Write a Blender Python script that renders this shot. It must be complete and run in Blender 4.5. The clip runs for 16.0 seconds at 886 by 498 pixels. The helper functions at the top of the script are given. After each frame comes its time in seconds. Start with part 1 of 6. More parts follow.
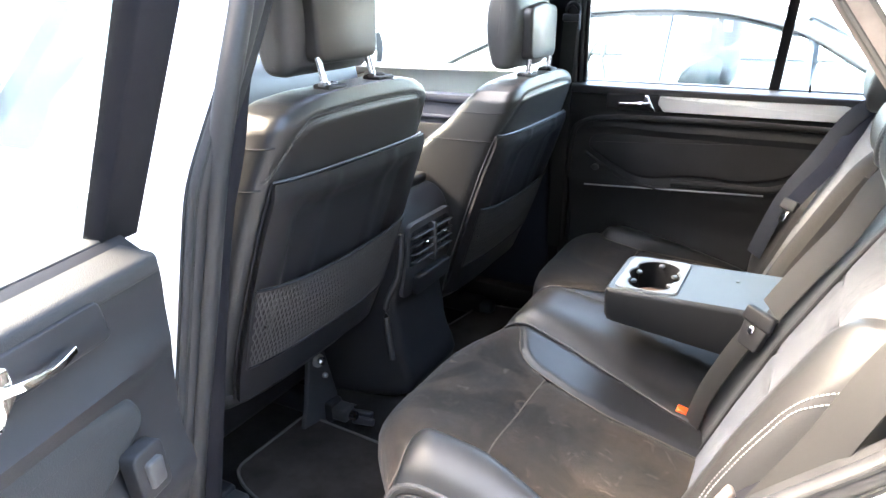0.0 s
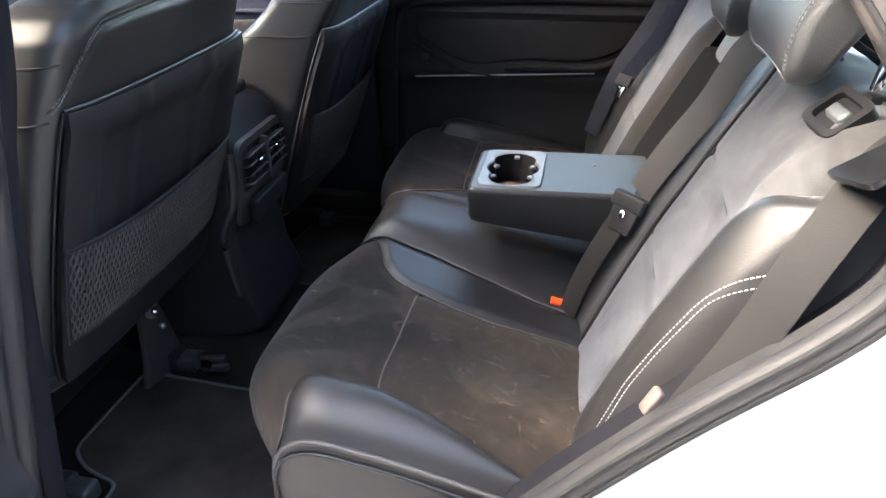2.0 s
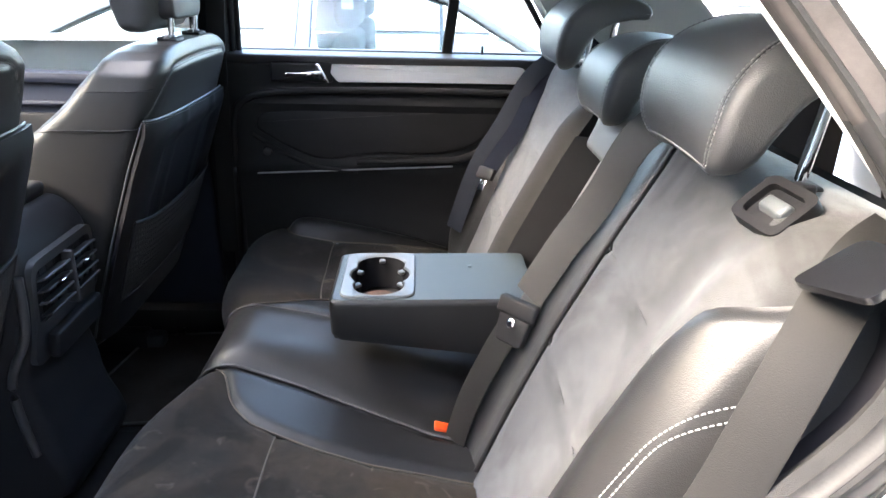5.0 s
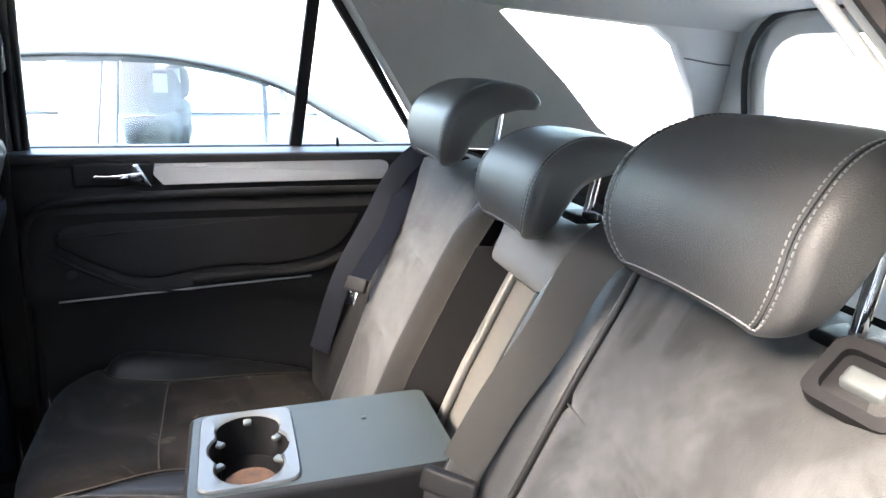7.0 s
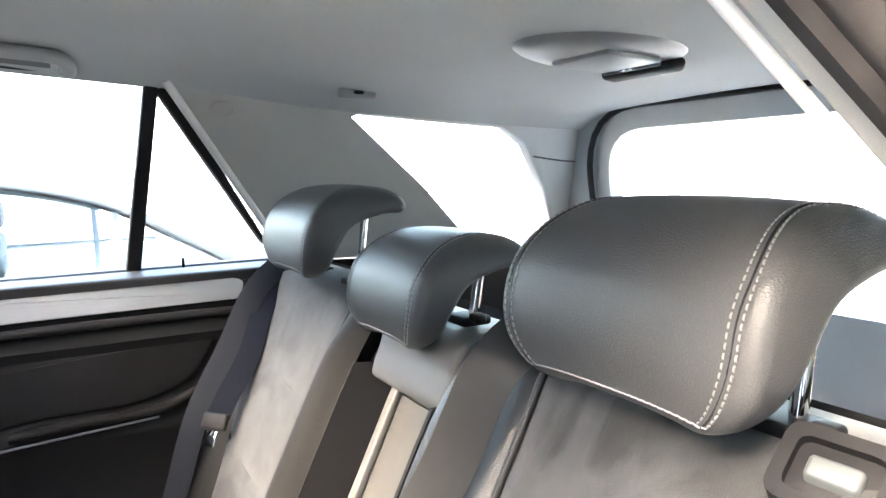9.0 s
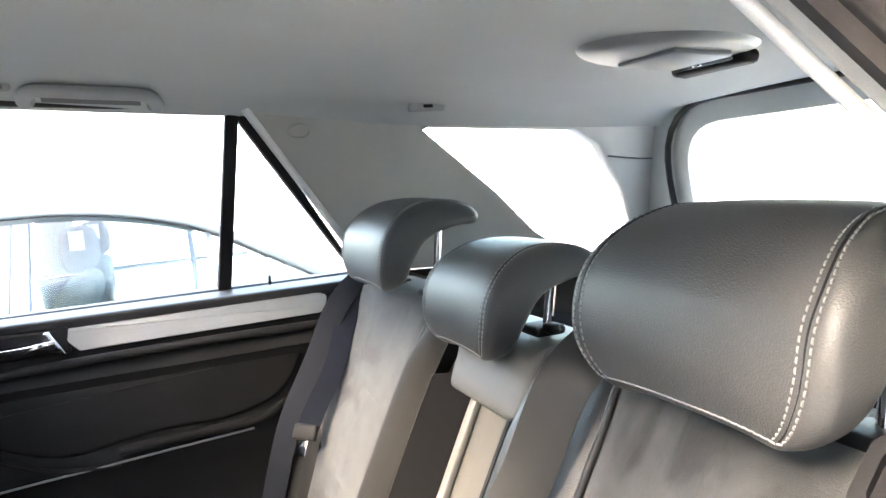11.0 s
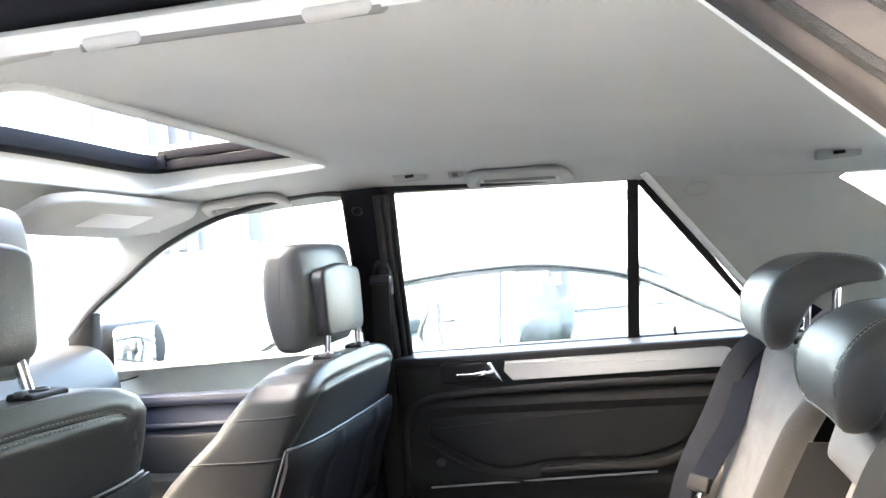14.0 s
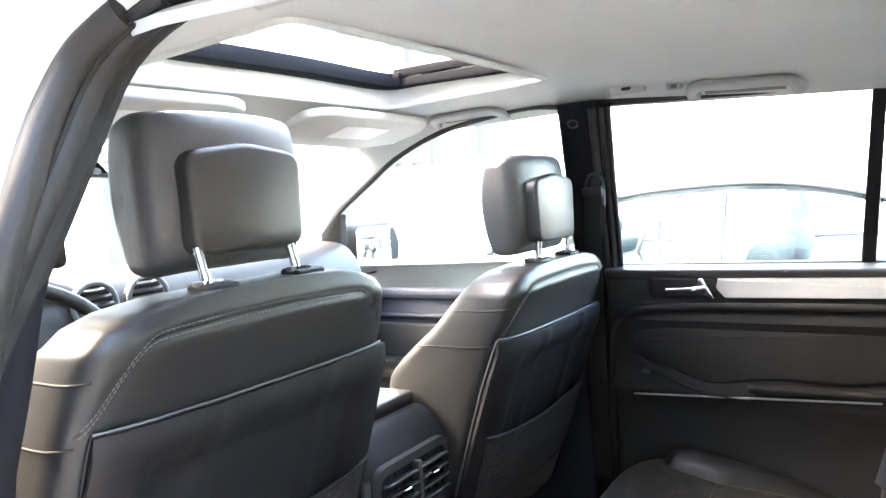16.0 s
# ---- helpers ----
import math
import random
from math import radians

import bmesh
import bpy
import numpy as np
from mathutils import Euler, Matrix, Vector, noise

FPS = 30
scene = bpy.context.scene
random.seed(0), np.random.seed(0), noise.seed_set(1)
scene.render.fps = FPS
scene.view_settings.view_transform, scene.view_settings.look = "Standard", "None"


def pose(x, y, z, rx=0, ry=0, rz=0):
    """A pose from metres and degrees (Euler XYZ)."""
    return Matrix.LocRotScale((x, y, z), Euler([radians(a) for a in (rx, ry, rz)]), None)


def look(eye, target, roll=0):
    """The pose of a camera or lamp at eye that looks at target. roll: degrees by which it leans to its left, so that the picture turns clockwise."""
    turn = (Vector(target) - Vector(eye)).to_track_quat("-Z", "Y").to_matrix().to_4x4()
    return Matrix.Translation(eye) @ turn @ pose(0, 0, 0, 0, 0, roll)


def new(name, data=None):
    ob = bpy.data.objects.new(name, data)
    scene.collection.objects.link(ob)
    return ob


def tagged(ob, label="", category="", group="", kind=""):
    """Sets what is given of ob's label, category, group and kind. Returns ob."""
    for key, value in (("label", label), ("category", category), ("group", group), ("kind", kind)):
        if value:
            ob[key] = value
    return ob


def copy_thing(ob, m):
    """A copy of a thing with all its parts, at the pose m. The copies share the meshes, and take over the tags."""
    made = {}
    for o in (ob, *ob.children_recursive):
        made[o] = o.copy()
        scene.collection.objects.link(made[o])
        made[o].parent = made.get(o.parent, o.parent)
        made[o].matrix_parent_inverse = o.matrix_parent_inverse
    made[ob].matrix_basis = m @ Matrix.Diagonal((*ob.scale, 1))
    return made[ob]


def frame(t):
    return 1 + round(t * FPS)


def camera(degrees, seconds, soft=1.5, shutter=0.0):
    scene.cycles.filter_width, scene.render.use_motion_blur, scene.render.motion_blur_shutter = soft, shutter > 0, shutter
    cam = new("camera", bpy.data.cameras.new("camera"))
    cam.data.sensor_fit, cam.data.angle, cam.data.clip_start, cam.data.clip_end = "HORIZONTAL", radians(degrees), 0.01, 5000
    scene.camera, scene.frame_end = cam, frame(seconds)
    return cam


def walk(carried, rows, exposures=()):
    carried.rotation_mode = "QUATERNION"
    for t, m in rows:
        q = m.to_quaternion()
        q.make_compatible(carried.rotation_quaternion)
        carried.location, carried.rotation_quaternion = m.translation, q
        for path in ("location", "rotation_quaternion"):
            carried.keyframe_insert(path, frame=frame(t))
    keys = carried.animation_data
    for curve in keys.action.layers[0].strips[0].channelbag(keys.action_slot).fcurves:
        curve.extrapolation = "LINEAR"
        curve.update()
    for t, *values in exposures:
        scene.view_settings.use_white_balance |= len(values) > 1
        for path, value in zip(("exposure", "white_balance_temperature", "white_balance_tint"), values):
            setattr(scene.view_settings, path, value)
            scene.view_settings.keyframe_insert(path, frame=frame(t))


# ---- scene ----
cam = camera(65.2, 16.0)
EXPOSURES = [(0, 5.88, 7200, 10), (1.0, 5.36, 7000, 10), (2.0, 5.02, 6800, 10), (3.5, 5.2, 6700, 10), (6.5, 5.2, 6850, 10), (8.0, 5.38, 7000, 10), (10.5, 5.44, 7300, 10), (13.5, 5.74, 7500, 10), (16, 6.05, 7600, 10)]
PATH = [
    (0, (-0.209, -1.451, 1.503), (-1.095, 0.199, 0.801), -0.4),
    (0.5, (-0.246, -1.4, 1.503), (-0.986, 0.281, 0.712), -2.0),
    (1, (-0.303, -1.37, 1.487), (-0.853, 0.352, 0.633), -2.2),
    (1.5, (-0.329, -1.353, 1.484), (-0.754, 0.364, 0.551), -1.7),
    (2, (-0.339, -1.349, 1.475), (-0.69, 0.361, 0.5), -0.9),
    (2.5, (-0.348, -1.35, 1.47), (-0.657, 0.365, 0.49), -0.0),
    (3, (-0.36, -1.35, 1.471), (-0.598, 0.406, 0.544), 0.9),
    (3.5, (-0.375, -1.338, 1.461), (-0.425, 0.501, 0.676), 2.0),
    (3.7, (-0.378, -1.326, 1.459), (-0.373, 0.536, 0.731), 1.6),
    (5.8, (-0.442, -1.032, 1.413), (-0.283, 0.807, 0.644), 2.1),
    (6, (-0.458, -1.001, 1.439), (-0.242, 0.814, 0.627), 2.4),
    (6.5, (-0.467, -0.916, 1.44), (-0.08, 0.922, 0.752), 1.7),
    (7, (-0.467, -0.88, 1.437), (0.106, 0.961, 0.903), 1.8),
    (7.5, (-0.473, -0.848, 1.437), (0.259, 0.961, 0.999), 1.1),
    (8, (-0.487, -0.819, 1.437), (0.415, 0.931, 1.083), 1.2),
    (8.2, (-0.452, -0.796, 1.419), (0.485, 0.945, 1.118), 0.8),
    (10.3, (-0.483, -0.787, 1.421), (0.478, 0.955, 1.214), -2.8),
    (10.5, (-0.465, -0.792, 1.433), (0.433, 0.981, 1.204), -3.5),
    (11, (-0.451, -0.804, 1.434), (0.311, 1.034, 1.227), -4.6),
    (11.5, (-0.454, -0.831, 1.43), (0.074, 1.09, 1.259), -5.6),
    (12, (-0.397, -0.839, 1.439), (-0.097, 1.134, 1.31), -6.1),
    (12.5, (-0.379, -0.855, 1.438), (-0.243, 1.14, 1.373), -5.7),
    (13, (-0.362, -0.874, 1.437), (-0.442, 1.125, 1.436), -5.8),
    (13.5, (-0.326, -0.904, 1.448), (-0.653, 1.068, 1.478), -6.0),
    (14, (-0.309, -0.933, 1.443), (-0.829, 0.998, 1.49), -5.9),
    (14.5, (-0.302, -0.945, 1.44), (-0.977, 0.937, 1.48), -5.7),
    (15, (-0.293, -0.961, 1.437), (-1.105, 0.867, 1.437), -5.1),
    (15.5, (-0.281, -0.984, 1.433), (-1.237, 0.772, 1.387), -4.8),
    (16, (-0.255, -1.001, 1.429), (-1.367, 0.656, 1.291), -4.2),
]
walk(cam, [(t, look(eye, target, roll)) for t, eye, target, roll in PATH], EXPOSURES)

# ---- light ----
world = bpy.data.worlds.new("sky")
scene.world = world
world.use_nodes = True
wn = world.node_tree
sky = wn.nodes.new("ShaderNodeTexSky")
sky.sky_type, sky.sun_disc = "NISHITA", False
sky.sun_elevation, sky.sun_rotation = radians(40), radians(256)
sky.dust_density, sky.air_density = 4.0, 1.0
wn.links.new(sky.outputs["Color"], wn.nodes["Background"].inputs["Color"])
wn.nodes["Background"].inputs["Strength"].default_value = 0.15

sun = new("sun", bpy.data.lights.new("sun", "SUN"))
sun.data.energy, sun.data.angle, sun.data.color = 0.22, radians(30), (1.0, 0.985, 0.965)
sun.matrix_world = look((-8, -2.0, 6.9), (0, 0, 0))


# ---- materials ----
def mat(name, color, rough=0.5, metal=0.0, var=0.25, scale=6.0, grain=400.0, bump=0.15, coat=0.0, color2=None, spec=0.5,
        sheen=0.0, cells=False, stretch=None):
    m = bpy.data.materials.new(name)
    m.use_nodes = True
    nt = m.node_tree
    b = nt.nodes["Principled BSDF"]
    co = nt.nodes.new("ShaderNodeTexCoord")
    src = co.outputs["Object"]
    if stretch:
        mp = nt.nodes.new("ShaderNodeMapping")
        mp.inputs["Scale"].default_value = stretch
        nt.links.new(src, mp.inputs["Vector"])
        src = mp.outputs["Vector"]
    n1 = nt.nodes.new("ShaderNodeTexNoise")
    n1.inputs["Scale"].default_value, n1.inputs["Detail"].default_value = scale, 6
    n1.inputs["Roughness"].default_value = 0.62
    nt.links.new(src, n1.inputs["Vector"])
    ramp = nt.nodes.new("ShaderNodeValToRGB")
    c2 = color2 or [c * (1 - var) for c in color]
    ramp.color_ramp.elements[0].color = (*c2, 1)
    ramp.color_ramp.elements[1].color = (*[min(1, c * (1 + var * 0.5)) for c in color], 1)
    ramp.color_ramp.elements[0].position, ramp.color_ramp.elements[1].position = 0.32, 0.68
    nt.links.new(n1.outputs["Fac"], ramp.inputs["Fac"])
    n2 = nt.nodes.new("ShaderNodeTexVoronoi" if cells else "ShaderNodeTexNoise")
    n2.inputs["Scale"].default_value = grain
    nt.links.new(src, n2.inputs["Vector"])
    fine = n2.outputs["Distance"] if cells else n2.outputs["Fac"]
    mix = nt.nodes.new("ShaderNodeMix")
    mix.data_type, mix.blend_type = "RGBA", "MULTIPLY"
    mix.inputs[0].default_value = 0.35
    nt.links.new(ramp.outputs["Color"], mix.inputs[6])
    fr = nt.nodes.new("ShaderNodeMapRange")
    fr.inputs["To Min"].default_value, fr.inputs["To Max"].default_value = 0.6, 1.3
    nt.links.new(fine, fr.inputs["Value"])
    nt.links.new(fr.outputs["Result"], mix.inputs[7])
    nt.links.new(mix.outputs[2], b.inputs["Base Color"])
    rr = nt.nodes.new("ShaderNodeMapRange")
    rr.inputs["To Min"].default_value, rr.inputs["To Max"].default_value = max(0.02, rough * 0.8), min(1, rough * 1.2)
    nt.links.new(n1.outputs["Fac"], rr.inputs["Value"])
    nt.links.new(rr.outputs["Result"], b.inputs["Roughness"])
    bp = nt.nodes.new("ShaderNodeBump")
    bp.inputs["Strength"].default_value, bp.inputs["Distance"].default_value = bump, 0.002
    nt.links.new(fine, bp.inputs["Height"])
    nt.links.new(bp.outputs["Normal"], b.inputs["Normal"])
    b.inputs["Metallic"].default_value = metal
    b.inputs["Specular IOR Level"].default_value = spec
    b.inputs["Coat Weight"].default_value = coat
    b.inputs["Coat Roughness"].default_value = 0.05
    b.inputs["Sheen Weight"].default_value = sheen
    return m


def glass_mat(name, tint=(0.93, 0.96, 0.95), extra=0.0):
    m = bpy.data.materials.new(name)
    m.use_nodes = True
    nt = m.node_tree
    out = nt.nodes["Material Output"]
    nt.nodes.remove(nt.nodes["Principled BSDF"])
    clear, gloss = nt.nodes.new("ShaderNodeBsdfTransparent"), nt.nodes.new("ShaderNodeBsdfGlossy")
    clear.inputs["Color"].default_value = (*tint, 1)
    gloss.inputs["Roughness"].default_value = 0.02
    fres, mx = nt.nodes.new("ShaderNodeLayerWeight"), nt.nodes.new("ShaderNodeMixShader")
    fres.inputs["Blend"].default_value = 0.5
    pw, ad = nt.nodes.new("ShaderNodeMath"), nt.nodes.new("ShaderNodeMath")
    pw.operation, ad.operation, ad.use_clamp = "POWER", "MULTIPLY_ADD", True
    pw.inputs[1].default_value, ad.inputs[1].default_value, ad.inputs[2].default_value = 3.5, 0.55, 0.03 + extra
    nt.links.new(fres.outputs["Facing"], pw.inputs[0])
    nt.links.new(pw.outputs[0], ad.inputs[0])
    nt.links.new(ad.outputs[0], mx.inputs[0])
    nt.links.new(clear.outputs[0], mx.inputs[1])
    nt.links.new(gloss.outputs[0], mx.inputs[2])
    nt.links.new(mx.outputs[0], out.inputs["Surface"])
    return m


def suede_mat(name, a, b_, grain=900.0, scuff=0.0, nap=0.25):
    """Worn microfibre: cloudy stains, brushed patches with soft borders, a fine nap."""
    m = mat(name, a, rough=0.95, var=0.3, scale=6.0, grain=grain, bump=0.35, spec=0.15, sheen=nap, color2=b_)
    nt = m.node_tree
    bs = nt.nodes["Principled BSDF"]
    old = bs.inputs["Base Color"].links[0].from_socket
    co = nt.nodes.new("ShaderNodeTexCoord")
    for sc, lo, hi, dark, light, dist in ((5.0, 0.46, 0.54, 0.62, 1.20, 0.9), (13.0, 0.40, 0.62, 0.90, 1.07, 0.5), (45.0, 0.35, 0.70, 0.88, 1.10, 0.3), (21.0, 0.62, 0.72, 1.0, 1.0 + scuff, 1.6)):
        n = nt.nodes.new("ShaderNodeTexNoise")
        n.inputs["Scale"].default_value, n.inputs["Detail"].default_value, n.inputs["Distortion"].default_value = sc, 5, dist
        nt.links.new(co.outputs["Object"], n.inputs["Vector"])
        r = nt.nodes.new("ShaderNodeMapRange")
        r.inputs["From Min"].default_value, r.inputs["From Max"].default_value = lo, hi
        r.inputs["To Min"].default_value, r.inputs["To Max"].default_value = dark, light
        nt.links.new(n.outputs["Fac"], r.inputs["Value"])
        mx = nt.nodes.new("ShaderNodeMix")
        mx.data_type, mx.blend_type = "RGBA", "MULTIPLY"
        mx.inputs[0].default_value = 1.0
        nt.links.new(old, mx.inputs[6])
        nt.links.new(r.outputs["Result"], mx.inputs[7])
        old = mx.outputs[2]
    nt.links.new(old, bs.inputs["Base Color"])
    return m


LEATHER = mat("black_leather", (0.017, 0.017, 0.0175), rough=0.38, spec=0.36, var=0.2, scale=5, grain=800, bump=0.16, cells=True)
# black leather of the rear headrests, reflected sky light mixed in as grey
LEATHER_LIT = mat("lit_black_leather", (0.066, 0.0665, 0.067), rough=0.42, var=0.15, scale=5, grain=700, bump=0.2, cells=True)
SUEDE = suede_mat("brown_grey_suede", (0.034, 0.0245, 0.0170), (0.0135, 0.0118, 0.0100), scuff=1.6, nap=0.06)
# same suede as the cushion, light on the backrest put in as paler grey
SUEDE_BACK = suede_mat("lit_grey_suede", (0.062, 0.0632, 0.0636), (0.045, 0.046, 0.0465))
SUEDE_SEAM = mat("suede_seam_thread", (0.085, 0.069, 0.053), rough=0.9, var=0.2, grain=900, bump=0.2)
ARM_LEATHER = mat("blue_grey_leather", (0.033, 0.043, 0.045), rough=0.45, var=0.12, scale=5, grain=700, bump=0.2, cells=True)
DOOR_LEATHER = mat("matt_black_leather", (0.0200, 0.0200, 0.0206), rough=0.65, spec=0.15, var=0.2, scale=5, grain=650, bump=0.25, cells=True)
TRIM_BROWN = mat("dark_brown_trim_cloth", (0.022, 0.017, 0.014), rough=0.85, spec=0.15, var=0.25, scale=8, grain=1000, bump=0.3)
PLASTIC = mat("black_plastic", (0.0125, 0.0125, 0.0140), rough=0.55, spec=0.18, var=0.15, grain=900, bump=0.12)
PLASTIC_GREY = mat("dark_grey_plastic", (0.028, 0.028, 0.030), rough=0.5, var=0.15, grain=900, bump=0.1)
GLOSS_BLACK = mat("glossy_black_plastic", (0.006, 0.006, 0.007), rough=0.25, spec=0.4, var=0.1, grain=600, bump=0.02)
SHELL = mat("seat_back_shell", (0.0105, 0.0105, 0.0122), rough=0.5, spec=0.25, var=0.2, grain=1200, bump=0.15)
HEADLINER = mat("grey_headliner_cloth", (0.43, 0.445, 0.44), rough=0.95, var=0.05, scale=3, grain=1500, bump=0.15, spec=0.1)
TRIM_PALE = mat("pale_grey_pillar_cloth", (0.43, 0.428, 0.398), rough=0.9, var=0.08, scale=5, grain=1300, bump=0.15, spec=0.15)
PLASTIC_PALE = mat("pale_grey_plastic", (0.58, 0.585, 0.575), rough=0.5, var=0.05, grain=900, bump=0.06)
PLASTIC_MID = mat("mid_grey_plastic", (0.29, 0.295, 0.29), rough=0.5, var=0.05, grain=900, bump=0.06)
# grey that stands for shade in recesses and slots; also a seam and hook
PLASTIC_SHADE = mat("shade_grey_plastic", (0.11, 0.11, 0.11), rough=0.6, var=0.05, grain=900, bump=0.06)
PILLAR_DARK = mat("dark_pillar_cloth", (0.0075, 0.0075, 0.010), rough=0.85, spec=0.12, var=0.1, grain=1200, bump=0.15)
ALU = mat("brushed_aluminium", (0.78, 0.78, 0.78), rough=0.38, metal=0.75, var=0.05, grain=300, bump=0.05, stretch=(1, 1, 30))
SILVER = mat("silver_painted_plastic", (0.115, 0.127, 0.132), rough=0.42, metal=0.3, var=0.05, grain=600, bump=0.04)
ALU_DIM = mat("dull_metal_strip", (0.40, 0.40, 0.41), rough=0.35, metal=0.9, var=0.1, grain=300, bump=0.02)
CHROME = mat("chrome", (0.85, 0.85, 0.86), rough=0.08, metal=1.0, var=0.05, grain=300, bump=0.0)
CARPET = mat("black_carpet", (0.015, 0.0138, 0.013), rough=1.0, var=0.5, scale=12, grain=1100, bump=0.9, spec=0.05)
MAT_CARPET = mat("dark_brown_floor_mat", (0.046, 0.037, 0.031), rough=1.0, var=0.4, scale=10, grain=1300, bump=0.9, spec=0.05)
MAT_EDGE = mat("mat_binding", (0.07, 0.065, 0.06), rough=0.9, var=0.2, grain=900, bump=0.4)
RUBBER = mat("black_rubber_seal", (0.020, 0.020, 0.021), rough=0.55, spec=0.25, var=0.2, grain=300, bump=0.1)
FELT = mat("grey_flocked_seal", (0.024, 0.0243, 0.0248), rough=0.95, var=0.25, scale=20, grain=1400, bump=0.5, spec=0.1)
VISOR = mat("visor_cloth", (0.40, 0.405, 0.40), rough=0.9, var=0.06, grain=1300, bump=0.15, spec=0.1)
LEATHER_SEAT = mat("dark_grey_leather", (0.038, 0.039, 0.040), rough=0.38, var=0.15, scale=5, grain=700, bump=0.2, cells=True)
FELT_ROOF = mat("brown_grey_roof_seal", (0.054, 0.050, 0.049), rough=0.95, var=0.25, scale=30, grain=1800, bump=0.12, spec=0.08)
PLASTIC_WHITE = mat("white_plastic_edge", (0.76, 0.755, 0.73), rough=0.5, var=0.04, grain=900, bump=0.05)
PANEL_BLUE = mat("satin_blue_grey_panel", (0.105, 0.12, 0.145), rough=0.6, var=0.05, grain=900, bump=0.02, spec=0.2)
SEAT_PALE = mat("pale_grey_seat_cloth", (0.30, 0.30, 0.29), rough=0.9, var=0.15, grain=600, bump=0.2, spec=0.1)
# pale grey for light caught on the seat shell's edge
SHELL_EDGE = mat("shell_edge_glint", (0.085, 0.085, 0.088), rough=0.35, spec=0.5, var=0.1, grain=900, bump=0.05)
SEAT_THREAD = mat("grey_seat_thread", (0.10, 0.098, 0.095), rough=0.8, var=0.1, grain=900, bump=0.1)
RIM_BLACK = mat("black_sunroof_rubber", (0.0045, 0.0045, 0.0060), rough=0.8, spec=0.08, var=0.15, grain=500, bump=0.1)
STRIP = mat("satin_metal_strip", (0.21, 0.21, 0.208), rough=0.4, metal=0.2, var=0.05, grain=300, bump=0.03)
# dark door vinyl with the sky's blue reflection put into its colour
DOOR_SKY_TINT = mat("sky_tinted_door_vinyl", (0.0135, 0.0175, 0.030), rough=0.6, spec=0.2, var=0.15, scale=5, grain=650, bump=0.2, cells=True)
DOOR_SOFT = mat("soft_dark_door_vinyl", (0.020, 0.0205, 0.0215), rough=0.7, spec=0.15, var=0.15, scale=5, grain=650, bump=0.2, cells=True)
PLASTIC_LEVER = mat("grey_lever_plastic", (0.09, 0.09, 0.092), rough=0.4, var=0.1, grain=700, bump=0.05)
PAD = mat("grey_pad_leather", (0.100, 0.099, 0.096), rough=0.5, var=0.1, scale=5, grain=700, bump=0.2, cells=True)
# belt webbing in several tones: sheen, edge light and shade put into the colour
BELT = mat("sheen_grey_belt_webbing", (0.030, 0.030, 0.0295), rough=0.46, spec=0.35, var=0.12, grain=1, bump=0.0)
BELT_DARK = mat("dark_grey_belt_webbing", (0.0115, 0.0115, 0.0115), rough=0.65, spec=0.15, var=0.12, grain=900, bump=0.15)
BELT_BLUE = mat("shade_blue_belt_webbing", (0.0068, 0.0085, 0.0145), rough=0.8, spec=0.06, var=0.12, grain=900, bump=0.2)
BELT_BLACK = mat("shaded_belt_webbing", (0.014, 0.0138, 0.0135), rough=0.5, spec=0.3, var=0.12, grain=900, bump=0.15)
BELT_PALE = mat("edge_lit_belt_webbing", (0.016, 0.0185, 0.025), rough=0.75, spec=0.1, var=0.12, grain=900, bump=0.15)
NET = mat("grey_net_thread", (0.026, 0.026, 0.027), rough=0.7, var=0.2, grain=900, bump=0.1)
PALE_POST = mat("pale_grey_column_paint", (0.105, 0.106, 0.106), rough=0.7, var=0.1, scale=2, grain=60, bump=0.1)
SEAT_DARK = mat("dark_seat_cloth", (0.10, 0.105, 0.10), rough=0.9, var=0.2, grain=600, bump=0.2, spec=0.1)
STITCH = mat("pale_stitching", (0.26, 0.257, 0.252), rough=0.8, var=0.1, grain=900, bump=0.1)
WELT = mat("grey_piping", (0.055, 0.052, 0.050), rough=0.6, var=0.1, grain=900, bump=0.1)
RED = mat("orange_red_button", (0.75, 0.085, 0.015), rough=0.35, var=0.1, grain=300, bump=0.02)
BEIGE = mat("beige_plastic", (0.10, 0.08, 0.07), rough=0.45, var=0.1, grain=500, bump=0.03)
RUST = mat("brown_cork_dirt", (0.085, 0.042, 0.021), rough=0.9, var=0.5, scale=60, grain=400, bump=0.6)
PAINT = mat("silver_white_paint", (0.84, 0.845, 0.845), rough=0.3, metal=0.0, var=0.03, grain=1500, bump=0.0, coat=0.6)
PAINT_BLUE = mat("silver_blue_paint", (0.055, 0.062, 0.066), rough=0.25, metal=0.3, var=0.03, grain=1500, bump=0.0, coat=0.6)
RECESS = mat("pale_recess_cloth", (0.115, 0.114, 0.110), rough=0.85, var=0.12, grain=1200, bump=0.2, spec=0.15)
CONCRETE = mat("pale_concrete", (0.52, 0.50, 0.47), rough=0.9, var=0.2, scale=1.5, grain=60, bump=0.3)
WHITEWALL = mat("white_render", (0.80, 0.79, 0.76), rough=0.9, var=0.06, scale=0.7, grain=40, bump=0.2)
# for the unseen wall that blocks light behind the camera
DARKWALL = mat("dark_grey_render", (0.15, 0.148, 0.145), rough=0.95, var=0.2, scale=1.2, grain=50, bump=0.3)
GREYPOST = mat("dark_grey_painted_steel", (0.035, 0.037, 0.040), rough=0.6, var=0.1, scale=2, grain=60, bump=0.1)
TEAL = mat("teal_paint", (0.10, 0.42, 0.45), rough=0.5, var=0.15, scale=2, grain=60, bump=0.1)
FOLIAGE = mat("green_leaves", (0.055, 0.09, 0.045), rough=0.7, var=0.4, scale=3, grain=30, bump=0.2)
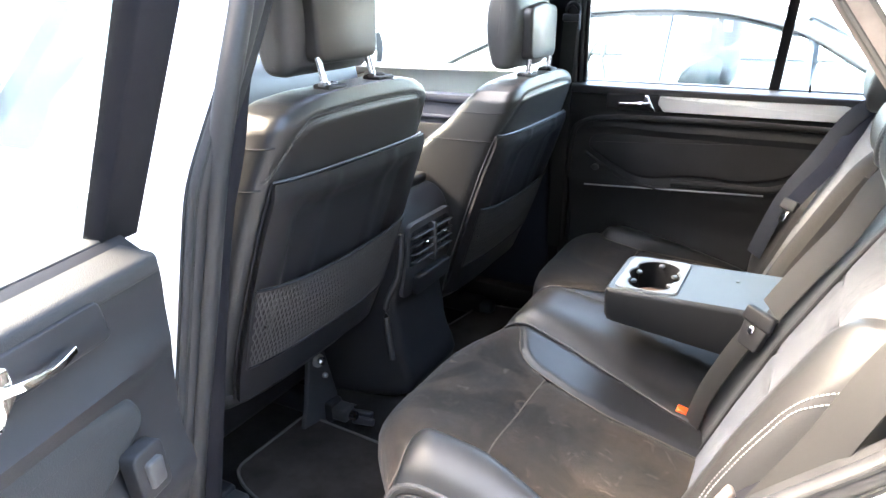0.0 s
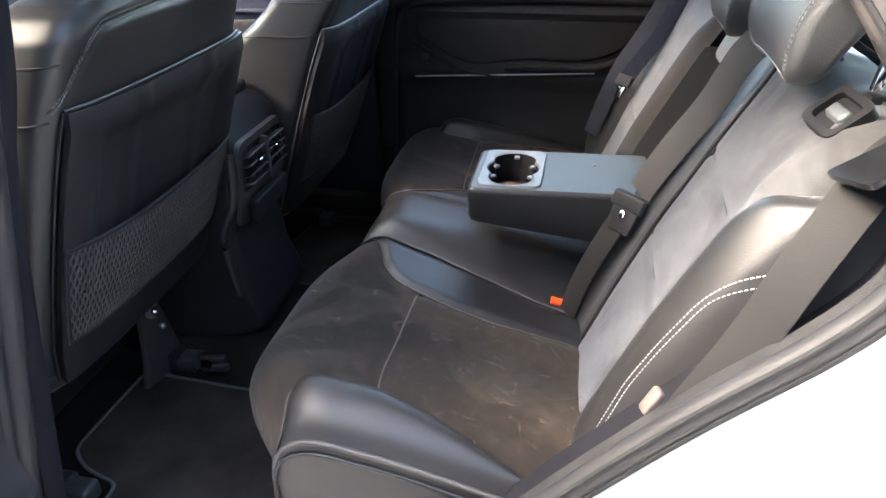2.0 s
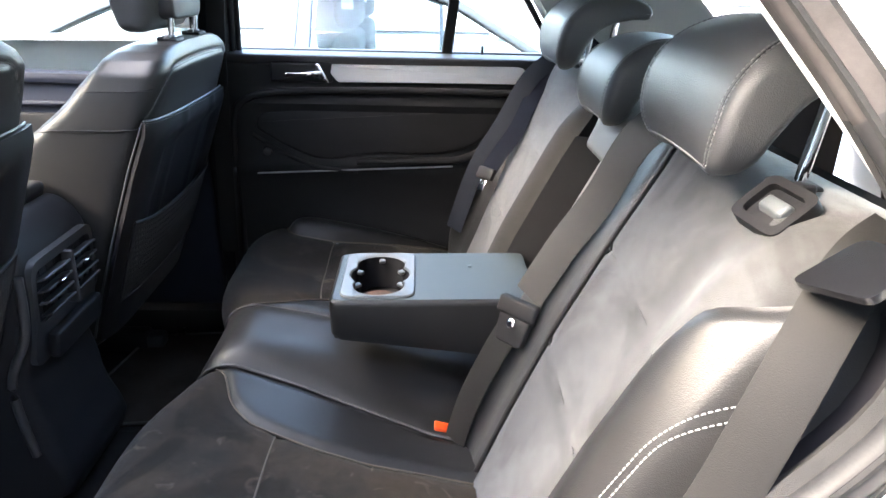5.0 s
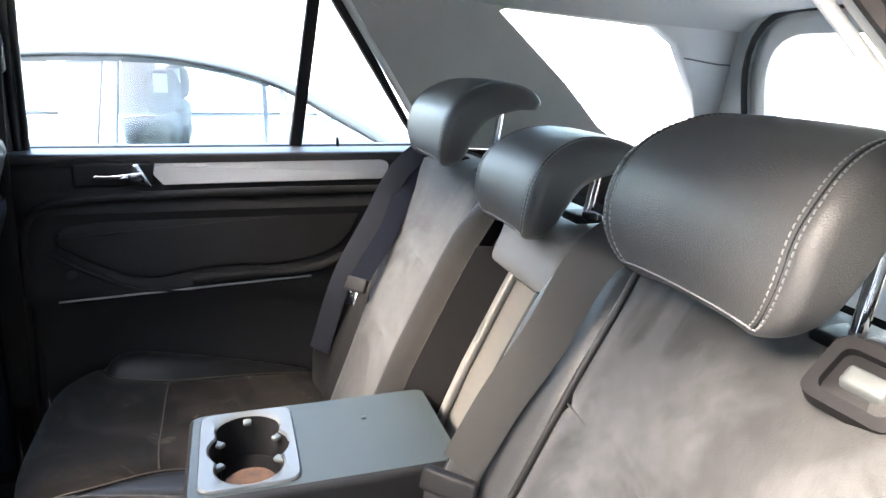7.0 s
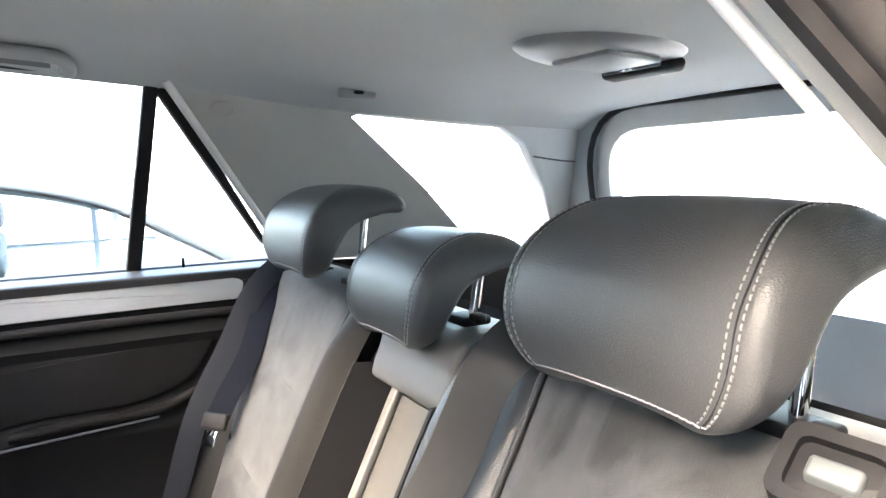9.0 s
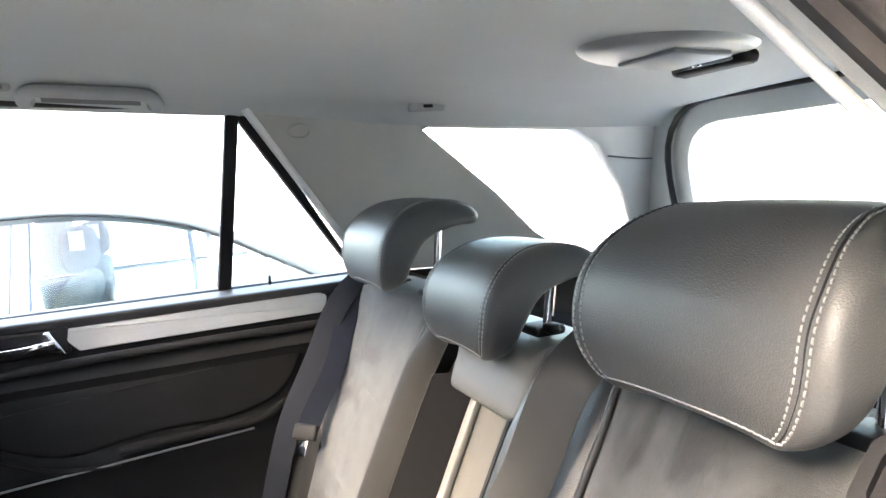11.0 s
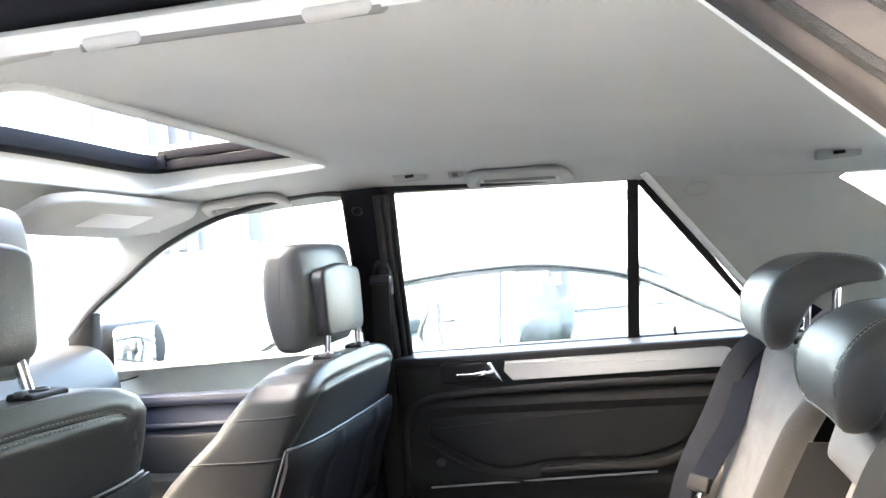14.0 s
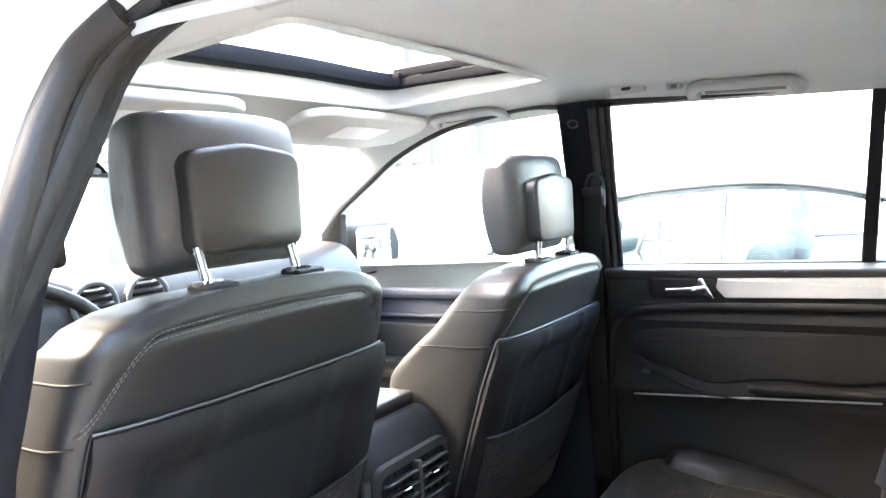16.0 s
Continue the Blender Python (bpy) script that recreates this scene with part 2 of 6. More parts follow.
BARK = mat("grey_bark", (0.16, 0.13, 0.10), rough=0.95, var=0.4, scale=12, grain=60, bump=0.8)
GLASS = glass_mat("window_glass")
GLASS_COATED = glass_mat("reflective_side_glass", (0.70, 0.76, 0.76), 0.42)
GLASS_TINT = glass_mat("tinted_glass", (0.86, 0.90, 0.90))
MIRROR = mat("mirror_glass", (0.9, 0.9, 0.9), rough=0.02, metal=1.0, var=0.0, grain=10, bump=0.0)

# belt weave: fine ribs along the webbing
nt_ = BELT.node_tree
wv, cw, bw = nt_.nodes.new("ShaderNodeTexWave"), nt_.nodes.new("ShaderNodeTexCoord"), nt_.nodes.new("ShaderNodeBump")
wv.inputs["Scale"].default_value = 110
wv.bands_direction = "DIAGONAL"
bw.inputs["Strength"].default_value, bw.inputs["Distance"].default_value = 0.05, 0.0003
nt_.links.new(cw.outputs["Object"], wv.inputs["Vector"])
nt_.links.new(wv.outputs["Fac"], bw.inputs["Height"])
nt_.links.new(bw.outputs["Normal"], nt_.nodes["Principled BSDF"].inputs["Normal"])


# ---- shape helpers ----
def mesh_of(name, verts, faces, sharp=35):
    me = bpy.data.meshes.new(name)
    me.from_pydata([tuple(v) for v in verts], [], faces)
    bm = bmesh.new()
    bm.from_mesh(me)
    bmesh.ops.remove_doubles(bm, verts=bm.verts, dist=1e-5)
    bmesh.ops.recalc_face_normals(bm, faces=bm.faces)
    bm.to_mesh(me)
    bm.free()
    me.shade_smooth()
    me.set_sharp_from_angle(angle=radians(sharp))
    return me


def part(name, me, material, parent=None, label=""):
    """One mesh object; a bmesh or a mesh; a part if it has a parent."""
    if isinstance(me, bmesh.types.BMesh):
        bm, me = me, bpy.data.meshes.new(name)
        bm.to_mesh(me)
        bm.free()
        me.shade_smooth()
        me.set_sharp_from_angle(angle=radians(35))
    ob = new(name, me)
    me.materials.append(material)
    if parent is not None:
        ob.parent = parent
        ob.matrix_parent_inverse = parent.matrix_world.inverted()
    if label:
        ob["label"] = label
    return ob


def thing(name, at, label, category, group="", kind=""):
    ob = new(name)
    ob.empty_display_size = 0.05
    ob.matrix_world = pose(*at)
    return tagged(ob, label, category, group, kind)


def V(*a):
    return Vector(a)


def cr(pts, n=6, closed=False):
    """A smooth line through points."""
    p = [Vector(q) for q in pts]
    out, m = [], len(p)
    for i in range(m if closed else m - 1):
        a, b, c, d = (p[(i + k) % m] if closed else p[min(max(i + k, 0), m - 1)] for k in (-1, 0, 1, 2))
        for j in range(n):
            t = j / n
            out.append(0.5 * (2 * b + (c - a) * t + (2 * a - 5 * b + 4 * c - d) * t * t + (3 * b - a - 3 * c + d) * t ** 3))
    if not closed:
        out.append(p[-1])
    return out


def fillet(pts, r, n=5):
    """A closed polygon with its corners rounded; r: one radius or one for each corner."""
    out, m = [], len(pts)
    for i in range(m):
        a, b, c = (Vector(pts[(i + k) % m]) for k in (-1, 0, 1))
        rad = r[i] if isinstance(r, (list, tuple)) else r
        u, w = (a - b), (c - b)
        k = min(rad, u.length * 0.49, w.length * 0.49)
        s, e = b + u.normalized() * k, b + w.normalized() * k
        for j in range(n + 1):
            t = j / n
            out.append((1 - t) ** 2 * s + 2 * t * (1 - t) * b + t * t * e)
    return out


def spaced(pts, n, closed=True):
    """The line through pts, cut into n equal steps."""
    p = [Vector(q) for q in pts] + ([Vector(pts[0])] if closed else [])
    d = [0.0]
    for a, b in zip(p, p[1:]):
        d.append(d[-1] + (b - a).length)
    out, k = [], 0
    for i in range(n):
        want = d[-1] * i / (n if closed else n - 1)
        while k < len(p) - 2 and d[k + 1] < want:
            k += 1
        span = d[k + 1] - d[k] or 1
        out.append(p[k].lerp(p[k + 1], (want - d[k]) / span))
    return out


def grow(loop, by):
    """A closed 2D loop moved outwards (counter-clockwise: by > 0 grows)."""
    out, m = [], len(loop)
    for i in range(m):
        t = (Vector(loop[(i + 1) % m]) - Vector(loop[i - 1])).normalized()
        out.append(Vector(loop[i]) + Vector((t.y, -t.x)) * by)
    return out


def loft(name, rings, material, parent=None, label="", cap=True, closed=True, sharp=40, strip=False):
    """Rings of equal count joined in order; cap closes the two ends."""
    n = len(rings[0])
    verts = [v for r in rings for v in r]
    faces = []
    for i in range(len(rings) - 1):
        for j in range(n if closed else n - 1):
            k = (j + 1) % n
            faces.append((i * n + j, i * n + k, (i + 1) * n + k, (i + 1) * n + j))
    if strip:
        for o in (0, (len(rings) - 1) * n):
            for j in range(n // 2 - 1):
                faces.append((o + j, o + j + 1, o + n - 2 - j, o + n - 1 - j))
    elif cap:
        faces.append(tuple(range(n - 1, -1, -1)))
        faces.append(tuple(range((len(rings) - 1) * n, len(rings) * n)))
    return part(name, mesh_of(name, verts, faces, sharp), material, parent, label)


def sweep(name, path, section, material, parent=None, label="", up=(0, 0, 1), closed=False, sharp=50):
    """A section of (side, up) offsets carried along a path."""
    p = [Vector(q) for q in path]
    m, rings = len(p), []
    for i in range(m):
        t = (p[(i + 1) % m] - p[i - 1]) if closed else (p[min(i + 1, m - 1)] - p[max(i - 1, 0)])
        t.normalize()
        u0 = Vector(up(i / max(1, m - 1))) if callable(up) else Vector(up)
        side = t.cross(u0)
        side = side.normalized() if side.length > 1e-4 else Vector((1, 0, 0))
        u = side.cross(t).normalized()
        rings.append([p[i] + side * a + u * b for a, b in section])
    if closed:
        rings.append(rings[0])
    return loft(name, rings, material, parent, label, cap=not closed, sharp=sharp)


def circle(r, n=8, ry=None):
    return [(r * math.cos(2 * math.pi * k / n), (ry or r) * math.sin(2 * math.pi * k / n)) for k in range(n)]


def box_section(w, h, r=0.0008):
    return [tuple(q) for q in fillet([(-w / 2, -h / 2), (w / 2, -h / 2), (w / 2, h / 2), (-w / 2, h / 2)], r, 2)]


def tube(name, path, r, material, parent=None, label="", closed=False, n=8, up=(0, 0, 1), ry=None):
    return sweep(name, path, circle(r, n, ry), material, parent, label, up, closed)


def rounded_box(name, size, r, m, material, parent=None, label="", seg=3):
    bm = bmesh.new()
    bmesh.ops.create_cube(bm, size=1)
    for v in bm.verts:
        v.co = Vector((v.co.x * size[0], v.co.y * size[1], v.co.z * size[2]))
    if r:
        bmesh.ops.bevel(bm, geom=bm.edges[:], offset=r, segments=seg, profile=0.5, affect="EDGES")
    bm.transform(m)
    return part(name, bm, material, parent, label)


def rod(name, a, b, r, material, parent=None, label="", n=12):
    a, b = Vector(a), Vector(b)
    up = (1, 0, 0) if abs((b - a).normalized().z) > 0.9 else (0, 0, 1)
    d = (b - a).normalized() * min(r * 0.4, (b - a).length * 0.2)
    t = (b - a).normalized()
    side = t.cross(Vector(up)).normalized()
    u = side.cross(t)
    rings = []
    for q, k in ((a, 0.6), (a + d, 1), (b - d, 1), (b, 0.6)):
        rings.append([q + side * x * k + u * y * k for x, y in circle(r, n)])
    return loft(name, rings, material, parent, label)


def sheet(name, us, vs, fn, thick, material, parent=None, label="", skip=None, sharp=45):
    """A curved slab: fn(u, v) gives its face, thick its depth behind the face."""
    nu, nv = len(us), len(vs)
    pts = [[Vector(fn(u, v)) for v in vs] for u in us]
    back = []
    for i in range(nu):
        row = []
        for j in range(nv):
            du = pts[min(i + 1, nu - 1)][j] - pts[max(i - 1, 0)][j]
            dv = pts[i][min(j + 1, nv - 1)] - pts[i][max(j - 1, 0)]
            row.append(pts[i][j] - du.cross(dv).normalized() * thick)
        back.append(row)
    verts = [p for r in pts for p in r] + [p for r in back for p in r]
    off, faces, edges = nu * nv, [], {}
    for i in range(nu - 1):
        for j in range(nv - 1):
            if skip and skip((us[i] + us[i + 1]) / 2, (vs[j] + vs[j + 1]) / 2):
                continue
            q = (i * nv + j, (i + 1) * nv + j, (i + 1) * nv + j + 1, i * nv + j + 1)
            faces += [q, tuple(off + k for k in reversed(q))]
            for a, b in zip(q, q[1:] + q[:1]):
                if (b, a) in edges:
                    edges.pop((b, a))
                else:
                    edges[(a, b)] = 1
    for a, b in edges:
        faces.append((b, a, off + a, off + b))
    return part(name, mesh_of(name, verts, faces, sharp), material, parent, label)


def span(a, b, n):
    return [a + (b - a) * k / n for k in range(n + 1)]


def slab(name, loop, place, thick, material, parent=None, label="", bevel=0.003):
    """A flat outline, put in space by place(a, b, depth); its front edge is rounded."""
    lp = [Vector(q) for q in loop]
    area = sum(lp[i - 1].x * lp[i].y - lp[i].x * lp[i - 1].y for i in range(len(lp)))
    if area < 0:
        lp.reverse()
    inner = grow(lp, -bevel)
    rings = [[Vector(place(q.x, q.y, thick)) for q in lp], [Vector(place(q.x, q.y, bevel)) for q in lp],
             [Vector(place(q.x, q.y, bevel * 0.3)) for q in grow(lp, -bevel * 0.3)], [Vector(place(q.x, q.y, 0)) for q in inner]]
    return loft(name, rings, material, parent, label, sharp=50)


def ring_slab(name, outer, inner, place, thick, material, parent=None, label="", n=96, bevel=0.002):
    """A flat frame between two outlines."""
    a, b = spaced(outer, n), spaced(inner, n)
    # start both loops at matching angles
    c = sum((Vector(q) for q in b), Vector((0, 0))) / n
    best = min(range(n), key=lambda k: (b[k] - a[0]).length)
    b = b[best:] + b[:best]
    if (b[n // 4] - a[n // 4]).length > (b[-(n // 4)] - a[n // 4]).length:
        b = [b[0]] + b[:0:-1]
    rings = [[Vector(place(q.x, q.y, d)) for q in lp] for lp, d in ((a, thick), (a, 0), (b, 0), (b, thick))]
    rings.append(rings[0])
    return loft(name, rings, material, parent, label, cap=False, sharp=30)


def swell(name, profile, half, r, place, material, parent=None, label="", steps=5, wave=None, strip=False):
    """A profile carried across a width, with softly rounded ends. place(a, b, w) puts it in space."""
    prof = [Vector(q) for q in profile]
    area = sum(prof[i - 1].x * prof[i].y - prof[i].x * prof[i - 1].y for i in range(len(prof)))
    if area < 0:
        prof.reverse()
    rings = []
    for k in range(steps + 1):
        th = math.pi / 2 * k / steps
        rings.append((-half + r * (1 - math.sin(th)), r * (1 - math.cos(math.pi / 2 - th))))
    rings = [(-half + r * (1 - math.cos(math.pi / 2 * k / steps)), r * (1 - math.sin(math.pi / 2 * k / steps))) for k in range(steps + 1)]
    mid = [(w, 0.0) for w in span(-half + r, half - r, 8)[1:-1]]
    rings = rings + mid + [(-w, d) for w, d in reversed(rings)]
    out = []
    for w, d in rings:
        lp = grow(prof, -d)
        f = (wave(w / half) if wave else 0.0)
        out.append([Vector(place(q.x, q.y + f, w)) for q in lp])
    return loft(name, out, material, parent, label, sharp=60, strip=strip)


def stitches(name, path, material, parent, up, dash=0.0042, gap=0.0020, width=0.0014, lift=0.0006):
    """Thread dashes along a line, raised a little from the surface."""
    p = spaced(path, max(3, int(sum((Vector(b) - Vector(a)).length for a, b in zip(path, path[1:])) / (dash + gap))), closed=False)
    verts, faces = [], []
    for a, b in zip(p, p[1:]):
        t = (b - a).normalized()
        u = Vector(up)
        s = t.cross(u).normalized()
        u = s.cross(t)
        e = a + t * min(dash, (b - a).length * 0.75)
        k = len(verts)
        for q, h in ((a, 0.0), (a + (e - a) * 0.2, 1), (a + (e - a) * 0.8, 1), (e, 0.0)):
            verts += [q - s * width / 2 + u * (lift * (1 + h) - 0.0004), q + s * width / 2 + u * (lift * (1 + h) - 0.0004), q - u * 0.001]
        for g in range(3):
            o = k + 3 * g
            faces += [(o, o + 1, o + 4, o + 3), (o + 1, o + 2, o + 5, o + 4), (o + 2, o, o + 3, o + 5)]
        faces += [(k, k + 2, k + 1), (k + 9, k + 10, k + 11)]
    return part(name, mesh_of(name, verts, faces, 30), material, parent)


# ---- the car's shell ----
SILL = 1.232


def side_at(s, inset=0.0):
    """Puts an outline of (x, z) on the car's side; above the sill the side leans in. s: 1 right, -1 left."""
    return lambda x, z, d: (x, s * (0.752 - inset + d - 0.49 * max(0.0, z - 1.23)), z)


def knots(table):
    return lambda t: float(np.interp(t, [a for a, _ in table], [b for _, b in table]))


roof_z = knots([(-1.62, 1.635), (-1.3, 1.664), (-0.85, 1.668), (-0.3, 1.629), (0.1, 1.594), (0.5, 1.572), (0.80, 1.562)])
flat_side = lambda s, inset=0.0: (lambda x, z, d: (x, s * (0.752 - inset + d - 0.49 * (z - 1.23)), z))


def roof_at(x, y):
    return (x, y, roof_z(x) - 0.014 * (abs(y) / 0.5) ** 2 - 0.030 * max(0.0, (abs(y) - 0.49) / 0.08) ** 1.5)


SR = (-1.27, -0.855, -0.40, 0.325)  # sunroof opening: x from, x to, y from, y to
xs = sorted(set(span(-1.60, SR[0], 6) + span(SR[0], SR[1], 6) + span(SR[1], 0.76, 30)))
ys = sorted(set(span(-0.572, SR[2], 8) + span(SR[2], SR[3], 12) + span(SR[3], 0.572, 8)))
in_hole = lambda x, y: SR[0] < x < SR[1] and SR[2] < y < SR[3]
ceiling = sheet("ceiling", ys, xs, lambda y, x: roof_at(x, y), 0.012, HEADLINER, skip=lambda y, x: in_hole(x, y))
tagged(ceiling, "pale grey cloth car headliner with a sunroof opening", "headliner", kind="structure")
roof = sheet("roof", span(-0.70, SR[2], 6) + span(SR[2], SR[3], 10)[1:] + span(SR[3], 0.70, 6)[1:], xs,
             lambda y, x: (x, y, roof_z(x) + 0.075 - 0.06 * (abs(y) / 0.7) ** 3), 0.02, PAINT, skip=lambda y, x: in_hole(x, y))
tagged(roof, "silver painted car roof", "roof", kind="structure")

# sunroof: tray, dark front rim, bright rear rails
sunroof = thing("sunroof", (-1.06, 0, 1.68), "open tilting car sunroof with black rim and grey rails", "sunroof", kind="structure")
hole = [(SR[0], SR[2]), (SR[1], SR[2]), (SR[1], SR[3]), (SR[0], SR[3])]
wall_in, wall_out = fillet(hole, 0.02, 3), fillet([(SR[0] - 0.01, SR[2] - 0.01), (SR[1] + 0.01, SR[2] - 0.01), (SR[1] + 0.01, SR[3] + 0.01), (SR[0] - 0.01, SR[3] + 0.01)], 0.03, 3)
lip = [roof_at(*q) for q in fillet(hole, 0.03, 4)]
tube("lip", lip, 0.007, HEADLINER, sunroof, closed=True, n=8)
ring_slab("tray", wall_out, wall_in, lambda x, y, d: (x, y, roof_at(x, y)[2] + 0.004 + d * 5), 0.012, HEADLINER, sunroof)
# black rubber rim at the front and sides of the opening
sweep("front_rim", cr([(SR[0] + 0.06, SR[2] + 0.02, 1.712), (SR[0] + 0.022, SR[2] + 0.06, 1.712), (SR[0] + 0.018, 0, 1.716), (SR[0] + 0.022, SR[3] - 0.06, 1.712), (SR[0] + 0.06, SR[3] - 0.02, 1.712)], 6),
      box_section(0.05, 0.035, 0.012), RIM_BLACK, sunroof, "black rubber rim")
for yy in (SR[2] + 0.022, SR[3] - 0.022):
    for k, (w, dz) in enumerate(((0.030, 1.70), (0.010, 1.722))):
        sweep("side_channel", [(x, yy + (0.012 * k if yy < 0 else -0.012 * k), dz + 0.004 * math.sin(x * 9)) for x in span(SR[0] + 0.05, SR[1] - 0.01, 8)], box_section(w, 0.02, 0.004), RIM_BLACK, sunroof)
gusset = [(SR[0] + 0.03, 1.700), (SR[1] - 0.015, 1.690), (SR[1] - 0.015, 1.757), (-1.05, 1.738), (SR[0] + 0.03, 1.720)]
slab("side_gusset", gusset, lambda x, z, d: (x, SR[3] - 0.010 + d, z), 0.004, RIM_BLACK, sunroof, "black pleated side gusset", bevel=0.001)
for k in range(3):
    rod("pleat", (SR[0] + 0.08, SR[3] - 0.012, 1.716 + 0.002 * k), (SR[1] - 0.02, SR[3] - 0.012, 1.712 + 0.013 * k), 0.0014, PLASTIC, sunroof)
for k in range(3):
    sweep("rear_rail", [(SR[1] - 0.012 - 0.020 * k, y, roof_z(SR[1]) + 0.008 + 0.012 * k) for y in span(SR[2] + 0.01, SR[3] - 0.01, 8)], box_section(0.012, 0.007, 0.002), ALU, sunroof, "bright rear rail")
for k in range(5):
    y = SR[2] + 0.08 + 0.125 * k
    rounded_box("rail_clip", (0.055, 0.006, 0.010), 0.002, pose(SR[1] - 0.032, y, roof_z(SR[1]) + 0.021), ALU, sunroof)
glass_lid = rounded_box("glass_lid", (0.40, 0.66, 0.006), 0.002, pose(-0.66, 0, 1.795, 0, -3, 0), GLASS_TINT, sunroof, "tinted glass lid slid back")

# floor, tunnel, sills, seat base
floor = rounded_box("floor", (2.9, 1.42, 0.05), 0.01, pose(-0.65, 0, 0.395), CARPET)
tagged(floor, "black carpeted car floor", "floor", kind="structure")
tunnel = loft("tunnel", [[(x, y, z) for y, z in ((-0.2, 0.41), (-0.15, 0.47), (-0.09, 0.50), (0.09, 0.50), (0.15, 0.47), (0.2, 0.41))] for x in span(-2.0, -0.62, 8)], CARPET)
tagged(tunnel, "low black carpeted transmission tunnel", "tunnel", kind="structure")
base = sheet("seat_base", span(-0.70, 0.70, 6), [0, 0.25, 0.5, 1], lambda y, v: [(-0.72, y, 0.42), (-0.74, y, 0.50), (-0.72, y, 0.60), (0.30, y, 0.62)][[0, 0.25, 0.5, 1].index(v)], 0.02, CARPET)
tagged(base, "black carpeted step under the rear bench", "seat base", kind="structure")
cargo = rounded_box("cargo_floor", (0.9, 1.42, 0.04), 0.01, pose(0.42, 0, 0.78), CARPET)
tagged(cargo, "black carpeted cargo floor behind the bench", "cargo floor", kind="structure")
for s in (1, -1):
    sill = sweep("door_sill", [(x, s * 0.72, 0.45) for x in span(-2.2, -0.3, 8)], box_section(0.10, 0.10, 0.02), PLASTIC)
    tagged(sill, "black plastic door sill trim", "door sill", kind="structure")

# ---- side trims, both sides ----
GLASS_DOOR = [(-0.882, SILL), (-0.335, SILL), (-0.300, 1.586), (-0.824, 1.621)]
GLASS_TRI = [(-0.310, SILL), (-0.050, SILL + 0.006), (-0.058, 1.275), (-0.277, 1.562)]
GLASS_QTR = [(0.105, 1.535), (0.49, 1.512), (0.56, 1.475), (0.66, 1.365), (0.735, 1.245), (0.69, 1.212), (0.56, 1.214), (0.44, 1.285), (0.316, 1.390)]
GLASS_FRONT = [(-1.845, 1.155), (-0.985, 1.165), (-0.935, 1.585), (-0.965, 1.618), (-1.035, 1.630), (-1.27, 1.604), (-1.451, 1.550), (-1.732, 1.414)]


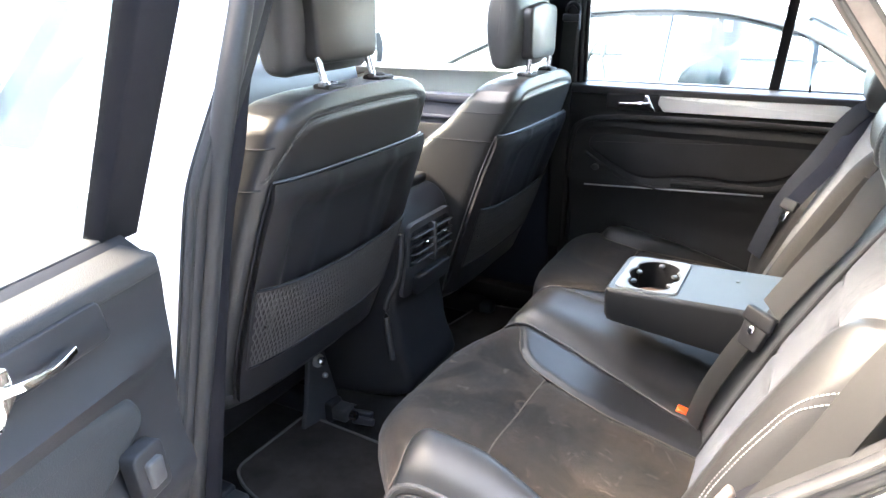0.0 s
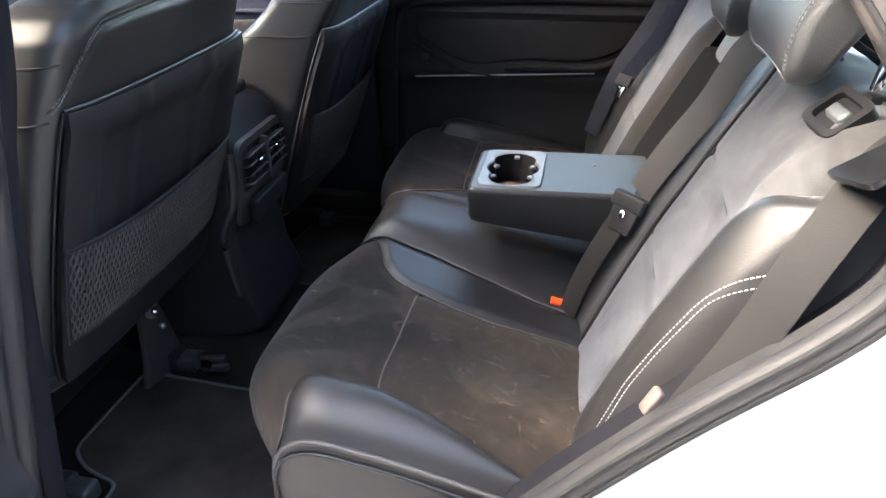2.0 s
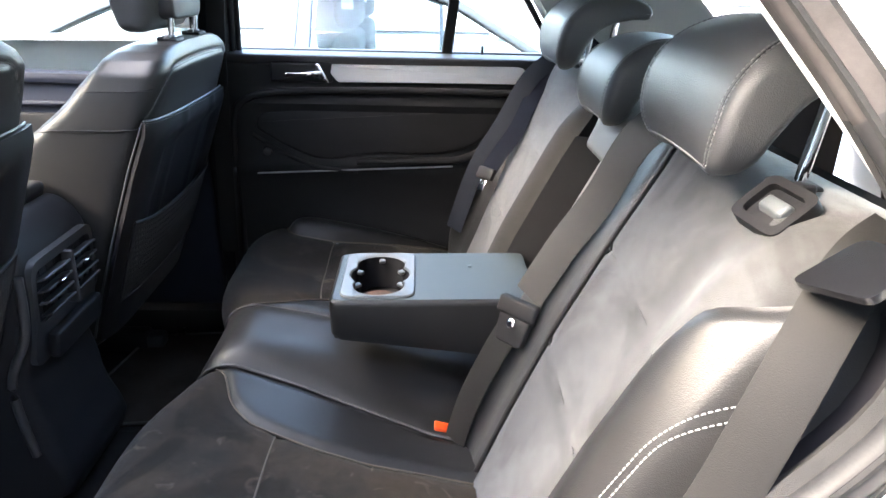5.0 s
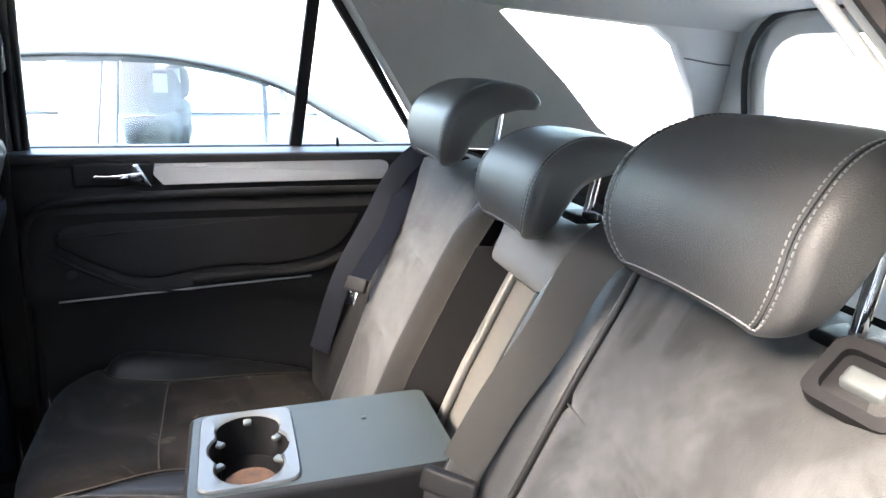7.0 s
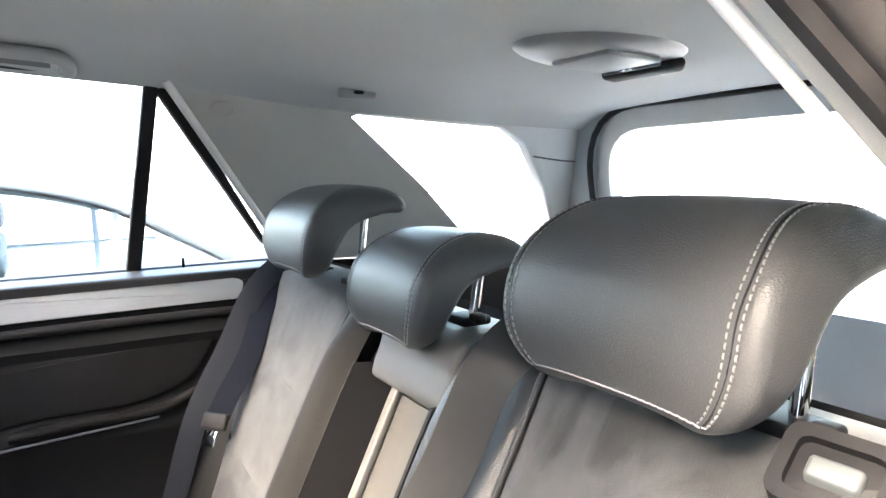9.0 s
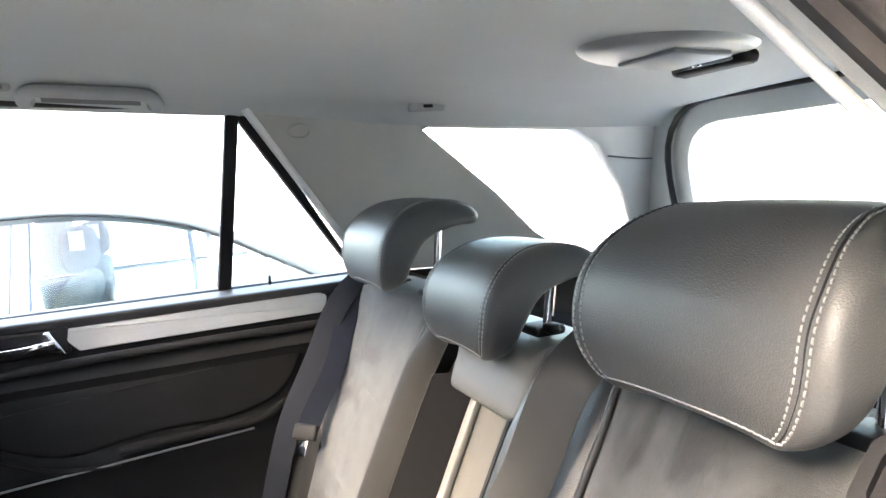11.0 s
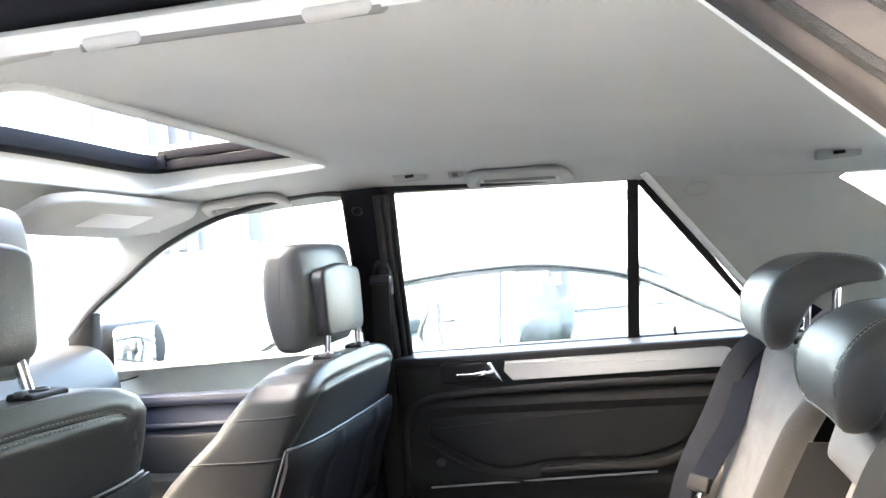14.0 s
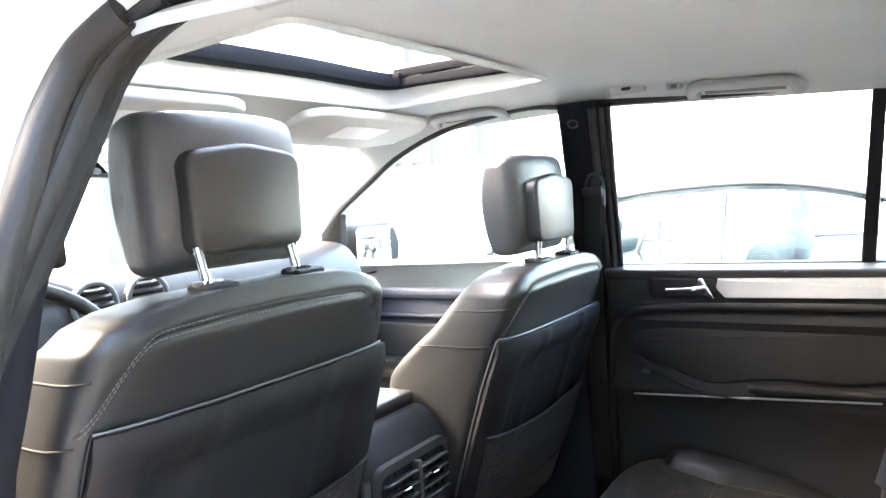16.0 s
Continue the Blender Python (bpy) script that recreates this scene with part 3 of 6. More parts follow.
def side_trim(s):
    side = "right" if s > 0 else "left"
    # C pillar
    p = thing("c_pillar_" + side, (0.1, s * 0.66, 1.2), "pale grey cloth rear pillar trim between two windows", "pillar trim", kind="structure")
    lp = [(-0.283, 1.612), (-0.262, 1.585), (-0.035, 1.275), (-0.015, 1.242), (0.0, 1.226), (0.50, 1.206), (0.56, 1.204), (0.54, 1.214), (0.43, 1.280), (0.306, 1.385), (0.098, 1.538), (0.115, 1.543), (0.08, 1.578)]
    slab("panel", [Vector(q) for q in lp], flat_side(s, 0.020 if s > 0 else 0.046), 0.03, TRIM_PALE, p, bevel=0.005)
    tube("badge_edge", [side_at(s, 0.022)(x, z, 0) for x, z in [(-0.165 + 0.022 * math.cos(a), 1.545 + 0.013 * math.sin(a)) for a in span(0, 6.283, 20)[:-1]]], 0.0022, TRIM_PALE, p, closed=True)
    tube("edge_trim", cr([side_at(s, 0.024 if s > 0 else 0.050)(x, z, 0) for x, z in ((-0.268, 1.590), (-0.15, 1.428), (-0.042, 1.280), (-0.02, 1.235))], 6), 0.008 if s > 0 else 0.004, PLASTIC_PALE, p, "pale edge strip")
    # D pillar and the strip above the quarter glass
    d = thing("d_pillar_" + side, (0.75, s * 0.66, 1.2), "pale grey plastic trim round the rear quarter glass", "pillar trim", kind="structure")
    lp = [(0.08, 1.58), (0.115, 1.543), (0.49, 1.520), (0.565, 1.482), (0.665, 1.370), (0.742, 1.247), (0.70, 1.207), (0.60, 1.205), (0.60, 1.19), (0.80, 1.19), (0.79, 1.47), (0.74, 1.52), (0.55, 1.556)]
    slab("panel", [Vector(q) for q in lp], flat_side(s, 0.018), 0.03, PLASTIC_PALE, d, bevel=0.005)
    tube("seam", [flat_side(s, 0.0185)(x, z, 0) for x, z in ((0.60, 1.452), (0.70, 1.440), (0.79, 1.436))], 0.0022, PLASTIC_SHADE, d, n=6)
    # quarter glass with black edge
    q = thing("quarter_window_" + side, (0.4, s * 0.7, 1.2), "fixed rear quarter window in pale trim", "window", kind="structure")
    loop = fillet(GLASS_QTR, [0.01, 0.03, 0.04, 0.05, 0.05, 0.04, 0.05, 0.06, 0.05], 4)
    pane = slab("pane", grow(loop, 0.02) if s else loop, flat_side(s, -0.012), 0.004, GLASS, q, bevel=0.001)
    pane.visible_shadow = False
    # lower quarter trim
    lo = slab("quarter_trim_" + side, [(-0.30, 0.80), (-0.05, 0.62), (0.80, 0.62), (0.80, 1.188), (0.55, 1.20), (-0.005, 1.222), (-0.02, 1.10), (-0.12, 0.98)], side_at(s, 0.015), 0.03, TRIM_BROWN, bevel=0.006)
    tagged(lo, "black plastic side trim beside the rear seat", "side trim", kind="structure")
    # B pillar
    bx = 0.0 if s > 0 else -0.085
    b = thing("b_pillar_" + side, (-0.9, s * 0.7, 1.0), "dark cloth covered centre pillar trim", "pillar trim", kind="structure")
    if s > 0:
        lp = [(-0.950, 0.50), (-0.985, 1.22), (-0.928, 1.632), (-0.835, 1.632), (-0.892, 1.22), (-0.90, 0.50)]
        slab("panel", lp, side_at(s, 0.045), 0.04, PILLAR_DARK, b, bevel=0.012)
        tube("bolt_cover_edge", [side_at(s, 0.046)(-0.895 + 0.012 * math.cos(a), 1.585 + 0.009 * math.sin(a), 0) for a in span(0, 6.283, 14)[:-1]], 0.002, PLASTIC_GREY, b, closed=True, n=6)
        for k, (o, r) in enumerate(((0.0, 0.011), (0.018, 0.008), (0.032, 0.007))):
            tube("seal", cr([side_at(s, 0.040 - 0.006 * k)(x + o, z, 0) for x, z in ((-0.912, 0.60), (-0.902, 1.0), (-0.898, 1.22), (-0.872, 1.42), (-0.842, 1.615))], 6), r, RUBBER, b, "ribbed black door seal")
    else:
        deep = knots([(0.5, 0.70), (1.2, 0.692), (1.27, 0.678), (1.35, 0.660), (1.42, 0.637), (1.48, 0.615), (1.64, 0.552)])
        edge = cr([(-1.115, 0.50), (-1.078, 0.70), (-1.008, 1.075), (-0.966, 1.25), (-0.960, 1.38), (-0.962, 1.50), (-0.952, 1.635)], 5)
        rings = [[V(q.x + dx, -(deep(q.y) + dy), q.y) for q in edge] for dx, dy in ((-0.16, 0.050), (-0.05, 0.018), (-0.012, 0.003), (-0.003, 0.0), (0.0, 0.008), (-0.003, 0.018), (-0.014, 0.030))]
        loft("panel", rings, PILLAR_DARK, b, cap=False, closed=False)
    # belt loop on the pillar
    rounded_box("belt_guide", (0.035, 0.025, 0.09), 0.008, pose(-0.87 + 2.2 * bx, s * 0.60, 1.43, 0, 0, 0), PLASTIC, b, "black belt height adjuster")
    tube("belt_ring", [(-0.872 + 2.2 * bx + 0.020 * math.cos(a), s * (0.585 if s > 0 else 0.595), 1.435 + 0.030 * math.sin(a)) for a in span(0, 6.283, 16)[:-1]], 0.006, PLASTIC, b, closed=True)
    # A pillar trim along the front window
    a = thing("a_pillar_" + side, (-1.7, s * 0.66, 1.4), "pale grey windscreen pillar trim", "pillar trim", kind="structure")
    arch = [(-0.93, 1.632), (-1.035, 1.640), (-1.27, 1.614), (-1.451, 1.560), (-1.60, 1.490), (-1.745, 1.418), (-1.86, 1.34)]
    up = [(-1.95, 1.36), (-1.80, 1.475), (-1.62, 1.585), (-1.46, 1.652), (-1.27, 1.690), (-1.03, 1.70), (-0.93, 1.70)]
    slab("panel", arch + up, side_at(s, 0.02), 0.04, HEADLINER, a, bevel=0.008)
    tube("window_seal", cr([side_at(s, 0.012)(x, z, 0) for x, z in arch], 5), 0.009, RUBBER, a)
    slab("corner_panel", [(-1.98, 1.20), (-1.84, 1.20), (-1.735, 1.41), (-1.86, 1.335)], side_at(s, 0.025), 0.03, PLASTIC, a, "black triangular mirror panel", bevel=0.004)
    # front door
    f = thing("front_door_" + side, (-1.4, s * 0.72, 0.5), "closed front door, dark plain panel with sky blue painted in", "car door", kind="structure")
    slab("panel", [(-2.0, 0.5), (-0.955 + 2.4 * bx, 0.5), (-0.975 + 2.0 * bx, 1.162), (-1.98, 1.150)], side_at(s, 0.05), 0.07, DOOR_SKY_TINT, f, bevel=0.015)
    sweep("sill_ledge", [side_at(s, 0.035)(x, 1.150 - 0.004 * (x + 1) , 0) for x in span(-1.98, -0.98 + 2.0 * bx, 8)], box_section(0.06, 0.03, 0.012), DOOR_SKY_TINT, f)
    sweep("panel_step", [side_at(s, 0.056)(x, 1.085 + 0.01 * (x + 1.4), 0) for x in span(-1.90, -1.02 + 2.0 * bx, 8)], circle(0.008, 8), DOOR_SKY_TINT, f)
    slab("insert", fillet([(-1.85, 0.86), (-1.0 + 2.2 * bx, 0.86), (-1.0 + 2.2 * bx, 1.06), (-1.80, 1.06)], 0.05, 4), side_at(s, 0.062), 0.014, DOOR_LEATHER, f, bevel=0.006)
    sweep("armrest", [side_at(s, 0.09)(x, 0.93, 0) for x in span(-1.75, -1.05 + 2.0 * bx, 8)], box_section(0.08, 0.06, 0.02), LEATHER, f)
    pane = slab("pane", grow(fillet([(x if s > 0 else min(x, -1.16), z) for x, z in GLASS_FRONT], 0.02, 3), 0.012), side_at(s, -0.02), 0.004, GLASS if s > 0 else GLASS_COATED, f, bevel=0.001)
    pane.visible_shadow = False
    slab("outer_skin", [(-2.05, 0.45), (-0.93 + 1.3 * bx, 0.45), (-0.95 + 1.3 * bx, 1.235), (-2.05, 1.22)], lambda x, z, dd: (x, s * (0.90 + dd), z), 0.01, PAINT, f, "silver painted outer skin")
    sheet("shoulder", span(-2.05, -0.95 + 1.3 * bx, 6), span(0, 1, 6), lambda x, v: (x, s * (0.91 - 0.155 * v), 1.236 + 0.012 * math.sin(v * 2.2) - 0.015 * (-0.95 - x)), 0.01 * s, PAINT, f, "silver painted door shoulder")
    # grab handles and coat hooks on the roof rail
    for hx, ln, hz in ((-0.522, 0.205, roof_at(-0.522, 0.51)[2] + (0.0 if s > 0 else 0.012)), (-1.175, 0.20, roof_at(-1.175, 0.51)[2])):
        h = thing("grab_handle", (hx, s * 0.51, hz), "pale grey folding roof grab handle", "grab handle", group="roof grab handles")
        if s < 0:
            # folded flat against the roof edge: two end caps and the bar between them, slot shade in its grey
            low = lambda x, dz: (x, -0.566, roof_at(x, 0.566)[2] - dz)
            for e in (-1, 1):
                rounded_box("mount", (0.046, 0.020, 0.011), 0.005, pose(*low(hx - 0.006 + e * 0.075, -0.002), 42, 2.5, 0), PLASTIC_MID, h)
            sweep("grip", [low(x, 0.001) for x in span(hx - 0.105, hx + 0.095, 6)], [tuple(v) for v in fillet([(-0.007, -0.003), (0.007, -0.003), (0.007, 0.003), (-0.007, 0.003)], 0.002, 3)], PLASTIC_SHADE, h, "folded grip, slot shade painted grey", up=(0, 0.5, -0.8))
            continue
        on = lambda x, y, proud: (x, y, roof_at(x, y)[2] - proud)
        path = cr([on(hx + e * (ln / 2 - i), y, p) for e, i, y, p in ((-1, 0.004, 0.553, 0.003), (-1, 0.000, 0.538, 0.006), (-1, 0.010, 0.510, 0.010), (-1, 0.032, 0.494, 0.012), (0, 0, 0.491, 0.013), (1, 0.032, 0.494, 0.012), (1, 0.010, 0.510, 0.010), (1, 0.000, 0.538, 0.006), (1, 0.004, 0.553, 0.003))], 5)
        sweep("grip", path, [tuple(v) for v in fillet([(-0.012, -0.008), (0.012, -0.008), (0.012, 0.008), (-0.012, 0.008)], 0.007, 4)], PLASTIC_MID, h, up=(0, -0.5, -0.8))
        for e in (-1, 1):
            rounded_box("mount", (0.026, 0.020, 0.012), 0.0028, pose(*on(hx + e * (ln / 2 - 0.004), 0.540, 0.001), -36, 0, 0), PLASTIC_MID, h)
        # thin sheet on the roof whose grey stands for shade behind the grip
        sheet("recess", span(hx - ln / 2 + 0.026, hx + ln / 2 - 0.026, 4), span(0.508, 0.545, 6), lambda x, y: on(x, y, 0.0022), 0.003, PLASTIC_SHADE, h, "recess shade painted grey")
    for hx, hz in ((-0.752, roof_at(-0.752, 0.5)[2] - 0.002), (0.080, roof_at(0.08, 0.5)[2] - 0.002)):
        h = thing("coat_hook", (hx, s * 0.498, hz), "small pale grey roof fixing with dark slot", "roof hook", group="roof hooks")
        rounded_box("plate", (0.080, 0.012, 0.026), 0.005, pose(hx, s * 0.502, hz, s * 30, 0, 0), PLASTIC_MID, h)
        rounded_box("slot", (0.020, 0.008, 0.006), 0.0025, pose(hx, s * 0.494, hz - 0.002, s * 30, 0, 0), PLASTIC, h, "dark slot")


side_trim(1)
side_trim(-1)
# raised line, its grey stands for the shade in the groove
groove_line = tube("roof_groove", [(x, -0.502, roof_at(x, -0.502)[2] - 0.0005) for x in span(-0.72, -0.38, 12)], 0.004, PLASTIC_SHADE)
tagged(groove_line, "groove line along the headliner's edge, shade painted grey", "roof trim", kind="structure")
tab = thing("coat_hook", (-0.65, 0.5, 1.638), "small pale grey clothes hook beside the grab handle", "roof hook", group="roof hooks")
rounded_box("plate", (0.032, 0.016, 0.020), 0.005, pose(-0.652, 0.506, 1.636, 30, 0, 0), PLASTIC_MID, tab)
rounded_box("hook", (0.012, 0.006, 0.008), 0.002, pose(-0.652, 0.498, 1.632, 30, 0, 0), PLASTIC_SHADE, tab)

# ---- tailgate ----
tail = thing("tailgate", (0.9, 0, 1.0), "closed tailgate with pale trim and a wide window", "tailgate", kind="structure")
tail_at = lambda x0: (lambda y, z, d: (x0 + d - 0.25 * (z - 1.3), y, z))
big = fillet([(-0.80, 0.70), (0.80, 0.70), (0.72, 1.66), (-0.72, 1.66)], 0.05, 4)
opening = fillet([(-0.62, 0.80), (0.62, 0.80), (0.575, 1.562), (-0.575, 1.562)], [0.03, 0.03, 0.20, 0.20], 8)
ring_slab("body_frame", big, opening, tail_at(0.775), 0.03, HEADLINER, tail)
tube("seal", [tail_at(0.775)(v.x, v.y, 0) for v in spaced(opening, 90)], 0.008, RUBBER, tail, "black rubber seal", closed=True)
win = fillet([(-0.56, 1.13), (0.56, 1.13), (0.525, 1.510), (-0.525, 1.510)], [0.05, 0.05, 0.13, 0.13], 8)
ring_slab("inner_trim", grow(spaced(opening, 96), 0.03), win, tail_at(0.795), 0.04, PLASTIC_WHITE, tail, "pale grey window surround")
pane = slab("pane", grow(spaced(win, 60), 0.02), tail_at(0.86), 0.004, GLASS, tail, bevel=0.001)
pane.visible_shadow = False

# dome lamp over the bench's rear
lamp = thing("dome_lamp", (0.29, -0.02, 1.575), "oval grey ceiling lamp with a dark slot", "ceiling lamp")
LX = -0.055
lz = lambda x: roof_z(x) - 0.001
prof = fillet([(-0.10, 0.0), (0.10, 0.0), (0.085, -0.022), (-0.07, -0.012)], 0.012, 4)
loft("housing", [[(0.29 + LX + c * 0.125 * k, -0.02 + q * 0.105 * k, lz(0.29 + LX + c * 0.125 * k) - h) for c, q in circle(1, 28)] for k, h in ((1.08, -0.004), (1.02, 0.003), (0.9, 0.009), (0.6, 0.012))], PLASTIC_MID, lamp)
rounded_box("lens", (0.10, 0.12, 0.010), 0.004, pose(0.30 + LX, -0.02, lz(0.30 + LX) - 0.013, 0, 4, 0), PLASTIC_MID, lamp, "white lamp lens")
rounded_box("lens_edge", (0.004, 0.115, 0.005), 0.0015, pose(0.352 + LX, -0.018, lz(0.352 + LX) - 0.019, 0, 4, 0), SILVER, lamp, "bright lens edge")
for k in (-1, 1):
    rounded_box("switch", (0.008, 0.008, 0.005), 0.002, pose(0.345 + LX, -0.014 + 0.007 * k, lz(0.345 + LX) - 0.019, 0, 4, 0), CHROME, lamp)
rounded_box("slot", (0.035, 0.15, 0.022), 0.010, pose(0.392 + LX, 0.0, lz(0.392 + LX) - 0.012, 0, 8, 0), PLASTIC, lamp, "dark slot")

# ---- right rear door ----
door = thing("rear_door_right", (-0.5, 0.72, 0.5), "closed rear door with black panel and silver inlay", "car door", kind="structure")


def door_y(x, z):
    """Depth relief of the inner panel."""
    y = 0.735
    y -= 0.050 * max(0.0, min(1.0, (1.225 - z) / 0.03)) ** 0.5
    y -= 0.020 * math.exp(-((z - 1.105) / 0.022) ** 2) * max(0.0, min(1.0, (x + 0.90) / 0.08))
    y -= 0.018 * math.exp(-((z - 0.93) / 0.035) ** 2)
    y += 0.018 * math.exp(-((z - 0.80) / 0.07) ** 2)
    return y


panel_x = lambda u, v: -0.895 + 0.025 * (1.225 - v) / 0.7 + u * (0.885 - 0.42 * max(0.0, (1.0 - v)) )
sheet("panel", span(0, 1, 28), span(0.52, SILL, 44), lambda u, v: (panel_x(u, v), door_y(panel_x(u, v), v), v), 0.03, DOOR_SOFT, door)
sweep("sill_ledge", [(x, 0.706, 1.222) for x in span(-0.895, -0.012, 10)], [tuple(q) for q in fillet([(-0.04, -0.018), (0.022, -0.024), (0.030, 0.002), (-0.04, 0.010)], 0.009, 4)], PLASTIC_GREY, door, "dark soft sill ledge")
inlay = fillet([(-0.606, 1.159), (-0.128, 1.163), (-0.118, 1.198), (-0.135, 1.206), (-0.645, 1.203)], [0.004, 0.014, 0.014, 0.012, 0.004], 4)
slab("inlay", inlay, lambda x, z, d: (x, 0.674 + d + 0.18 * (z - 1.18), z), 0.02, ALU, door, "brushed silver inlay", bevel=0.003)
rounded_box("handle_recess", (0.16, 0.012, 0.052), 0.008, pose(-0.70, 0.680, 1.182), PLASTIC, door, "black handle recess")
lever = sweep("handle", cr([(-0.737, 0.668, 1.176), (-0.70, 0.658, 1.178), (-0.665, 0.656, 1.182), (-0.645, 0.660, 1.184)], 6), [tuple(q) for q in fillet([(-0.005, -0.004), (0.005, -0.004), (0.005, 0.005), (-0.005, 0.005)], 0.002, 3)], CHROME, door, "chrome lever")
slab("handle_bracket", fillet([(-0.672, 1.172), (-0.628, 1.158), (-0.638, 1.180), (-0.652, 1.206), (-0.662, 1.204)], [0.006, 0.004, 0.01, 0.004, 0.004], 3), lambda x, z, d: (x, 0.660 + d, z), 0.014, CHROME, lever)
insert = fillet([(-0.832, 1.035), (-0.820, 1.074), (-0.667, 1.100), (-0.436, 1.111), (-0.192, 1.109), (-0.174, 1.094), (-0.226, 1.000), (-0.35, 0.966), (-0.51, 0.974), (-0.655, 0.946), (-0.755, 0.988)], [0.02, 0.03, 0.2, 0.2, 0.012, 0.012, 0.08, 0.10, 0.08, 0.05, 0.08], 6)
slab("insert", insert, lambda x, z, d: (x, 0.672 + d + 0.06 * (z - 1.0), z), 0.02, DOOR_LEATHER, door, "black leather insert", bevel=0.010)
sweep("armrest_roll", cr([(-0.890, 0.676, 0.93), (-0.880, 0.672, 1.06), (-0.846, 0.668, 1.112), (-0.737, 0.664, 1.134), (-0.431, 0.664, 1.142), (-0.12, 0.668, 1.140)], 8), circle(0.009, 10), DOOR_LEATHER, door, "padded black step")
tube("pull_crease", cr([(-0.835, 0.668, 1.020), (-0.76, 0.666, 0.975), (-0.67, 0.664, 0.935), (-0.56, 0.664, 0.925)], 6), 0.006, DOOR_LEATHER, door)
sweep("lower_step", cr([(-0.56, 0.660, 0.952), (-0.42, 0.658, 0.958), (-0.30, 0.660, 0.960), (-0.23, 0.664, 0.985)], 6), circle(0.010, 8), DOOR_LEATHER, door, "padded armrest edge")
sweep("chrome_strip", [(x, 0.661, 0.916 + 0.052 * (x + 0.827)) for x in span(-0.827, -0.303, 8)], box_section(0.005, 0.004, 0.001), ALU_DIM, door, "thin chrome strip")
sweep("pocket", cr([(-0.83, 0.640, 0.62), (-0.60, 0.625, 0.60), (-0.42, 0.640, 0.62)], 6), [tuple(q) for q in fillet([(-0.02, -0.07), (0.02, -0.07), (0.012, 0.07), (-0.012, 0.07)], 0.01, 3)], PLASTIC, door, "map pocket")
rounded_box("lock_pin", (0.007, 0.007, 0.022), 0.003, pose(-0.232, 0.712, 1.243), PLASTIC, door, "black lock pin")
slab("speaker_edge", [(-0.80 + 0.012 * math.cos(a), 0.972 + 0.010 * math.sin(a)) for a in span(0, 6.283, 16)[:-1]], lambda x, z, d: (x, 0.668 + d, z), 0.01, PLASTIC_GREY, door, bevel=0.002)
bars = {
    "front_sash": [(-0.902, SILL - 0.01), (-0.882, SILL - 0.01), (-0.822, 1.625), (-0.842, 1.63)],
    "top_rail": [(-0.842, 1.621), (-0.282, 1.585), (-0.275, 1.600), (-0.842, 1.636)],
    "divider": [(-0.338, SILL - 0.005), (-0.310, SILL - 0.005), (-0.277, 1.586), (-0.301, 1.590)],
    "rear_rail": [(-0.062, 1.268), (-0.046, 1.262), (-0.262, 1.588), (-0.282, 1.575)],
    "sill_seal": [(-0.885, SILL - 0.016), (-0.045, SILL - 0.010), (-0.045, SILL + 0.003), (-0.885, SILL + 0.001)],
}
for nm, lp in bars.items():
    slab(nm, lp, side_at(1, 0.012), 0.03, PLASTIC if nm != "sill_seal" else PLASTIC_GREY, door, bevel=0.003)
for lp in (GLASS_DOOR, GLASS_TRI):
    pane = slab("pane", grow(fillet(lp, 0.01, 2), 0.008), side_at(1, -0.004), 0.004, GLASS, door, bevel=0.001)
    pane.visible_shadow = False
slab("outer_skin", [(-0.93, 0.45), (-0.45, 0.45), (-0.05, 0.95), (0.0, 1.20), (-0.93, 1.205)], lambda x, z, d: (x, 0.90 + d, z), 0.01, PAINT, door, "silver painted outer skin")
for s in (1, -1):
    q = slab("rear_fender", [(-0.44, 0.45), (0.95, 0.45), (0.95, 1.21), (0.015, 1.21), (-0.035, 0.95)], lambda x, z, d: (x, s * (0.90 + d), z), 0.01, PAINT)
    tagged(q, "silver painted rear wing", "car wing", kind="structure")

# ---- left rear opening: body flange, seals, open door ----
flange = thing("door_opening_left", (-0.5, -0.8, 0.5), "open rear door frame in silver paint with black seal", "door frame", kind="structure")
OPEN = [(-1.16, 0.50), (-0.60, 0.49), (-0.42, 0.705), (-0.305, 0.848), (-0.192, 0.976), (-0.090, 1.075), (-0.034, 1.150), (-0.036, 1.245), (-0.089, 1.332), (-0.180, 1.452), (-0.288, 1.598), (-0.335, 1.620), (-0.87, 1.640), (-0.945, 1.60), (-0.955, 1.42), (-0.985, 1.22), (-1.037, 1.00)]
loop = spaced(fillet(OPEN, [0.06, 0.08, 0.05, 0.1, 0.1, 0.08, 0.06, 0.06, 0.08, 0.08, 0.03, 0.04, 0.06, 0.05, 0.1, 0.1, 0.1], 5), 150)


def left_at(q, out):
    d = q.y - 1.235
    return (q.x, -(0.748 + out - 0.49 * 0.5 * (d + math.sqrt(d * d + 0.0016))), q.y)


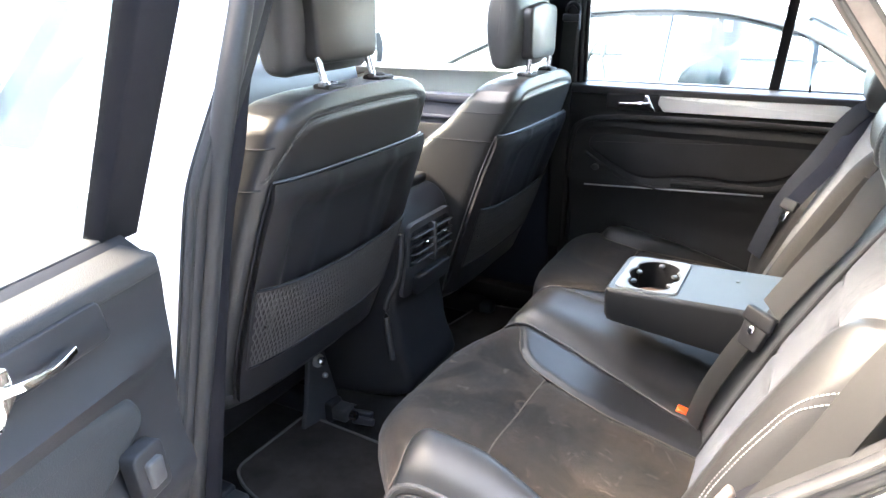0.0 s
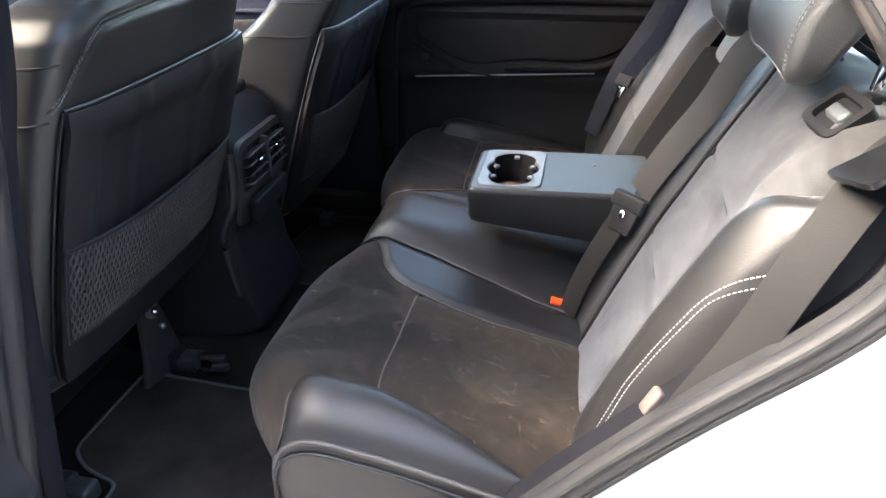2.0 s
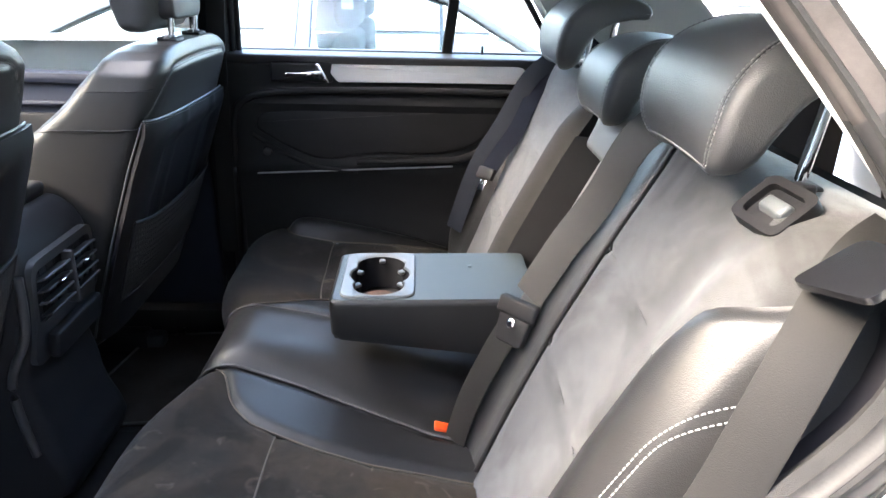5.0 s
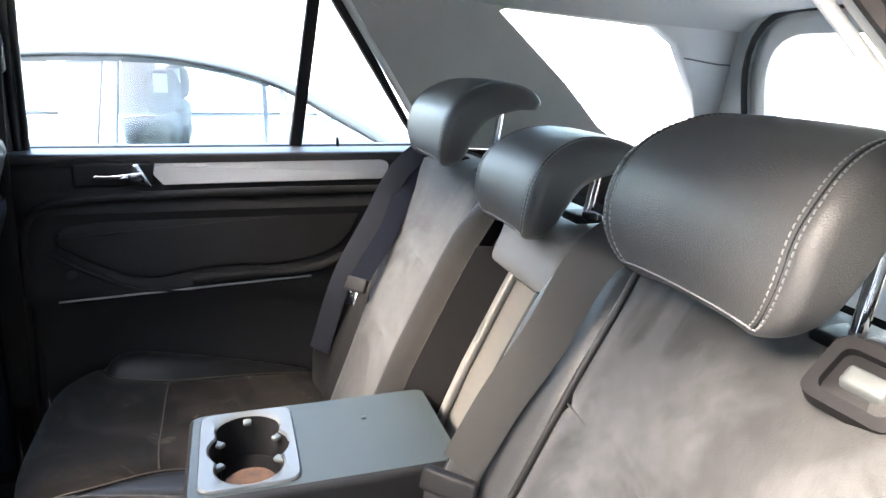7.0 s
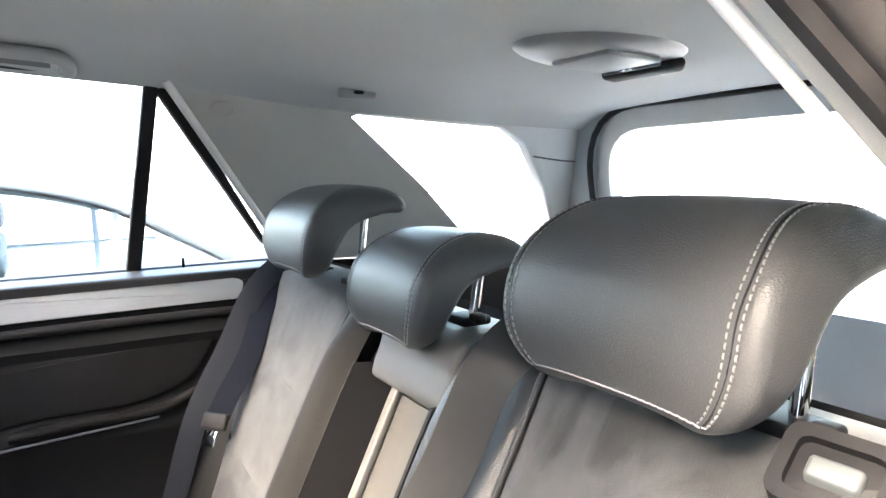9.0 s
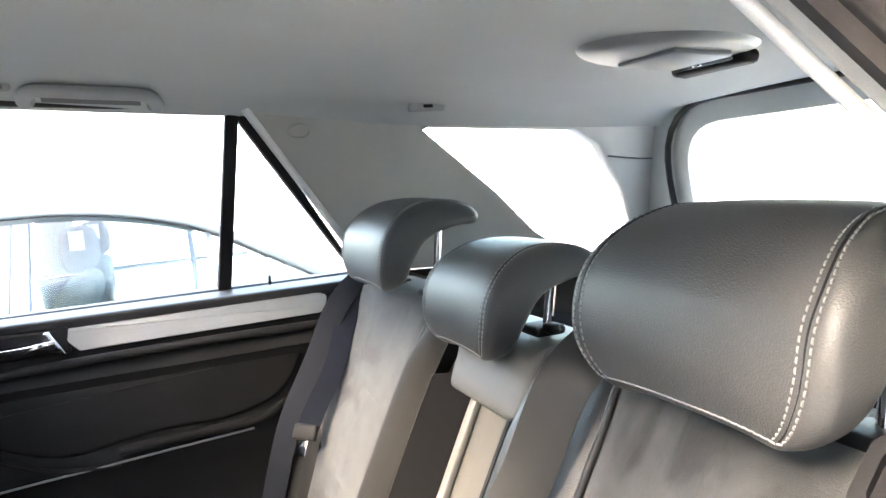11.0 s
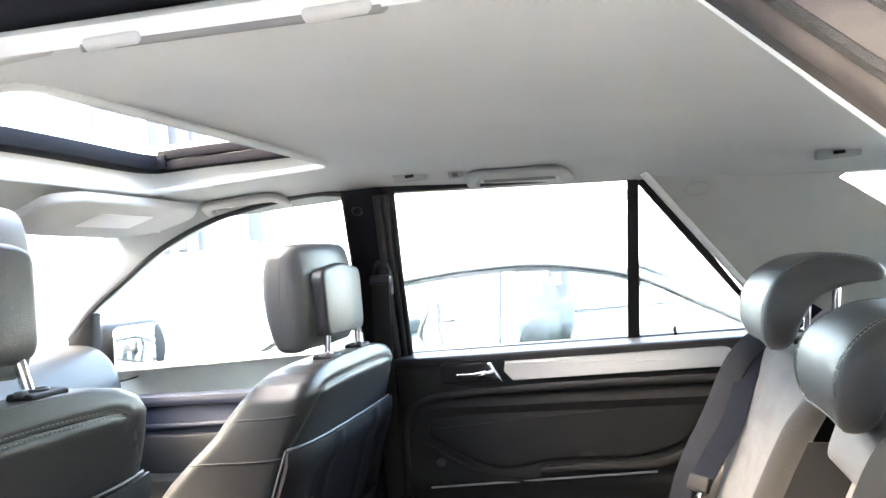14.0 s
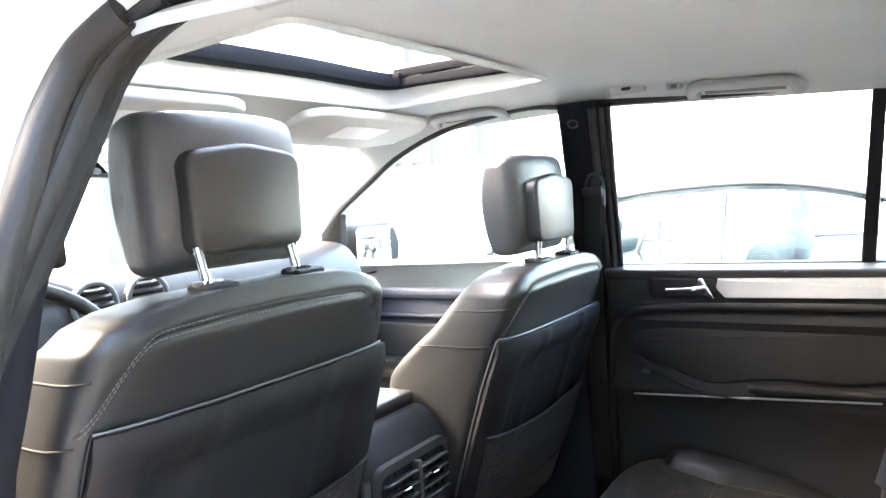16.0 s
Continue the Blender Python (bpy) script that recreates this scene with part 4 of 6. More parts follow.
upper = [q for q in grow(loop, 0.010) if q.y > 1.24 and q.x > -0.86]
first = max(range(len(upper)), key=lambda k: (upper[k] - upper[k - 1]).length)
upper = upper[first:] + upper[:first]
n_up = grow(loop, 0.014)
lower = [q for q in n_up if not (q.y > 1.20 and q.x > -0.86)]
first = max(range(len(lower)), key=lambda k: (lower[k] - lower[k - 1]).length)
lower = lower[first:] + lower[:first]
loft("inner_return", [[left_at(q, o * (0.25 if q.x < -0.80 else 1.0)) for q in lower] for o in (-0.075, -0.045, -0.018)], PILLAR_DARK, flange, "dark inner lip", cap=False, closed=False)
# rear length of the lip is white for daylight falling on its edge
for piece, stuff_mat in (([q for q in upper if q.x > -0.345], PLASTIC_WHITE), ([q for q in upper if q.x < -0.33], HEADLINER)):
    loft("roof_lip", [[left_at(q, o) for q in [w + V(-0.01 * k, -0.006 * k) for w in piece]] for k, o in ((-1.2, -0.045), (-0.6, -0.034), (-0.1, -0.024), (0.1, -0.021), (0.25, -0.024))], stuff_mat, flange, "pale roof edge, daylight painted white at its rear", closed=False, cap=False)
out_by = lambda q: 0.003 * max(0.0, min(1.0, (q.y - 1.26) / 0.1)) * (1 if q.x > -0.87 else 0)
seal_loop = [q + (grow(loop, 1.0)[k] - q) * out_by(q) for k, q in enumerate(loop)]
rows = [[left_at(q, o) for q in grow(seal_loop, g)] for g, o in ((0.002, -0.026), (-0.006, -0.014), (-0.004, 0.0), (0.006, 0.008))]
high = [k for k in range(len(loop)) if loop[k].y > 1.33 and loop[k].x > -0.87]
k0, k1 = min(high), max(high)
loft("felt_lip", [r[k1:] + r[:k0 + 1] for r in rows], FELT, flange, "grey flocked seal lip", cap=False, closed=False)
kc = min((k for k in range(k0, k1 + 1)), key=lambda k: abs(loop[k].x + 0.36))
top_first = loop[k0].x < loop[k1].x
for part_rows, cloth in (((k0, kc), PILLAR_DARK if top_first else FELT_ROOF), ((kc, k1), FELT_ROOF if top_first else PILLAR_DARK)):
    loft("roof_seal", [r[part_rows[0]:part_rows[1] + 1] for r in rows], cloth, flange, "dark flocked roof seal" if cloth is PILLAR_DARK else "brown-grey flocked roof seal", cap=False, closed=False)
line = [left_at(q, 0.006) for q in grow(seal_loop, 0.006)]
line_low = [left_at(q, 0.008) for q in grow(seal_loop, 0.009)]
tube("seal", line_low[k1:] + line_low[:k0 + 1], 0.016, RUBBER, flange, "black rubber door seal", n=12, up=(0, 1, 0))
for g, o, r in ((0.000, 0.020, 0.0035), (0.020, 0.020, 0.0045)):
    ridge = [left_at(q, o) for q in grow(seal_loop, g)]
    tube("seal_ridge", ridge[k1:] + ridge[:k0 + 1], r, FELT, flange, "grey seal ridge", n=6, up=(0, 1, 0))
rear0, rear1 = (kc, k1) if top_first else (k0, kc)
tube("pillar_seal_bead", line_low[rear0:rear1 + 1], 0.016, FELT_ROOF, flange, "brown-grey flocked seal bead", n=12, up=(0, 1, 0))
for g, o, r in ((0.000, 0.020, 0.0035), (0.020, 0.020, 0.0045)):
    ridge = [left_at(q, o) for q in grow(seal_loop, g)]
    tube("seal_ridge", ridge[rear0:rear1 + 1], r, FELT, flange, "grey seal ridge", n=6, up=(0, 1, 0))
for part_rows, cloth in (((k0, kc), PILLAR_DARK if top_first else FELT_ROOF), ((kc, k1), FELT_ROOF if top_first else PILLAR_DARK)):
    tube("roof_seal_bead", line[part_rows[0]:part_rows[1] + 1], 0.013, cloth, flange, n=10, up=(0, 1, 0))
line = [left_at(q, 0.022) for q in grow(seal_loop, 0.026)]
tube("outer_roof_seal", [q for q in line[k0:k1 + 1] if -0.90 < q[0] < -0.36], 0.009, RUBBER, flange, n=8, up=(0, 1, 0))
loft("flange", [[left_at(q, o) for q in grow(loop, g)] for g, o in ((0.012, 0.01), (0.03, 0.024), (0.055, 0.034), (0.075, 0.060), (0.082, 0.13), (0.092, 0.145), (0.105, 0.148))], PAINT, flange, "silver painted flange", cap=False)


sweep("pillar_seal", cr([(-1.155, -0.735, 0.50), (-1.105, -0.735, 0.72), (-1.030, -0.733, 1.02), (-0.985, -0.728, 1.22), (-0.962, -0.706, 1.36), (-0.956, -0.668, 1.47), (-0.962, -0.636, 1.54), (-0.952, -0.600, 1.605), (-0.905, -0.578, 1.640)], 6), circle(0.019, 12, 0.017), RUBBER, flange, "black rubber pillar seal", up=(0, 1, 0))

# open left rear door, hinged at the centre pillar
DOOR_OPEN = 77
ldoor = thing("rear_door_left", (-1.12, -0.865, 0.5), "open rear door with black panel and silver inlay", "car door", kind="structure")
ldoor_m = pose(-1.125, -0.868, 0, 0, 0, -DOOR_OPEN)


def ld(x, y, z):
    """From the closed door's place (mirrored right door) to the open one."""
    return ldoor_m @ Vector((x + 1.03, -y + 0.92, z))


def ld_plane(inset):
    return lambda x, z, d: ld(x, 0.752 - inset + d - 0.49 * max(0.0, z - 1.23), z)


sheet("panel", span(0, 1, 24), span(0.52, SILL, 40), lambda u, v: ld(panel_x(u, v) - 0.012 * (1 - u), door_y(panel_x(u, v), v), v), -0.05, PLASTIC, ldoor)
sweep("sill_ledge", [ld(x, 0.706, 1.218) for x in span(-0.892, -0.012, 10)], [tuple(q) for q in fillet([(-0.03, -0.024), (0.04, -0.018), (0.04, 0.010), (-0.03, 0.002)], 0.009, 4)], DOOR_SOFT, ldoor, "dark soft sill ledge")
slab("inlay", inlay, lambda x, z, d: ld(x, 0.670 + d + 0.18 * (z - 1.18), z), 0.02, ALU, ldoor, "brushed silver inlay", bevel=0.003)
slab("handle_recess", fillet([(-0.80, 1.158), (-0.61, 1.155), (-0.645, 1.205), (-0.79, 1.206)], 0.01, 3), lambda x, z, d: ld(x, 0.672 + d, z), 0.02, PLASTIC, ldoor, "glossy black handle recess")
lever = sweep("handle", cr([ld(-0.737, 0.664, 1.176), ld(-0.70, 0.652, 1.178), ld(-0.665, 0.650, 1.182), ld(-0.645, 0.655, 1.184)], 6), [tuple(q) for q in fillet([(-0.005, -0.004), (0.005, -0.004), (0.005, 0.005), (-0.005, 0.005)], 0.002, 3)], CHROME, ldoor, "chrome lever")
slab("handle_bracket", fillet([(-0.664, 1.172), (-0.636, 1.146), (-0.644, 1.203), (-0.660, 1.204)], 0.006, 3), lambda x, z, d: ld(x, 0.655 + d, z), 0.014, CHROME, lever)
slab("insert", insert, lambda x, z, d: ld(x, 0.672 + d + 0.06 * (z - 1.0), z), 0.02, DOOR_SOFT, ldoor, "black leather insert", bevel=0.010)
slab("switch_plate", fillet([(-0.832, 0.952), (-0.782, 0.952), (-0.772, 1.022), (-0.822, 1.022)], 0.012, 3), lambda x, z, d: ld(x, 0.653 + d, z), 0.02, PLASTIC, ldoor, "window switch plate")
slab("window_switch", fillet([(-0.820, 0.965), (-0.794, 0.965), (-0.787, 1.005), (-0.813, 1.005)], 0.006, 3), lambda x, z, d: ld(x, 0.648 + d - 0.1 * (z - 0.985), z), 0.012, PLASTIC_GREY, ldoor, "grey window switch")
for nm, lp in bars.items():
    if nm == "front_sash":
        lp = [(-0.945, SILL - 0.01), (-0.882, SILL - 0.01), (-0.824, 1.625), (-0.890, 1.63)]
    slab(nm, lp, ld_plane(0.012), 0.03, PILLAR_DARK if nm == "front_sash" else PLASTIC_GREY, ldoor, bevel=0.004)
for lp in (GLASS_DOOR, GLASS_TRI):
    pane = slab("pane", grow(fillet(lp, 0.01, 2), 0.008), ld_plane(-0.004), 0.004, GLASS, ldoor, bevel=0.001)
    pane.visible_shadow = False
slab("outer_skin", [(-0.93, 0.45), (-0.45, 0.45), (-0.05, 0.95), (0.0, 1.20), (-0.93, 1.205)], lambda x, z, d: ld(x, 0.90 + d, z), 0.01, PAINT, ldoor, "silver painted outer skin")
slab("front_edge", [(0.70, 0.48), (0.90, 0.48), (0.90, 1.20), (0.75, 1.20)], lambda y, z, d: ld(-0.925 + d, y, z), 0.01, PAINT, ldoor, "silver painted door edge")

# ---- rear bench ----
bench = thing("rear_bench", (-0.5, 0, 0.5), "three-seat rear bench in black leather and worn suede", "rear seat")
SEAM_L, SEAM_R = -0.125, 0.165


def sm(a, b, t):
    t = max(0.0, min(1.0, (t - a) / (b - a)))
    return t * t * (3 - 2 * t)


# the seat top from front underside to the back, as a path of (x, z)
cush = cr([(-0.755, 0.50), (-0.785, 0.60), (-0.808, 0.685), (-0.800, 0.735), (-0.760, 0.756), (-0.68, 0.746), (-0.55, 0.722), (-0.42, 0.696), (-0.25, 0.660)], 8)
cush_s = spaced(cush, 81, closed=False)


def smooth_line(xs, ys):
    """A softened curve through a few knots."""
    return lambda x: sum(float(np.interp(x + d, xs, ys)) * w for d, w in ((-0.02, 0.2), (-0.008, 0.2), (0, 0.2), (0.008, 0.2), (0.02, 0.2)))


nose = min(range(81), key=lambda i: cush_s[i].x)
s_of = lambda x: float(np.interp(x, [q.x for q in cush_s[nose:]], [k / 80 for k in range(nose, 81)]))
side_line = smooth_line([0.0, s_of(-0.798), s_of(-0.782), s_of(-0.755), s_of(-0.705), s_of(-0.600), s_of(-0.516), s_of(-0.453), s_of(-0.371), s_of(-0.26)], [0.687, 0.687, 0.655, 0.612, 0.572, 0.567, 0.598, 0.622, 0.650, 0.680])
mid_line = smooth_line([0.0, s_of(-0.74), s_of(-0.596), s_of(-0.482), s_of(-0.375), 1.0], [-0.085, -0.090, -0.114, -0.144, -0.180, -0.19])
wedge_line = smooth_line([0.0, s_of(-0.745), s_of(-0.688), s_of(-0.639), s_of(-0.542), s_of(-0.463), 1.0], [-0.089, -0.098, -0.180, -0.226, -0.264, -0.284, -0.290])


def cushion_at(s, y):
    i = min(int(s * 80), 79)
    a = cush_s[i].lerp(cush_s[i + 1], s * 80 - i)
    top = sm(0.22, 0.42, s)
    z = a.y + 0.018 * top
    z += (0.014 * sm(0.38, 0.56, abs(y)) + 0.034 * math.exp(-((y - 0.02) / 0.11) ** 4)) * top
    ys = side_line(s)
    t = max(0.0, min(1.0, (abs(y) - ys) / (0.6905 - ys)))
    z += ((0.34 if y < 0 else 0.20) * (0.69 - ys) * math.sin(math.pi * t ** 0.7) - 0.012 * t * t) * top
    fore = 1 - sm(0.35, 0.85, s)
    x = a.x + 0.06 * sm(0.54, 0.70, abs(y)) * (1 - sm(0.5, 0.9, s)) + fore * (0.022 - 0.060 * math.exp(-((abs(y - 0.02) - 0.40) / 0.24) ** 4))
    return x, z


def groove(d, w=0.012, depth=0.009):
    return depth * math.exp(-(d / w) ** 2)


def cushion_piece(name, y0, y1, material, label, cross=(), s0=0.0):
    """A padded section between two seam lines y0(s), y1(s)."""
    def fn(v, u):
        s = s0 + (1 - s0) * u
        a, b = y0(s), y1(s)
        y = a + (b - a) * v
        x, z = cushion_at(s, y)
        dz = groove((y - a)) + groove((b - y))
        for k in cross:
            dz += groove(s - k, 0.008, 0.006)
        return (x + 0.6 * dz * (1 - sm(0.15, 0.35, s)), y, z - dz * sm(0.12, 0.35, s))
    return sheet(name, span(0, 1, 22), span(0, 1, 60), fn, -0.03, material, bench, label)


in_l = lambda s: min(wedge_line(s), mid_line(s) - 0.004)
in_r = lambda s: SEAM_R + 0.004 + 0.085 * sm(0.34, 0.62, s)
out_l = lambda s: -side_line(s) + 0.002
out_r = lambda s: side_line(s) - 0.002
cushion_piece("cushion_suede", out_l, in_l, SUEDE, "stained brown-grey suede seat panel", cross=(0.565, 0.74))
cushion_piece("cushion_suede", in_r, out_r, SUEDE, "stained brown-grey suede seat panel", cross=(0.565, 0.74))
cushion_piece("cushion_bolster", lambda s: -0.687, out_l, LEATHER, "black leather side bolster")
cushion_piece("cushion_bolster", out_r, lambda s: 0.687, LEATHER, "black leather side bolster")
cushion_piece("cushion_wedge", in_l, mid_line, LEATHER, "black leather seat wedge")
cushion_piece("cushion_wedge", lambda s: SEAM_R, in_r, LEATHER, "black leather seat wedge")
cushion_piece("cushion_middle", mid_line, lambda s: SEAM_R, LEATHER, "black leather middle seat")
for f in (mid_line, lambda s: SEAM_R):
    tube("piping", [(cushion_at(s, f(s))[0], f(s), cushion_at(s, f(s))[1] - 0.006) for s in span(0.15, 0.98, 40)], 0.0026, WELT, bench)
for f0, f1 in ((out_l, in_l), (in_r, out_r)):
    for k in (0.565, 0.74):
        line = []
        for v in span(0.02, 0.98, 30):
            y = f0(k) + (f1(k) - f0(k)) * v
            line.append((cushion_at(k, y)[0], y, cushion_at(k, y)[1] - 0.0058))
        tube("cross_seam", line, 0.0018, SUEDE_SEAM, bench, n=6)
for sg in (-1, 1):
    edge = [(cushion_at(s, sg * 0.70)[0], sg * 0.687, cushion_at(s, sg * 0.70)[1] - 0.004) for s in span(0.12, 0.98, 40)]
    tube("piping", edge, 0.004, WELT, bench)
    tube("piping", [Vector(q) + V(0, sg * 0.004, -0.018) for q in edge], 0.003, LEATHER, bench)
    sheet("cushion_side", span(0, 1, 20), span(0, 1, 6), lambda u, v: (cushion_at(0.12 + 0.86 * u, 0.7)[0], sg * (0.688 + 0.004 * math.sin(3.14 * v)), cushion_at(0.12 + 0.86 * u, 0.7)[1] * (1 - v) + 0.50 * v - 0.004), 0.01 * sg, LEATHER, bench, "black leather seat side")
for f, w in ((out_l, -1), (out_r, 1)):
    tube("seam_piping", [(cushion_at(s, f(s))[0], f(s), cushion_at(s, f(s))[1] - 0.006) for s in span(0.30, 0.97, 60)], 0.0018, SUEDE_SEAM, bench)
for f in (in_l, in_r):
    tube("seam_piping", [(cushion_at(s, f(s))[0], f(s), cushion_at(s, f(s))[1] - 0.006) for s in span(0.36, 0.97, 40)], 0.0016, SUEDE_SEAM, bench)


# backrest: h is the height on the face, 0 at the seat, 1 at the top edge
def back_face(z):
    return float(np.interp(z, [0.60, 0.67, 0.80, 0.95, 1.10, 1.20, 1.30], [-0.335, -0.308, -0.258, -0.196, -0.122, -0.068, -0.01]))


BACK = spaced([V(back_face(z), z) for z in span(0.64, 1.195, 24)] + [V(-0.058, 1.222), V(-0.030, 1.236), V(0.01, 1.238), V(0.05, 1.228)], 81, closed=False)


def back_at(s, y):
    i = min(int(s * 80), 79)
    a = BACK[i].lerp(BACK[i + 1], s * 80 - i)
    up = 1 - sm(0.72, 0.92, s)
    bol = 0.042 * math.exp(-((abs(y) - 0.605) / 0.065) ** 2) * up * sm(0.0, 0.2, s) - 0.05 * sm(0.655, 0.70, abs(y))
    bol += 0.030 * math.exp(-((abs(y - 0.0) - 0.165) / 0.035) ** 2) * up
    drop = 0.05 * sm(0.58, 0.70, abs(y)) * sm(0.55, 0.9, s)
    return V(a.x - bol * 0.87 + 0.3 * drop, y, a.y + bol * 0.45 - drop)


def back_piece(name, y0, y1, material, label, cross=(), s0=0.0, s1=1.0, nv=24):
    def fn(v, u):
        s = s0 + (s1 - s0) * u
        a, b = y0(s), y1(s)
        y = a + (b - a) * v
        g = groove(y - a) + groove(b - y)
        for k in cross:
            g += groove(s - k - 0.03 * (v - 0.5), 0.007, 0.006)
        p = back_at(s, y)
        return (p.x + 0.87 * g, p.y, p.z - 0.4 * g)
    return sheet(name, span(0, 1, nv), span(0, 1, 60), fn, -0.04, material, bench, label)


bo_line = smooth_line([0.0, 0.25, 0.45, 0.60, 0.70, 0.77, 0.84, 1.0], [0.492, 0.494, 0.515, 0.552, 0.590, 0.632, 0.655, 0.660])
bo_l, bo_r = (lambda s: -bo_line(s)), bo_line
st_line = smooth_line([0.0, 0.2, 0.35, 0.55, 0.74], [0.655, 0.648, 0.640, 0.650, 0.688])
bi_l, bi_r = (lambda s: -0.262), (lambda s: 0.215)
back_piece("back_suede", bo_l, bi_l, SUEDE_BACK, "cloudy suede back panel, light painted into its grey", cross=(0.40, 0.62))
back_piece("back_suede", bi_r, bo_r, SUEDE_BACK, "cloudy suede back panel, light painted into its grey", cross=(0.40, 0.62))
back_piece("back_bolster", lambda s: -0.705, bo_l, LEATHER, "black leather back bolster")
back_piece("back_bolster", bo_r, lambda s: 0.705, LEATHER, "black leather back bolster")
# left inner bolster's paler leather stands for grazing window light; right stays dark
back_piece("back_inner_bolster", bi_l, lambda s: -0.120, LEATHER_SEAT, "black leather inner bolster, window light painted in")
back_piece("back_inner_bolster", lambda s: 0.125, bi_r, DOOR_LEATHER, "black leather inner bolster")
# middle: recess behind the folded armrest and the pad above it
rc0, rc1 = -0.118, 0.118
sheet("armrest_recess", span(rc0 + 0.006, rc1 - 0.006, 6), span(0.66, 1.10, 12), lambda y, z: (back_face(z) + 0.085, y, z), 0.01, RECESS, bench, "pale cloth armrest recess")
for y, w in ((rc0, 0.006), (rc1, -0.034)):
    sheet("recess_wall", span(0, 1, 5), span(0.66, 1.15, 12), lambda v, z: (back_face(z) - 0.006 + v * 0.10, y + w * v, z), 0.006 if w > 0 else -0.006, PLASTIC, bench)
sweep("recess_strip", [(back_face(z) + 0.066, rc1 - 0.036, z) for z in span(0.70, 1.14, 10)], [tuple(q) for q in fillet([(-0.009, -0.006), (0.009, -0.006), (0.009, 0.006), (-0.009, 0.006)], 0.004, 3)], STRIP, bench, "pale metal hinge strip", up=(-0.8, 0, 0.5))
mid_pad = [(back_face(1.13) + 0.04, 1.135), (back_face(1.145) + 0.010, 1.142), (back_face(1.18) + 0.004, 1.18), (-0.06, 1.215), (-0.02, 1.226), (0.05, 1.220), (0.06, 1.17), (0.03, 1.14)]
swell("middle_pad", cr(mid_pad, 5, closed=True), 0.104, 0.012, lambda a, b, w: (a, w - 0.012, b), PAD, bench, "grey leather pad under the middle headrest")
sheet("back_shell", span(-0.70, 0.70, 6), span(0.66, 1.225, 8), lambda y, z: (back_face(z) + 0.13, y, z), -0.01, PLASTIC, bench, "black bench back")
for f in (bo_l, bo_r):
    for o in (-0.0035, 0.0035):
        stitches("stitching", [back_at(s, (-1 if f is bo_l else 1) * st_line(s) + o) + V(-0.0005, 0, 0.0) for s in span(0.03, 0.69, 50)], STITCH, bench, (-0.85, 0.3 if f is bo_r else -0.3, 0.5))
for f0, f1 in ((bo_l, bi_l), (bi_r, bo_r)):
    for k in (0.40, 0.62):
        line = []
        for v in span(0.02, 0.98, 30):
            kk = k + 0.03 * (v - 0.5)
            line.append(back_at(kk, f0(kk) + (f1(kk) - f0(kk)) * v) + V(0.0045, 0, -0.002))
        tube("cross_seam", line, 0.0013, SUEDE_BACK, bench, n=6)
for y, w in ((-0.262, 1), (0.215, 1)):
    tube("piping", [back_at(s, y) + V(0.003, 0, -0.001) for s in span(0.02, 0.95, 60)], 0.0042, LEATHER, bench)


def rear_headrest(y0, z0, half, scale):
    """A hooked headrest: its cushion droops before the backrest, two chrome posts behind."""
    prof = cr([(-0.097, 1.247), (-0.111, 1.257), (-0.119, 1.290), (-0.110, 1.338), (-0.080, 1.374), (-0.034, 1.394), (0.018, 1.394), (0.052, 1.382), (0.064, 1.366), (0.054, 1.352), (0.018, 1.350), (-0.032, 1.334), (-0.060, 1.300), (-0.072, 1.266), (-0.083, 1.250)], 6, closed=True)
    prof = [V(q.x * scale, 1.250 + z0 + (q.y - 1.250) * scale) for q in prof]
    low, R = min(q.y for q in prof), 0.068 * scale
    top = max(q.y for q in prof)

    def wide(b):
        """The lower corners are rounded, the upper ones a little."""
        d = max(0.0, min(R, b - low))
        e = max(0.0, (b - (top - 0.05)) / 0.05)
        return (half - 0.95 * (R - math.sqrt(max(0.0, R * R - (R - d) ** 2))) - 0.020 * e * e) / half

    at = lambda q, w: V(q.x, y0 + w * wide(q.y), q.y - 0.006 * (abs(w) / half) ** 3)
    hr = swell("headrest", prof, half, 0.014, lambda a, b, w: at(V(a, b), w), LEATHER_LIT, bench, "black leather hooked headrest", steps=6, strip=True)
    n = len(prof)
    front = prof[6:int(n * 0.50)]
    for o in (-0.0045, 0.0045):
        w = half - 0.019 + o
        out = grow(prof, 0.0 if o < 0 else -0.0006)[6:int(n * 0.50)]
        line = [at(q, -w) for q in reversed(out)] + [at(out[0], u) + V(0, 0, 0.0) for u in span(-w, w, 14)[1:-1]] + [at(q, w) for q in out]
        stitches("stitching", line, STITCH, hr, (-0.8, 0.0, 0.6))
    line = [at(q, -(half - 0.019)) for q in reversed(front)] + [at(front[0], u) for u in span(-half + 0.019, half - 0.019, 14)[1:-1]] + [at(q, half - 0.019) for q in front]
    tube("seam", [q + V(0.0012, 0, 0) for q in line], 0.0014, PLASTIC, hr, n=6)
    for sg in (-1, 1):
        y = y0 + sg * (0.090 if scale > 0.95 else 0.078 if sg < 0 else 0.060)
        rod("post", (-0.018, y, 1.20), (0.002, y, 1.348 + z0), 0.0066, CHROME, hr, "chrome post")
        base = rounded_box("post_base", (0.042, 0.046, 0.012), 0.005, pose(-0.018, y, 1.236), PLASTIC, hr, "black post guide")
        rounded_box("release_tab", (0.016, 0.020, 0.012), 0.004, pose(-0.022, y - 0.028, 1.242), PLASTIC, hr)
    return hr


